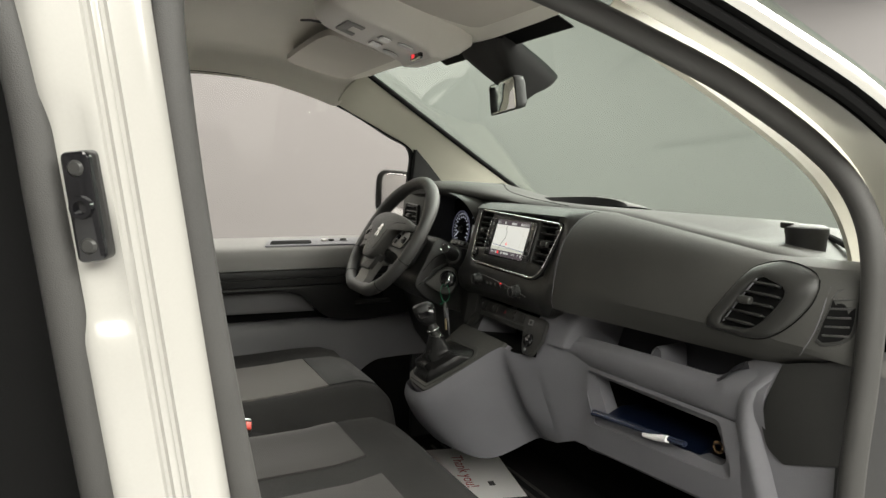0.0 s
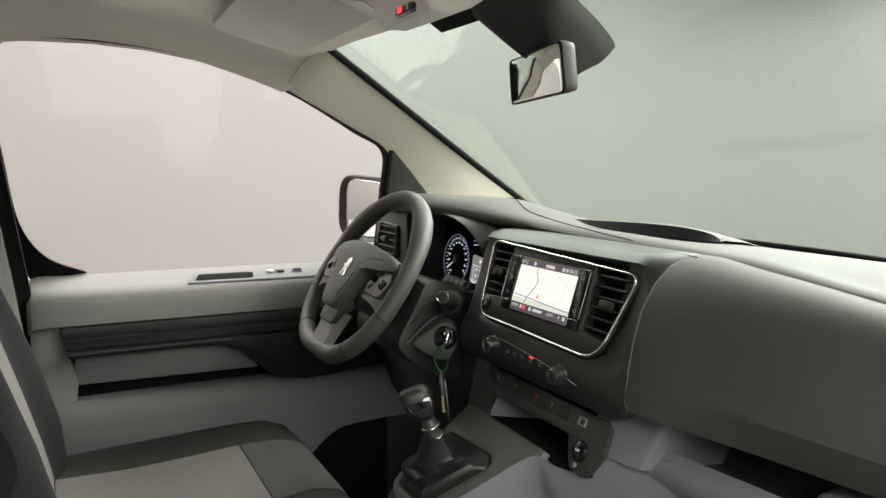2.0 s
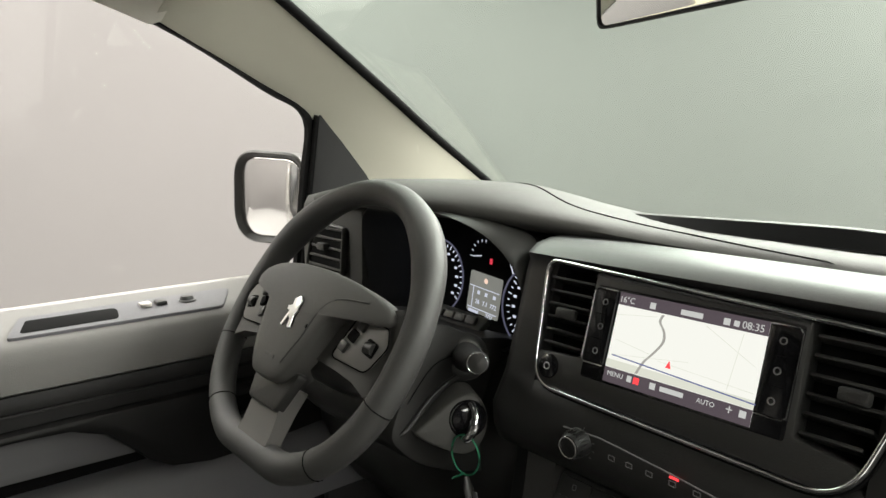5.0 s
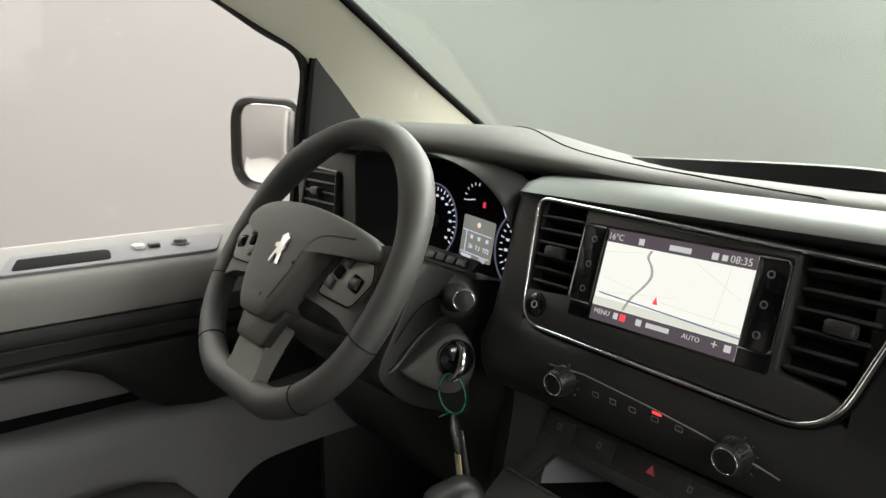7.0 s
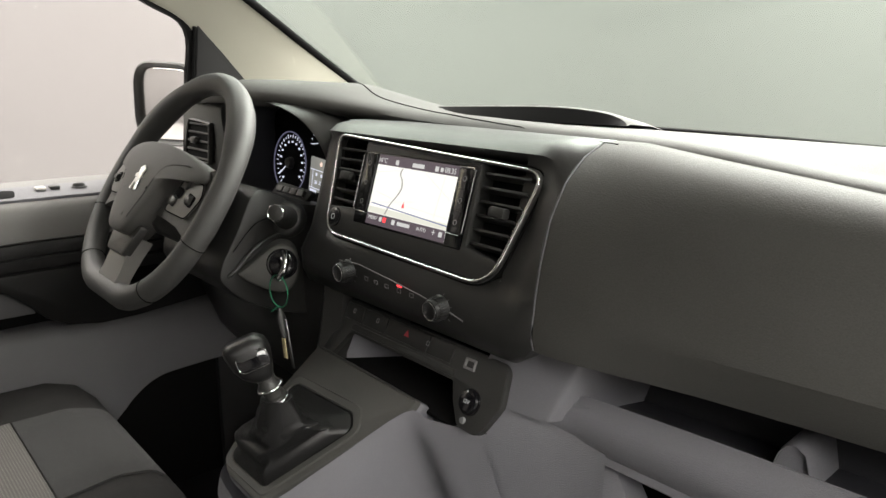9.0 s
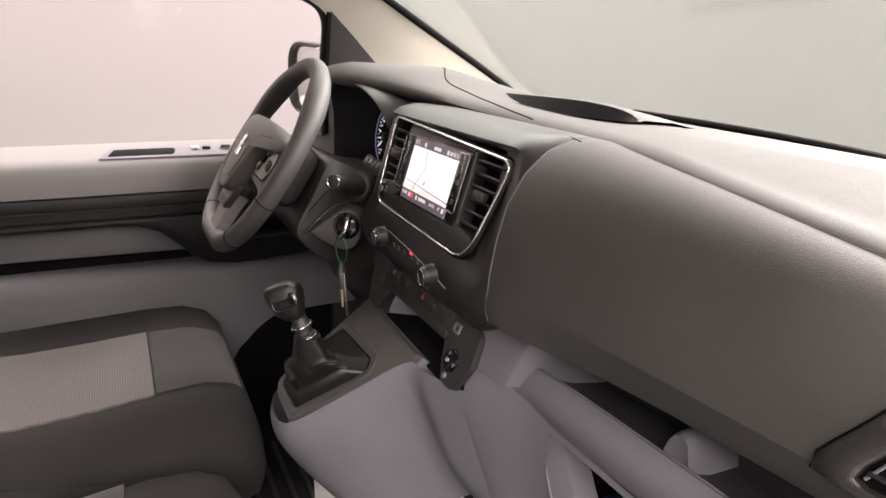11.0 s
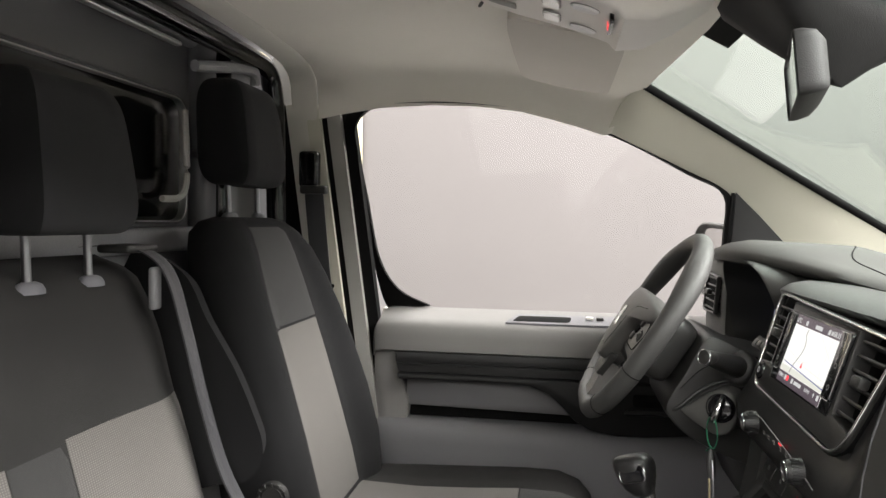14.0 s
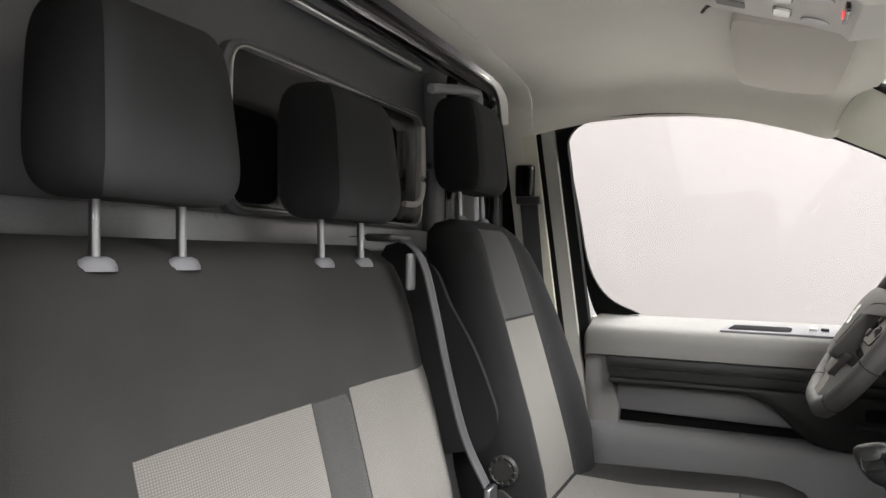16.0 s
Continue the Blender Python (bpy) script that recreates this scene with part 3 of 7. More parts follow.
for dz in (0.030, -0.030):
    part("screw", turned([(0.0, 0.0028), (0.0045, 0.0028), (0.0062, 0.0012), (0.0066, 0.0)], 16, STR @ Matrix.Translation((0, dz, 0.0066))), PAD, plate, "black screw head")
part("socket", turned([(0.0, -0.002), (0.005, -0.001), (0.0055, 0.004), (0.0085, 0.004), (0.0095, 0.0)], 18, STR @ Matrix.Translation((0, 0.0, 0.0068))), GLOSS, plate, "black socket")

# ---- the driver's door ----
def wp(y, z, off=0.0):
    return Vector((-0.87 + 0.26 * (z - 1.27) + off, y, z))


WIN = [(0.294, 1.272), (0.214, 1.312), (0.166, 1.394), (0.145, 1.538), (0.129, 1.65), (0.127, 1.725), (0.18, 1.767), (0.292, 1.774), (0.426, 1.769), (0.555, 1.752), (0.738, 1.697), (0.915, 1.609), (0.998, 1.561), (1.004, 1.45), (1.006, 1.262)]
OUTL = [(0.185, 1.262), (0.170, 1.30), (0.152, 1.394), (0.127, 1.538), (0.107, 1.65), (0.102, 1.735), (0.165, 1.776), (0.29, 1.780), (0.43, 1.775), (0.56, 1.758), (0.742, 1.703), (0.92, 1.616), (1.012, 1.572), (1.022, 1.45), (1.024, 1.262)]
door = thing("door_1", "closed grey driver's door with a dark trim strip and armrest", "door", (-0.8, 0.6, 0.6), kind="structure")
wi, wo = curve([wp(*p) for p in WIN], 5), curve([wp(*p, -0.008) for p in OUTL], 5)
part("window_seal", thick(loft([wo, [a * 0.35 + b * 0.65 + Vector((0.001, 0, 0)) for a, b in zip(wo, wi)], wi, [p + Vector((-0.012, 0, 0)) for p in wi]], False), 0.003), DEEP, door, "black rubber window seal")
pane = part("window_pane", slab([Vector((p.y, p.z)) for p in curve([(0, *p) for p in WIN], 4, True)], 0.004, Matrix(((0, 0.26, -1, -0.87 - 0.26 * 1.27 - 0.004), (1, 0, 0, 0), (0, 1, 0, 0), (0, 0, 0, 1))), b=0), SIDEGLASS, door)
pane.visible_shadow = False
part("sail_panel", slab([Vector(p) for p in ((1.018, 1.25), (1.2, 1.25), (1.2, 1.37), (1.135, 1.452), (1.07, 1.518), (1.018, 1.566))], 0.010, Matrix(((0, 0.26, 1, -0.868 - 0.26 * 1.27), (1, 0, 0, 0), (0, 1, 0, 0), (0, 0, 0, 1)))), DOORDARK, door, "black mirror triangle")
part("divider", box(0.012, 0.007, 0.31, (-0.823, 1.013, 1.415), b=0.002, m=Matrix.Translation((-0.823, 1.013, 1.415)) @ Matrix.Rotation(radians(14.5), 4, "Y") @ Matrix.Translation((0.823, -1.013, -1.415))), DEEP, door)

UPPER = [(-0.875, 1.258), (-0.872, 1.270), (-0.83, 1.264), (-0.78, 1.254), (-0.752, 1.246), (-0.742, 1.234), (-0.738, 1.215), (-0.736, 1.180), (-0.742, 1.176), (-0.785, 1.176)]
rows = []
for y in (0.178, 0.186, 0.20, 0.3, 0.5, 0.7, 0.9, 1.02):
    e = 0.016 if y < 0.18 else 0.004 if y < 0.19 else 0.0
    rows.append([(x - e, y, z - e) for x, z in UPPER])
part("upper_panel", loft(rows, False), DOOR, door)
part("backing", box(0.02, 0.86, 0.66, (-0.80, 0.60, 0.90), b=0.0), DEEP, door)
part("rear_edge", slab([Vector(p) for p in ((0.182, 0.62), (0.262, 0.62), (0.262, 1.0), (0.268, 1.05), (0.25, 1.12), (0.236, 1.17), (0.232, 1.178), (0.182, 1.178))], 0.05, side(-0.80), b=0.004), DOOR, door)
STRIP = rpoly([(0.238, 1.151, 0.004), (0.97, 1.151, 0.004), (0.97, 1.176, 0.004), (0.236, 1.176, 0.010)])
part("trim_strip", slab(STRIP, 0.062, side(-0.80), b=0.003), DOORDARK, door, "dark grey grained strip")
STRIP2 = rpoly([(0.246, 1.127, 0.008), (0.97, 1.127, 0.004), (0.97, 1.1495, 0.002), (0.239, 1.1495, 0.002)])
part("trim_strip", slab(STRIP2, 0.063, side(-0.80), b=0.003), DOORDARK, door)
ARM = [(0.250, 1.112), (0.50, 1.113), (0.56, 1.110), (0.607, 1.092), (0.640, 1.062), (0.665, 1.035), (0.70, 1.014), (0.76, 1.004), (0.83, 1.005), (0.97, 1.018), (0.97, 1.1265), (0.60, 1.1265), (0.246, 1.1255)]
part("armrest", slab([Vector(p) for p in ARM], 0.078, side(-0.80), b=0.006), ARMBLACK, door, "black curved armrest")
part("insert", slab([Vector(p) for p in ((0.262, 1.043), (0.655, 1.037), (0.645, 1.06), (0.61, 1.092), (0.56, 1.111), (0.262, 1.112))], 0.038, side(-0.80), b=0.003), DOORLOW, door)
LOWERP = [(-0.79, 1.010), (-0.752, 1.012), (-0.735, 1.008), (-0.724, 0.996), (-0.718, 0.965), (-0.716, 0.90), (-0.722, 0.80), (-0.735, 0.60)]
rows = []
for y, e in [(0.184, 0.02), (0.192, 0.006), (0.21, 0.0), (0.45, 0.0)] + [(0.56 + 0.02 * k, 0.02 * step(0.74, 1.0, 0.56 + 0.02 * k)) for k in range(27)]:
    low = 0.60 + 0.265 * math.sin(math.pi / 2 * min(1, max(0, (y - 0.70) / 0.18))) ** 0.5
    rows.append([(x - e, y, max(low, z - (0.006 if y > 0.7 else 0))) for x, z in LOWERP])
part("lower_panel", loft(rows, False), DOORLOW, door)
part("pull_cup", slab(rrect(0.082, 0.028, 0.008, x=0.836, y=1.090), 0.002, side(-0.7230), b=0.0005), DEEP, door, "black door pull")
part("pull_lip", slab(rpoly([(0.772, 1.056, 0.004), (0.905, 1.058, 0.004), (0.895, 1.072, 0.005), (0.784, 1.070, 0.005)]), 0.012, side(-0.7235), b=0.004), DOORDARK, door)
TRAY = Matrix.Translation((-0.81, 0, 1.2572)) @ Matrix.Rotation(radians(11.0), 4, "Y") @ Matrix.Translation((0.81, 0, 0)) @ Matrix(((0, 1, 0, 0), (1, 0, 0, 0), (0, 0, 1, 0), (0, 0, 0, 1)))
tray = part("switch_panel", slab(rpoly([(0.497, -0.760, 0.006), (0.81, -0.757, 0.02), (0.85, -0.828, 0.01), (0.525, -0.828, 0.006)][::-1]), 0.006, TRAY, b=0.0015), GREY, door, "grey switch panel on the window ledge")
part("tray_well", slab(rpoly([(0.515, -0.770, 0.006), (0.650, -0.770, 0.012), (0.657, -0.810, 0.012), (0.530, -0.810, 0.006)][::-1]), 0.0012, TRAY, b=0.0004, z=0.0058), DEEP, door)
for y, w in ((0.698, 0.017), (0.722, 0.017)):
    part("window_switch", box(0.018, w, 0.007, (-0.800, y, 1.2635), b=0.002), LAMPGREY if y < 0.71 else PAD, door, "small window switch")
part("mirror_knob", turned([(0.0, 0.008), (0.009, 0.0075), (0.011, 0.004), (0.012, 0.0)], 18, Matrix.Translation((-0.800, 0.765, 1.2605))), PAD, door)
part("mirror_knob_ring", turned([(0.012, 0.002), (0.0145, 0.002), (0.0145, 0.0), (0.012, 0.0)], 18, Matrix.Translation((-0.800, 0.765, 1.2605))), GREYINK, door)


def upright(name, y0, y1, x, mat, parent, depth=0.02, label="", z0=0.9, z1=1.77):
    """A leaning upright strip behind the door."""
    def line(z, y):
        return y + (1.75 - z) * 0.14
    ring = [[(x, line(z, y0), z), (x, line(z, y1), z), (x - depth, line(z, y1), z), (x - depth, line(z, y0), z)] for z in (z0, 1.2, 1.45, 1.6, 1.7, z1)]
    return part(name, loft(ring), mat, parent, label)


rear = thing("pillar_left", "cream trimmed pillar behind the driver's door with white paint and black seal", "pillar", (-0.75, 0.05, 0.9), kind="structure")
upright("window_rubber", 0.090, 0.117, -0.764, DEEP, rear, 0.03, "black rubber edge")
upright("painted_edge", 0.056, 0.090, -0.746, PAINT, rear, label="white painted edge")
upright("rubber_seal", 0.042, 0.056, -0.748, DEEP, rear, 0.03, "black rubber seal")
upright("dark_cover", -0.12, -0.042, -0.737, DEEP, rear, 0.03)
upright("beige_cover", -0.042, 0.008, -0.736, REARTRIM, rear, 0.03, "grey-beige plastic cover")
upright("cream_cover", 0.008, 0.042, -0.735, CREAM, rear, 0.03, "cream plastic cover")
part("screw_cap", turned([(0.0, 0.003), (0.005, 0.002), (0.006, 0.0)], 12, Matrix.Translation((-0.734, 0.078, 1.33)) @ SIDE), DEEP, rear)
belt = thing("seat_belt", "black seat belt hanging from its pillar anchor", "seat belt", (-0.70, 0.03, 1.0))
part("anchor_cover", box(0.03, 0.048, 0.085, (-0.705, 0.030, 1.612), b=0.008, seg=3), GLOSS, belt)
part("anchor_loop", box(0.022, 0.066, 0.020, (-0.69, 0.046, 1.562), b=0.006, seg=3), PAD, belt)
part("webbing", loft([[(-0.700, y - 0.024, z), (-0.700, y + 0.022, z), (-0.703, y + 0.022, z), (-0.703, y - 0.024, z)] for y, z in ((0.042, 1.562), (0.058, 1.4), (0.080, 1.2), (0.10, 0.98))]), BELT, belt, "black webbing")

# outside mirror
om = thing("door_mirror", "black door mirror on the driver's side", "door mirror", (-1.0, 1.08, 1.28))
MM = Matrix.Translation((-1.02, 1.035, 1.402)) @ Matrix.Rotation(radians(26), 4, "Z") @ Matrix.Rotation(radians(90), 4, "X")
shape = rpoly([(-0.095, -0.098, 0.070), (0.085, -0.098, 0.050), (0.095, 0.09, 0.045), (-0.085, 0.10, 0.060)], 8)
part("housing", loft([[MM @ Vector((p.x * s, p.y * s, d)) for p in shape] for s, d in ((0.55, -0.085), (0.85, -0.065), (0.98, -0.03), (1.0, 0.0), (1.0, 0.014), (0.96, 0.018), (0.87, 0.008), (0.86, 0.0))]), PAD, om, "rounded black housing")
part("mirror_glass", slab([p * 0.845 for p in shape], 0.003, MM, z=0.004, b=0.001), FOG, om, "clean mirror glass")
part("arm", tube([(-0.955, 1.085, 1.335), (-0.92, 1.095, 1.325), (-0.86, 1.10, 1.318)], 0.028, 10, flat=0.8), PAD, om)

# ---- seats ----
def back_front(u, yf, d, bolster):
    """The front of a backrest across its half width u (-1 to 1)."""
    a = abs(u)
    e = math.sqrt(max(0.0, 1 - a**7))
    return yf - 0.5 * d * (1 - e) + bolster * step(0.46, 0.82, a) * (1 - 0.8 * step(0.88, 1.0, a))


def back_ring(cx, w, z, yf, d, bolster, n=28):
    us = [math.sin(math.pi / 2 * (2 * k / n - 1)) * 0.35 + 0.65 * (2 * k / n - 1) for k in range(n + 1)]
    fore = [(cx + w / 2 * u, back_front(u, yf, d, bolster), z) for u in us]
    aft = [(cx + w / 2 * u, yf - d + 0.45 * d * (1 - math.sqrt(max(0.0, 1 - abs(u) ** 7))), z) for u in us[-2:0:-1]]
    return fore + aft


def back_rows(cx, rows):
    """rows: z, front y, width, depth, bolster."""
    return [back_ring(cx, w, z, yf, d, b) for z, yf, w, d, b in rows]


def between(rows, z):
    for a, b in zip(rows, rows[1:]):
        if min(a[0], b[0]) <= z <= max(a[0], b[0]):
            t = (z - a[0]) / (b[0] - a[0])
            return [p + (q - p) * t for p, q in zip(a, b)]
    return rows[0] if abs(z - rows[0][0]) < abs(z - rows[-1][0]) else rows[-1]


def back_patch(cx, rows, z0, z1, x0, x1, proud=0.003, n=10, m=14):
    """A piece of cloth on a backrest's front, between heights z0, z1; x0, x1: functions of z or numbers."""
    grid = []
    for j in range(m + 1):
        z = z0 + (z1 - z0) * j / m
        _, yf, w, d, b = between(rows, z)
        a, c = (x0(z), x1(z)) if callable(x0) else (x0, x1)
        line = []
        for i in range(n + 1):
            x = a + (c - a) * i / n
            edge = 0.0025 if i in (0, n) or j in (0, m) else 0.0
            line.append((x, back_front(2 * (x - cx) / w, yf, d, b) + proud - edge, z))
        grid.append(line)
    return thick(loft(grid, False), 0.004)


def top_z(u, zt, h, bolster):
    a = abs(u)
    e = math.sqrt(max(0.0, 1 - a**8))
    return zt - 0.45 * h * (1 - e) + bolster * step(0.60, 0.84, a) * (1 - 0.75 * step(0.88, 1.0, a))


def cushion_ring(cx, w, y, zt, h, bolster, n=26):
    us = [2 * k / n - 1 for k in range(n + 1)]
    over = [(cx + w / 2 * u, y, top_z(u, zt, h, bolster)) for u in us]
    under = [(cx + w / 2 * u, y, zt - h + 0.2 * h * (1 - math.sqrt(max(0.0, 1 - abs(u) ** 8)))) for u in us[-2:0:-1]]
    return over + under


def cushion_patch(cx, rows, y0, y1, x0, x1, proud=0.003, n=10, m=12):
    grid = []
    for j in range(m + 1):
        y = y0 + (y1 - y0) * j / m
        _, zt, w, h, b = between(rows, y)
        a, c = (x0(y), x1(y)) if callable(x0) else (x0, x1)
        line = []
        for i in range(n + 1):
            x = a + (c - a) * i / n
            edge = 0.0025 if i in (0, n) or j in (0, m) else 0.0
            line.append((x, y, top_z(2 * (x - cx) / w, zt, h, b) + proud - edge))
        grid.append(line)
    return thick(loft(grid, False), -0.004)


def head_rest(cx, z0, z1, w, label, posts, zfoot, cy=-0.005):
    ob = thing("headrest", label, "headrest", (cx, cy, zfoot), "headrests")
    rings, front = [], []
    for k in range(25):
        t = 0.5 - 0.5 * math.cos(math.pi * k / 24)
        z = z0 + (z1 - z0) * t
        v = abs(2 * t - 1)
        e = (1 - v**4.5) ** (1 / 2.4) if v < 1 else 0.0
        ww, dd = w * (0.70 + 0.30 * e) * (1.04 - 0.14 * t), 0.112 * (0.30 + 0.70 * e) * (1.0 - 0.10 * t)
        r = 0.042 * (0.35 + 0.65 * e)
        rings.append([(cx + p.x, cy + p.y - 0.02 * t, z) for p in rpoly([(-ww / 2, -dd / 2, r), (ww / 2, -dd / 2, r), (ww / 2 * 0.90, dd / 2, r * 0.75), (-ww / 2 * 0.90, dd / 2, r * 0.75)], 7)])
        if 0 < k < 24:
            edge = 0.45 * ww - 0.30 * r
            front.append([(cx + edge * u, cy - 0.02 * t + dd / 2 + 0.0025 - (0.005 if abs(u) > 0.98 else 0.0), z) for u in (-1, -0.94, -0.6, -0.2, 0.2, 0.6, 0.94, 1)])
    part("cushion", loft(rings), SEATBLACK, ob)
    # front lighter than the sides: light from ahead is put into the cloth's colour
    part("lit_front", thick(loft(front, False), 0.003), HEADLIT, ob, "dark grey cloth front", sharp=70)
    for x in (cx - posts / 2, cx + posts / 2):
        part("post", tube([(x, cy - 0.002, zfoot - 0.01), (x, cy - 0.006, z0 + 0.03)], 0.0055, 10), STEEL, ob, "steel post")
        part("collar", turned([(0.0, 0.009), (0.009, 0.009), (0.015, 0.006), (0.0185, 0.0), (0.019, -0.005)], 20, Matrix.Translation((x, cy, zfoot)) @ Matrix.Diagonal((1.12, 0.80, 1, 1))), GREY, ob, "grey plastic collar")
    return ob


# driver's seat
DC = -0.405
DB = [(0.86, 0.215, 0.4, 0.13, 0.0084), (0.93, 0.222, 0.5, 0.15, 0.0282), (1.02, 0.203, 0.52, 0.15, 0.0366), (1.12, 0.176, 0.515, 0.14, 0.0372), (1.22, 0.147, 0.5, 0.13, 0.0324), (1.3, 0.122, 0.475, 0.12, 0.0276), (1.37, 0.098, 0.445, 0.115, 0.0228), (1.43, 0.076, 0.4, 0.11, 0.0162), (1.465, 0.058, 0.35, 0.1, 0.0096), (1.485, 0.04, 0.29, 0.075, 0.0042), (1.494, 0.02, 0.22, 0.035, 0.0)]
DQ = [(0.13, 0.935, 0.44, 0.16, 0.0), (0.22, 0.935, 0.53, 0.19, 0.015), (0.34, 0.932, 0.55, 0.2, 0.021), (0.46, 0.938, 0.55, 0.2, 0.02), (0.56, 0.946, 0.545, 0.2, 0.017), (0.63, 0.948, 0.54, 0.2, 0.014), (0.675, 0.936, 0.53, 0.185, 0.01), (0.7, 0.912, 0.51, 0.15, 0.005), (0.712, 0.87, 0.47, 0.09, 0.0)]
seat = thing("driver_seat", "dark cloth driver's seat with light grey woven centre panels", "car seat", (DC, 0.35, 0.56))
part("backrest", loft(back_rows(DC, DB)), SEATBLACK, seat, sharp=60)
part("back_panel", back_patch(DC, DB, 0.95, 1.290, lambda z: DC - 0.076 - 0.04 * (1.286 - z), lambda z: DC + 0.160 + 0.10 * (z - 1.286)), LIGHT, seat, "light grey woven panel")
part("upper_panel", back_patch(DC, DB, 1.292, 1.478, lambda z: DC - 0.084 + 0.02 * (z - 1.286), lambda z: DC + 0.160 - 0.40 * (z - 1.286), 0.002), BAND, seat, "dark grey cloth panel")
part("cushion", loft([cushion_ring(DC, w, y, zt, h, b) for y, zt, w, h, b in DQ]), SEAT, seat, sharp=60)
part("seat_panel", cushion_patch(DC, DQ, 0.20, 0.552, lambda y: DC - 0.104 - 0.02 * (0.55 - y), lambda y: DC + 0.168 + 0.10 * (0.55 - y)), LIGHT, seat, "light grey woven panel")
part("front_panel", cushion_patch(DC, DQ, 0.556, 0.690, lambda y: DC - 0.104 + 0.1 * (y - 0.55), lambda y: DC + 0.165 - 0.1 * (y - 0.55), 0.002), BAND, seat, "dark grey cloth front")
part("base", box(0.44, 0.46, 0.20, (DC, 0.42, 0.66), b=0.02), DEEP, seat, "black seat box")
part("side_cover", slab([Vector((p.x, p.y)) for p in curve([(0.16, 1.00, 0), (0.20, 0.985, 0), (0.26, 0.93, 0), (0.34, 0.885, 0), (0.46, 0.862, 0), (0.56, 0.85, 0), (0.56, 0.79, 0), (0.36, 0.775, 0), (0.17, 0.80, 0), (0.14, 0.90, 0)], 4, True)], 0.022, side(DC + 0.252), b=0.007), DOORDARK, seat, "dark plastic side cover", sharp=60)
RK = Matrix.Translation((DC + 0.264, 0.178, 1.044)) @ SIDE
part("recliner_knob", turned([(0.0, 0.0095), (0.017, 0.0095), (0.0185, 0.0075), (0.0205, 0.0075), (0.0235, 0.010), (0.0260, 0.008), (0.0265, 0.0)], 24, RK), DARKSHADE, seat, "round black recliner knob")
for k in range(12):
    part("knob_rib", box(0.0075, 0.003, 0.004, (0.0222, 0, 0.010), b=0.001, m=RK @ Matrix.Rotation(radians(30 * k), 4, "Z")), PAD, seat)
head_rest(-0.402, 1.554, 1.756, 0.218, "black cloth headrest on the driver's seat", 0.13, 1.494, 0.006)

# double passenger bench
BC = 0.325
BB = [(0.84, 0.150, 0.70, 0.12, 0.0), (0.92, 0.155, 0.79, 0.14, 0.01), (1.05, 0.122, 0.80, 0.14, 0.016), (1.15, 0.094, 0.80, 0.13, 0.016), (1.232, 0.070, 0.80, 0.125, 0.014), (1.32, 0.050, 0.80, 0.115, 0.010), (1.375, 0.036, 0.795, 0.130, 0.006), (1.402, 0.024, 0.785, 0.125, 0.003), (1.418, 0.002, 0.772, 0.105, 0.0), (1.430, -0.035, 0.755, 0.065, 0.0), (1.434, -0.055, 0.74, 0.03, 0.0)]
BQ = [(0.08, 0.92, 0.70, 0.16, 0.0), (0.16, 0.925, 0.79, 0.19, 0.006), (0.30, 0.922, 0.80, 0.20, 0.008), (0.44, 0.925, 0.80, 0.20, 0.008), (0.53, 0.940, 0.80, 0.20, 0.006), (0.59, 0.942, 0.79, 0.19, 0.004), (0.63, 0.925, 0.78, 0.165, 0.0), (0.65, 0.885, 0.76, 0.12, 0.0)]
bench = thing("bench_seat", "dark cloth double passenger bench with light grey woven panels", "bench seat", (BC, 0.3, 0.56))
part("backrest", loft(back_rows(BC, BB)), SEAT, bench, sharp=60)
part("back_panel", back_patch(BC, BB, 0.95, 1.231, 0.298, 0.583), LIGHT, bench, "light grey woven panel")
part("back_panel", back_patch(BC, BB, 0.95, 1.235, -0.062, 0.206), LIGHT, bench, "light grey woven panel")
part("back_band", back_patch(BC, BB, 0.95, 1.233, 0.207, 0.297, 0.002), BAND, bench, "plain dark grey band")
part("cushion", loft([cushion_ring(BC, w, y, zt, h, b) for y, zt, w, h, b in BQ]), SEAT, bench, sharp=60)
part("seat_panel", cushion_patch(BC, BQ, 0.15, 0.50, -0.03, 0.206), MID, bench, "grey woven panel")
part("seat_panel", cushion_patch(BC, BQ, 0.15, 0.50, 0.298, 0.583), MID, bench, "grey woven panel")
part("base", box(0.66, 0.42, 0.20, (BC, 0.36, 0.66), b=0.02), DEEP, bench, "black bench base")
head_rest(0.142, 1.468, 1.662, 0.222, "black cloth headrest on the bench's middle place", 0.110, 1.405, 0.017)
head_rest(0.520, 1.468, 1.662, 0.222, "black cloth headrest on the bench's outer place", 0.110, 1.405, 0.017)
part("side_pad", slab([Vector((p.x, p.y)) for p in curve([(-0.03, 1.405, 0), (0.045, 1.400, 0), (0.085, 1.330, 0), (0.128, 1.260, 0), (0.160, 1.190, 0), (0.174, 1.145, 0), (0.162, 1.112, 0), (0.125, 1.100, 0), (-0.02, 1.10, 0)], 5, True)], 0.045, side(-0.118), b=0.014), SEATBLACK, bench, "dark cloth side bolster", sharp=70)
shoulder = thing("shoulder_belt", "grey seat belt drawn over the bench's shoulder", "seat belt", (-0.05, 0.05, 1.0))
part("guide", box(0.075, 0.05, 0.012, (0.008, 0.020, 1.447), b=0.005, seg=3, m=Matrix()), PAD, shoulder, "black belt guide")
part("guide_tongue", box(0.022, 0.010, 0.060, (0.016, 0.066, 1.392), b=0.005, seg=3), DOORLOW, shoulder, "grey plastic guide tongue")
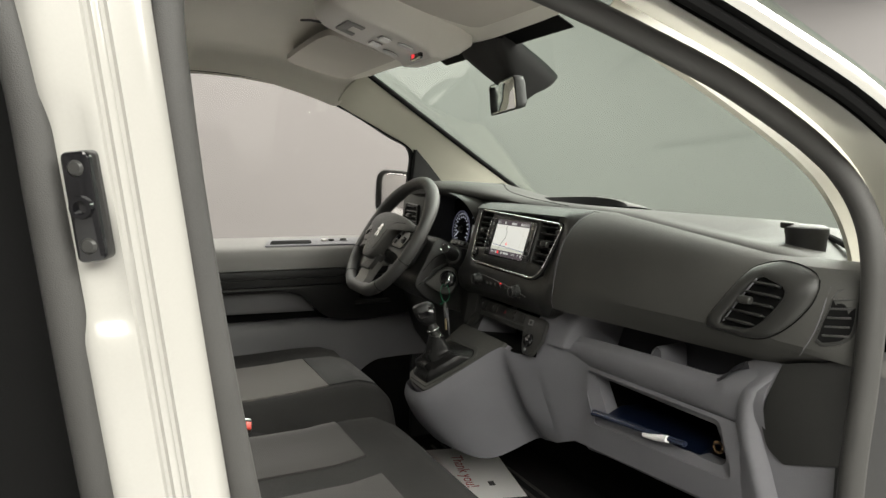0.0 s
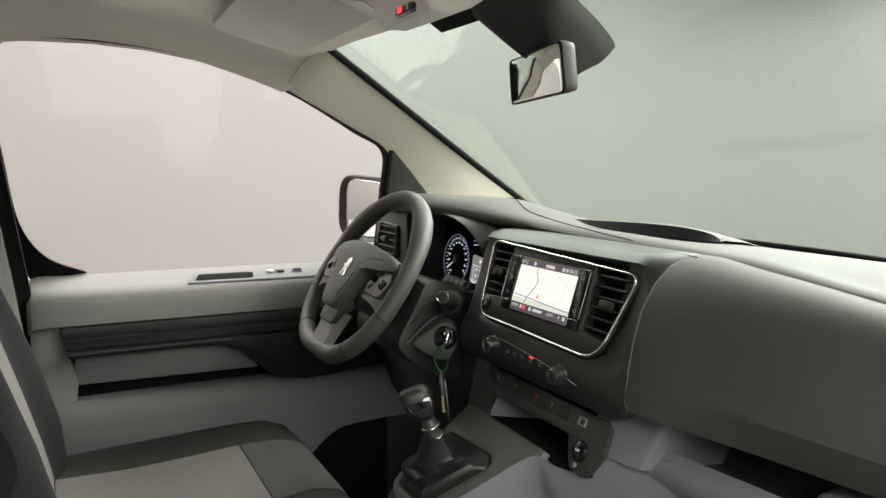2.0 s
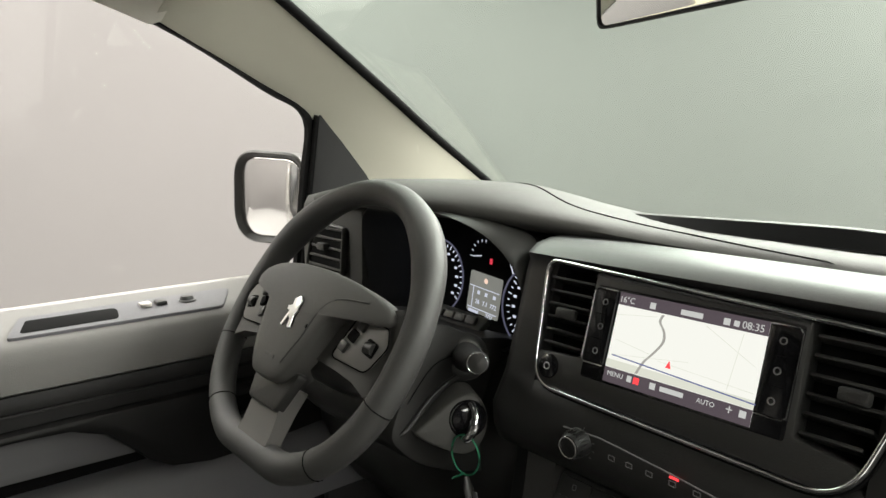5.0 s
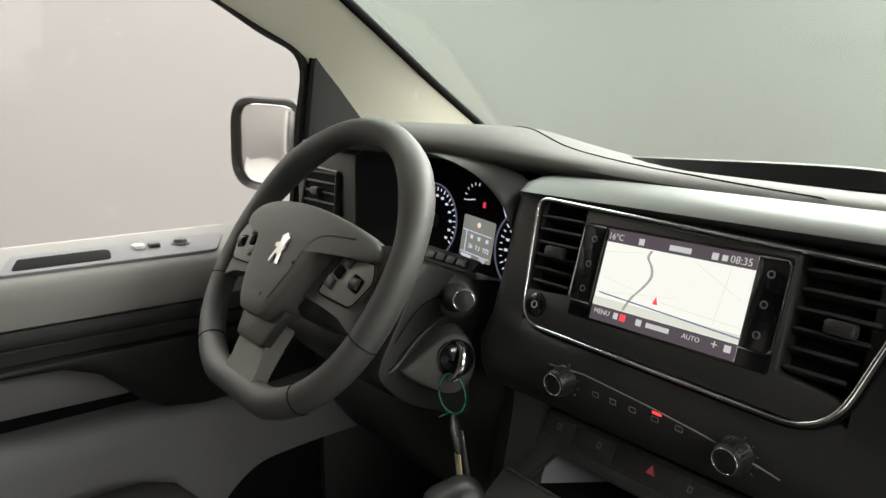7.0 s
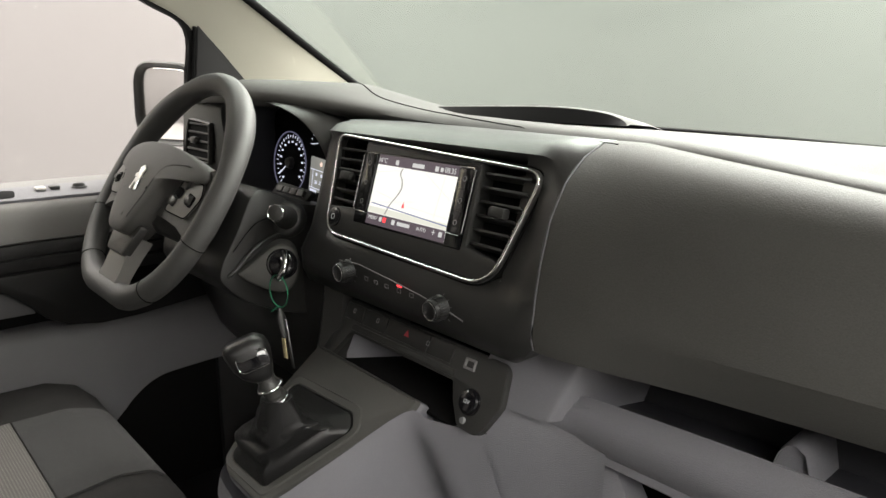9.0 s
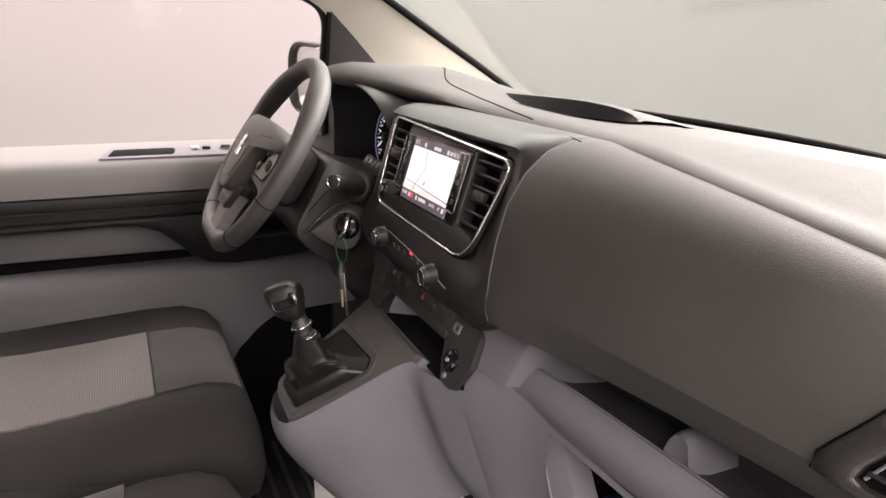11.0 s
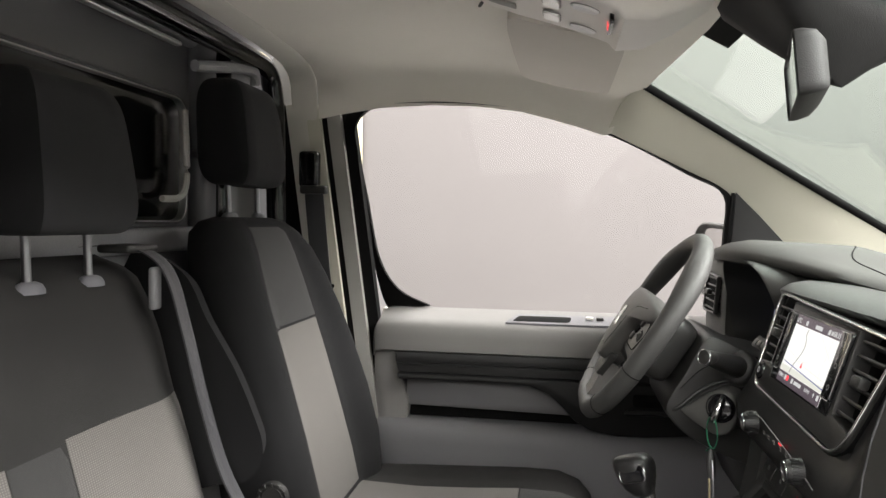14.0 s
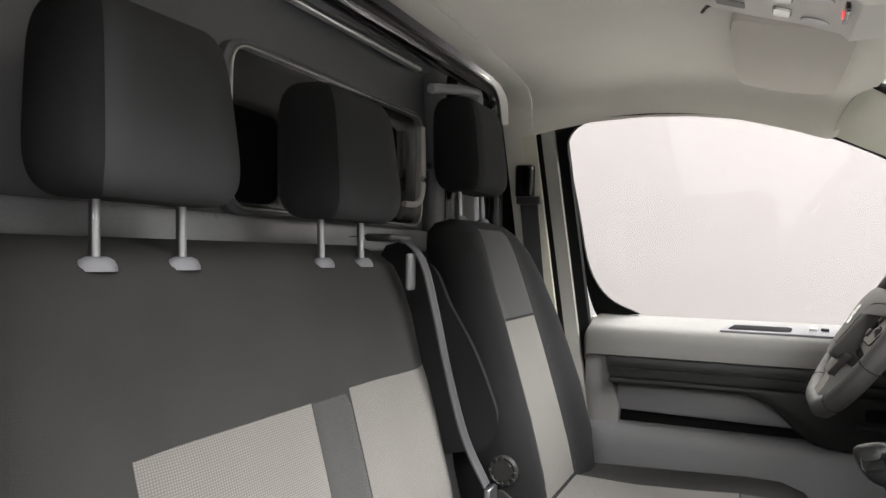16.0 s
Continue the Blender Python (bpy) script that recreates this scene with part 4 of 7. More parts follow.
BW = curve([(0.020, -0.04, 1.448), (0.012, 0.01, 1.450), (0.003, 0.052, 1.438), (-0.004, 0.078, 1.405), (-0.011, 0.097, 1.33), (-0.021, 0.120, 1.22), (-0.032, 0.146, 1.12), (-0.043, 0.180, 1.045)], 6)
part("webbing", loft([[p + Vector((-0.018, -0.002, 0)), p + Vector((-0.009, 0.0005, 0)), p + Vector((0.0, -0.0005, 0)), p + Vector((0.009, 0.0015, 0)), p + Vector((0.018, 0.003, 0)), p + Vector((0.018, 0.0055, 0.001)), p + Vector((0.009, 0.0040, 0.001)), p + Vector((0.0, 0.0022, 0.001)), p + Vector((-0.009, 0.0030, 0.001)), p + Vector((-0.018, 0.0005, 0.001))] for p in BW]), GREYBELT, shoulder, "grey ribbed webbing", sharp=20)
part("tongue", box(0.035, 0.012, 0.05, (-0.046, 0.188, 1.02), b=0.004), STEEL, shoulder)
buckle = thing("belt_buckle", "black belt buckle with a red release button", "buckle", (-0.12, 0.31, 0.88))
BM = Matrix.Translation((-0.085, 0.311, 0.931)) @ Vector((0.72, 0.30, 0.62)).to_track_quat("Z", "Y").to_matrix().to_4x4() @ Matrix.Rotation(radians(-22), 4, "Z")
part("housing", box(0.052, 0.032, 0.085, (0, 0, -0.040), b=0.006, seg=3, m=BM), PAD, buckle)
part("button", box(0.043, 0.019, 0.008, (0, -0.004, 0.003), b=0.003, m=BM), REDPLASTIC, buckle, "red release button")
part("slot", box(0.041, 0.005, 0.003, (0, 0.0110, 0.002), b=0.001, m=BM), STEEL, buckle, "steel lined slot")

# ---- dashboard ----
dash = thing("dashboard", "dark grey grained plastic dashboard of a van", "dashboard", (0, 1.2, 0.95))
LIP = curve([(-0.82, 1.05, 1.385), (-0.76, 0.985, 1.42), (-0.68, 0.950, 1.436), (-0.58, 0.930, 1.444), (-0.46, 0.922, 1.447), (-0.36, 0.934, 1.446), (-0.28, 0.965, 1.440), (-0.2, 1.0, 1.431), (-0.1, 1.022, 1.421), (0.05, 1.028, 1.416), (0.24, 1.020, 1.413), (0.34, 1.015, 1.409), (0.45, 1.008, 1.3975), (0.60, 0.998, 1.3845), (0.72, 0.990, 1.3745), (0.80, 0.985, 1.358), (0.87, 1.0, 1.335)], 3)


def top_line(p):
    bump = max(0.0, p.z - 1.418)
    low = 0.0 if p.x < 0.56 else 0.30 * (p.x - 0.56)
    fwd = [(1.12, 1.415), (1.20, 1.409), (1.30, 1.397), (1.40, 1.385), (1.50, 1.362), (1.62, 1.322), (1.70, 1.300), (1.80, 1.285)]
    hump = step(-0.70, -0.56, p.x) * (1 - step(-0.34, -0.17, p.x))
    rows = [(p.x, p.y + 0.012, p.z - 0.022), (p.x, p.y + 0.001, p.z - 0.014), (p.x, p.y, p.z - 0.006), (p.x, p.y + 0.006, p.z + 0.001 * hump), (p.x, p.y + 0.03, p.z + 0.003 + 0.009 * hump), (p.x, p.y + 0.065, p.z + 0.002 + 0.016 * hump)]
    for k, (y, z) in enumerate(fwd):
        yy = max(y, p.y + 0.09 + 0.035 * k)
        rows.append((p.x, yy, z + bump * max(0, 0.9 - 0.28 * k) - low + hump * (0.018, 0.010, 0.002)[min(k, 2)] * (k < 3)))
    return rows


part("dash_top", thick(loft([top_line(p) for p in LIP], False), 0.004), DASH, dash, sharp=50)


def deck_z(x, y, lines=[top_line(p) for p in LIP]):
    """The dashboard top's height at a place."""
    for a, b in zip(lines, lines[1:]):
        if a[0][0] <= x <= b[0][0]:
            t = (x - a[0][0]) / (b[0][0] - a[0][0])
            row = [Vector(p) + (Vector(q) - Vector(p)) * t for p, q in zip(a, b)]
            for p, q in zip(row[3:], row[4:]):
                if p.y <= y <= q.y:
                    return p.z + (q.z - p.z) * (y - p.y) / (q.y - p.y)
    return 1.41


part("pad_seam", tube([(p.x, p.y, deck_z(p.x, p.y) + 0.0003) for p in curve([(-0.60, 1.13, 0), (-0.48, 1.145, 0), (-0.36, 1.115, 0), (-0.245, 1.068, 0), (-0.15, 1.068, 0), (0.0, 1.048, 0), (0.14, 1.026, 0), (0.262, 0.995, 0)], 6)], 0.0011, 6), DEEP, dash, "fine seam in the dashboard's top")
SLOT = [(p.x, p.y) for p in curve([(-0.34, 1.172, 0), (-0.22, 1.142, 0), (-0.08, 1.116, 0), (0.03, 1.100, 0), (0.10, 1.100, 0), (0.150, 1.112, 0), (0.170, 1.124, 0)], 4)]


def slot_h(k):
    t = k / (len(SLOT) - 1)
    return 0.0195 * (math.sin(math.pi * t**1.35)) ** 0.8 if 0 < t < 1 else 0.0


part("top_slot", loft([[(x, y - 0.002, 1.4185) for x, y in SLOT], [(x, y + 0.012, 1.4165) for x, y in SLOT], [(x - 0.004, y + 0.027, 1.4160 + slot_h(k)) for k, (x, y) in enumerate(SLOT)]], False), DEEP, dash, "black slot in the dashboard's top")
part("slot_hood", loft([[(x - 0.004, y + 0.028, 1.4157 + slot_h(k)) for k, (x, y) in enumerate(SLOT)], [(x - 0.006, y + 0.036, 1.4172 + slot_h(k)) for k, (x, y) in enumerate(SLOT)], [(x - 0.01, y + 0.09, 1.412 + 0.5 * slot_h(k)) for k, (x, y) in enumerate(SLOT)], [(x - 0.02, y + 0.17, 1.395) for x, y in SLOT]], False), DASH, dash)
part("screen_gap", tube(curve([(-0.16, 1.41, 1.390), (0.10, 1.395, 1.391), (0.30, 1.352, 1.393), (0.46, 1.295, 1.394), (0.62, 1.215, 1.389), (0.76, 1.12, 1.371)], 5), 0.0055, 8), DEEP, dash, "black gap at the windscreen")

# middle part with the hollow for the switches
MIDP = [(1.022, 1.412), (0.985, 1.412), (0.960, 1.407), (0.947, 1.398), (0.950, 1.390), (0.945, 1.378), (0.930, 1.325), (0.914, 1.276), (0.911, 1.266), (0.903, 1.252), (0.891, 1.232), (0.893, 1.205), (0.902, 1.186), (0.918, 1.178), (0.99, 1.176)]
ENDP = [(1.024, 1.4115), (0.995, 1.4105), (0.965, 1.398), (0.951, 1.388), (0.938, 1.375), (0.928, 1.360), (0.917, 1.340), (0.910, 1.318), (0.905, 1.298), (0.899, 1.264), (0.898, 1.251), (0.896, 1.238), (0.895, 1.222), (0.899, 1.209), (1.0, 1.202)]
rows = []
for x in (-0.205, -0.198, -0.185, -0.149, -0.1465, -0.1, 0.0, 0.1, 0.17, 0.183, 0.1855, 0.195, 0.205, 0.22, 0.2415, 0.2426, 0.2430):
    e = 0.06 if x == 0.2430 else 0.012 if x == -0.205 else 0.004 if x == -0.198 else 0.0012 if x == 0.2426 else 0.0
    t = step(0.205, 0.243, x)
    well = 0.032 if -0.148 < x < 0.184 else 0.0
    rows.append([(x, p[0] + (q[0] - p[0]) * t + e + (well if k in (5, 6, 7) else 0.0), p[1] + (q[1] - p[1]) * t - 0.2 * e) for k, (p, q) in enumerate(zip(MIDP, ENDP))])
# shade on this downward face is put into the darker colour
part("centre_body", loft(rows, False), DARKSHADE, dash, sharp=50)

# airbag cover, running on into the end pod
COVER = [(1.024, 1.4115), (0.995, 1.4105), (0.965, 1.398), (0.938, 1.375), (0.917, 1.340), (0.905, 1.298), (0.899, 1.264), (0.900, 1.251), (0.907, 1.242), (0.924, 1.218), (0.940, 1.197), (1.06, 1.192)]
POD = [(1.02, 1.372), (0.990, 1.371), (0.968, 1.364), (0.954, 1.350), (0.945, 1.328), (0.941, 1.300), (0.940, 1.268), (0.941, 1.252), (0.947, 1.242), (0.962, 1.220), (0.982, 1.202), (1.08, 1.197)]
def pod_lift(x, k):
    """How far the pod's underside rises towards the door."""
    return 0.062 * max(0.0, (x - 0.70) / 0.165) ** 1.8 * (0.0, 0.5, 1.0, 1.0)[max(0, k - 8)] + (0.35 * 0.055 * step(0.80, 0.864, x) * 0.5 if k < 5 else 0.0)


NEAR = COVER[:7] + [(0.898, 1.251), (0.896, 1.238), (0.895, 1.222), (0.899, 1.209), (1.0, 1.202)]
rows = []
for x, e in ((0.2433, 0.05), (0.2436, 0.0022), (0.2450, 0.0004), (0.25, 0.0), (0.28, 0.0), (0.32, 0.0), (0.36, 0.0), (0.40, 0.0), (0.48, 0.0), (0.55, 0.0), (0.60, 0.0), (0.65, 0.0), (0.70, 0.0), (0.75, 0.002), (0.79, 0.006), (0.825, 0.014), (0.85, 0.026), (0.864, 0.040), (0.872, 0.060), (0.874, 0.075)):
    t, w = min(1.0, max(0.0, (x - 0.28) / 0.42)), step(0.25, 0.46, x)
    here = [(n[0] + (c[0] - n[0]) * w, n[1] + (c[1] - n[1]) * w) for n, c in zip(NEAR, COVER)]
    rows.append([(x, p[0] + (q[0] - p[0]) * t + e, p[1] + (q[1] - p[1]) * t - 0.35 * e + pod_lift(x, k)) for k, (p, q) in enumerate(zip(here, POD))])
part("airbag_cover", loft(rows, False), DASH, dash, "smooth dark grey airbag cover", sharp=27)


def air_vent(name, line, m, slats, w, label, tab=True, x0=0.0, y0=0.0, lean=0.0, frame_mat=PAD, hz=0.001, gap=0.0022):
    """A vent: raised surround, dark hollow, slats one by one and a slide."""
    ob = part(name, slab([p + (Vector((x0, y0)) - p) * 0.01 for p in line], 0.003, m, z=hz - 0.003, b=0), DEEP, dash, label) if frame_mat is None else part(name, rim(line, [p + (Vector((x0, y0)) - p) * 0.10 for p in line], 0.008, m, b=0.002), frame_mat, dash, label)
    part("hollow", slab([p + (Vector((x0, y0)) - p) * 0.06 for p in line], 0.002, m, z=hz, b=0), DEEP, ob)
    ys = [p.y for p in line]
    lo, hi = min(ys), max(ys)
    for k in range(slats):
        v = lo + (hi - lo) * (k + 0.65) / (slats + 0.3)
        xs = []
        for a, b in zip(line, line[1:] + line[:1]):
            if (a.y - v) * (b.y - v) <= 0 and abs(a.y - b.y) > 1e-9:
                xs.append(a.x + (b.x - a.x) * (v - a.y) / (b.y - a.y))
        if len(xs) < 2:
            continue
        l, r = min(xs) + 0.004, max(xs) - 0.004
        part("slat", box(r - l, gap, 0.014, ((l + r) / 2, v, -0.001), b=0.0008, seg=1, m=m @ Matrix.Translation((0, v, 0)) @ Matrix.Rotation(radians(-18), 4, "X") @ Matrix.Translation((0, -v, 0))), DARKSHADE, ob)
    if tab:
        part("slide", box(0.023, 0.012, 0.012, (x0 + lean, y0, 0.009), b=0.003, m=m), PAD, ob, "grey slide")
    return ob




part("cover_seam", tube([(0.2433, y + 0.0006, z) for y, z in NEAR[1:11]], 0.0008, 6), GREY, dash)


ENDS = ((0.70, 0.0), (0.75, 0.002), (0.79, 0.006), (0.825, 0.014), (0.85, 0.026), (0.864, 0.040), (0.872, 0.060))


def cover_y(x, z):
    """The airbag cover's front at a place."""
    t = min(1.0, max(0.0, (x - 0.28) / 0.42))
    e = 0.0
    for (xa, ea), (xb, eb) in zip(ENDS, ENDS[1:]):
        if xa <= x <= xb:
            e = ea + (eb - ea) * (x - xa) / (xb - xa)
    line = [(p[0] + (q[0] - p[0]) * t + e, p[1] + (q[1] - p[1]) * t - 0.35 * e) for p, q in zip(COVER, POD)]
    for a, b in zip(line[2:], line[3:]):
        if b[1] <= z <= a[1]:
            return a[0] + (b[0] - a[0]) * (a[1] - z) / (a[1] - b[1])
    return line[2][0]


PV = facing(0.70, 0.939, 1.297, 6, 0)


def star(pts, n=56, c=(0.714, 1.300)):
    """An outline in x and z as n points at even angles round c."""
    line = [Vector((p.x - c[0], p.y - c[1])) for p in curve([(x, z, 0) for x, z in pts], 6, True)]
    out = []
    for k in range(n):
        a = 2 * math.pi * k / n
        d = Vector((math.cos(a), math.sin(a)))
        best = 0.0
        for p, q in zip(line, line[1:] + line[:1]):
            e = q - p
            den = d.x * e.y - d.y * e.x
            if abs(den) < 1e-12:
                continue
            r, u = (p.x * e.y - p.y * e.x) / den, (p.x * d.y - p.y * d.x) / den
            if r > 0 and -1e-6 <= u <= 1 + 1e-6:
                best = max(best, r)
        out.append(best * d)
    return out


POD_OUT = star([(0.630, 1.250), (0.664, 1.300), (0.697, 1.345), (0.716, 1.358), (0.744, 1.365), (0.775, 1.361), (0.798, 1.353), (0.810, 1.339), (0.806, 1.312), (0.785, 1.282), (0.749, 1.254), (0.708, 1.243), (0.665, 1.245)])
POD_IN = star([(0.663, 1.260), (0.690, 1.299), (0.720, 1.338), (0.745, 1.336), (0.766, 1.329), (0.769, 1.318), (0.759, 1.300), (0.745, 1.283), (0.732, 1.270), (0.715, 1.260), (0.690, 1.258)])


def pod_ring(mix, out, grow=1.0):
    """A ring between the surround's two outlines, proud of the cover by out."""
    ring = []
    for a, b in zip(POD_OUT, POD_IN):
        p = (a + (b - a) * mix) * grow
        x, z = 0.714 + p.x, 1.300 + p.y
        ring.append(Vector((x, cover_y(x, z) - out, z)))
    return ring


part("vent_surround", loft([pod_ring(0.0, -0.004, 1.004), pod_ring(0.0, 0.0015), pod_ring(0.05, 0.0042), pod_ring(0.2, 0.0078), pod_ring(0.55, 0.0098), pod_ring(0.85, 0.0086), pod_ring(0.97, 0.0072), pod_ring(1.0, 0.0050), pod_ring(1.01, 0.0008)], True, False), PAD, dash, "raised rounded vent surround", sharp=50)
part("vent_groove", tube(pod_ring(0.0, 0.0004, 1.012), 0.0011, 6, closed=True), DEEP, dash)
air_vent("air_vent", [Vector((0.014 + p.x, (p.y + 0.003) / math.cos(radians(6)))) for p in POD_IN], PV, 5, 0.1, "dark slatted air vent", x0=0.004, y0=0.006, lean=0.006, frame_mat=None, hz=-0.012, gap=0.0034)
part("vent_hollow", loft([pod_ring(1.0, 0.0016), pod_ring(1.0, 0.0016, 0.6), pod_ring(1.0, 0.0016, 0.05)]), DEEP, dash)
part("vent_cheek_edge", tube([PV @ Vector((x, z, 0.004)) for x, z in ((-0.030, -0.034), (-0.008, 0.0), (0.022, 0.040))], 0.0013, 6), GREY, dash, "thin pale edge")
SIDE_OUT = star([(0.835, 1.333), (0.853, 1.331), (0.857, 1.300), (0.854, 1.276), (0.842, 1.265), (0.820, 1.262), (0.824, 1.285), (0.830, 1.308)], 32, (0.841, 1.298))


def side_ring(grow, out):
    return [Vector((0.841 + p.x * grow, cover_y(0.841 + p.x * grow, 1.298 + p.y * grow) - out, 1.298 + p.y * grow)) for p in SIDE_OUT]


side_vent = part("side_vent", loft([side_ring(1.16, -0.002), side_ring(1.15, 0.0015), side_ring(1.08, 0.0028), side_ring(1.0, 0.0022), side_ring(0.98, 0.0004)], True, False), DARKSHADE, dash, "narrow side window vent")
part("hollow", loft([side_ring(1.0, 0.0010), side_ring(0.5, 0.0010), side_ring(0.05, 0.0010)]), DEEP, side_vent)
for k in range(5):
    z = 1.273 + 0.0125 * k
    part("slat", tube([(x, cover_y(x, z + 0.1 * (x - 0.84)) - 0.0018, z + 0.1 * (x - 0.84)) for x in [0.824 + 0.14 * (z - 1.262) + 0.005 * n for n in range(5)] + [0.854]], 0.0016, 6), PAD, side_vent)
part("pod_crease", tube([(x, cover_y(x, z) - 0.0004, z) for x, z in [(p.x, p.y) for p in curve([(0.826, 1.352, 0), (0.824, 1.320, 0), (0.818, 1.285, 0), (0.806, 1.255, 0), (0.790, 1.234, 0)], 4)]], 0.0009, 6), GREY, dash, "fine pale seam")
LV = facing(-0.650, 0.948, 1.350, 4, 0)
part("left_panel", loft([[(x, y + e, z) for y, z in ((1.0, 1.432), (0.962, 1.425), (0.953, 1.41), (0.951, 1.35), (0.950, 1.28), (0.955, 1.22), (0.97, 1.15))] for x, e in ((-0.775, 0.05), (-0.755, 0.012), (-0.73, 0.0), (-0.66, 0.0), (-0.57, 0.0), (-0.556, 0.003), (-0.551, 0.02), (-0.550, 0.08))], False), DASH, dash, sharp=50)
air_vent("air_vent", rpoly([(-0.060, -0.046, 0.015), (0.058, -0.042, 0.005), (0.060, 0.036, 0.005), (-0.038, 0.040, 0.012)], 5), LV, 5, 0.09, "dark slatted air vent", x0=0.0, y0=0.0, gap=0.004)

# instrument hollow
HOLE = curve([(x, 0, z) for x, z in ((-0.548, 1.285), (-0.548, 1.35), (-0.543, 1.395), (-0.522, 1.422), (-0.47, 1.436), (-0.39, 1.436), (-0.31, 1.428), (-0.25, 1.408), (-0.215, 1.375), (-0.205, 1.33), (-0.21, 1.28), (-0.27, 1.255), (-0.39, 1.245), (-0.51, 1.255))], 4, True)


def hole_y(z):
    return 0.975 - 0.20 * (z - 1.26)


front_ring = [Vector((p.x, hole_y(p.z), p.z)) for p in HOLE]
lip_ring = [Vector((p.x + (-0.39 - p.x) * 0.03, hole_y(p.z) - 0.004, p.z + (1.34 - p.z) * 0.03)) for p in HOLE]
back_ring_ = [Vector((-0.39 + (p.x + 0.39) * 0.90, 1.048 - 0.1 * (p.z - 1.34), 1.335 + (p.z - 1.335) * 0.88)) for p in HOLE]
outer_ring = [Vector((-0.39 + (p.x + 0.39) * 1.04, hole_y(p.z) + 0.05, 1.335 + (p.z - 1.335) * 1.05)) for p in HOLE]
part("instrument_hood", loft([outer_ring, front_ring, lip_ring, back_ring_], True, False), PAD, dash, "black instrument hood", sharp=50)
CL = facing(-0.385, 1.040, 1.335, 6)
cluster = part("dial_panel", slab([Vector((p.x, p.y)) for p in curve([(u, v, 0) for u, v in ((-0.175, -0.075), (-0.178, 0.02), (-0.14, 0.075), (0.0, 0.088), (0.12, 0.07), (0.168, 0.01), (0.165, -0.075), (0.0, -0.085))], 4, True)], 0.004, CL, z=-0.006), DEEP, dash, "lit instrument cluster with dials and a grey display")


def dial(cx, cy, r, a0, a1, n, needle, mat_ring):
    """A round dial: ring, marks one by one, needle and hub."""
    ring = part("dial_ring", tube([CL @ Vector((cx + r * math.cos(radians(a)), cy + r * math.sin(radians(a)), 0.004)) for a in range(-110, 251, 10)], 0.0014, 6), mat_ring, cluster)
    bms = []
    for k in range(n):
        a = radians(a0 + (a1 - a0) * k / (n - 1))
        big = k % 2 == 0
        bms.append(box(0.0065 if big else 0.004, 0.0016, 0.0008, m=CL @ Matrix.Translation((cx + r * 0.86 * math.cos(a), cy + r * 0.86 * math.sin(a), 0.001)) @ Matrix.Rotation(a, 4, "Z"), b=0))
        if big:
            bms.append(box(0.006, 0.0035, 0.0006, m=CL @ Matrix.Translation((cx + r * 0.68 * math.cos(a), cy + r * 0.68 * math.sin(a), 0.001)), b=0))
    part("dial_marks", merge(*bms), DIALWHITE, cluster)
    a = radians(needle)
    part("needle", box(r * 0.7, 0.0022, 0.001, (r * 0.35, 0, 0), b=0, m=CL @ Matrix.Translation((cx, cy, 0.006)) @ Matrix.Rotation(a, 4, "Z")), DIALWHITE, cluster)
    part("needle_hub", turned([(0.0, 0.010), (0.009, 0.009), (0.011, 0.0)], 18, CL @ Matrix.Translation((cx, cy, 0.0))), PAD, cluster)


dial(-0.080, -0.018, 0.056, 228, -35, 27, 215, DIALBLUE)
dial(0.119, -0.034, 0.058, 225, 60, 17, 224, DIALBLUE)
part("temperature_marks", merge(*[box(0.004, 0.0013, 0.0006, b=0, m=CL @ Matrix.Translation((0.011 + 0.024 * math.cos(radians(a)), 0.022 + 0.024 * math.sin(radians(a)), 0.001)) @ Matrix.Rotation(radians(a), 4, "Z")) for a in range(80, 181, 20)]), DIALWHITE, cluster)
part("fuel_marks", merge(*[box(0.004, 0.0013, 0.0006, b=0, m=CL @ Matrix.Translation((0.060 + 0.026 * math.cos(radians(a)), 0.020 + 0.026 * math.sin(radians(a)), 0.001)) @ Matrix.Rotation(radians(a), 4, "Z")) for a in range(-40, 61, 20)]), DIALWHITE, cluster)
part("needle", box(0.018, 0.0016, 0.001, (0.0, 0, 0), b=0, m=CL @ Matrix.Translation((0.003, 0.023, 0.004)) @ Matrix.Rotation(radians(8), 4, "Z")), DIALWHITE, cluster)
part("needle", box(0.026, 0.0016, 0.001, (0.0, 0, 0), b=0, m=CL @ Matrix.Translation((0.071, 0.019, 0.004)) @ Matrix.Rotation(radians(118), 4, "Z")), DIALWHITE, cluster)
part("warning_light", box(0.005, 0.008, 0.001, b=0, m=CL @ Matrix.Translation((0.029, 0.018, 0.001))), DIALRED, cluster, "small red warning light")
CLD = CL @ Matrix.Translation((0.021, -0.031, 0.0005)) @ Matrix.Rotation(radians(-5), 4, "Z") @ Matrix.Scale(1.06, 4) @ Matrix.Translation((-0.036, 0.018, 0))
lcd = part("display", slab(rrect(0.062, 0.056, 0.003, x=0.036, y=-0.018), 0.002, CLD, b=0.0005), DIALGREY, cluster, "grey lit display")
for x, y, w, h in ((0.036, -0.010, 0.058, 0.0012), (0.036, -0.040, 0.058, 0.0012), (0.015, -0.025, 0.0012, 0.03)):
    part("line", box(w, h, 0.0004, (x, y, 0.0024), b=0, m=CLD), DIALWHITE, lcd)
for x, t in ((0.026, "26"), (0.041, "7.1"), (0.057, "772")):
    words(t, 0.0085, CLD @ Matrix.Translation((x, -0.030, 0.0026)), DIALWHITE, lcd)
    part("small_sign", box(0.005, 0.005, 0.0004, (x, -0.017, 0.0024), b=0, m=CLD), DIALWHITE, lcd)
words("7727", 0.007, CLD @ Matrix.Translation((0.052, -0.0445, 0.0026)), DIALWHITE, lcd)
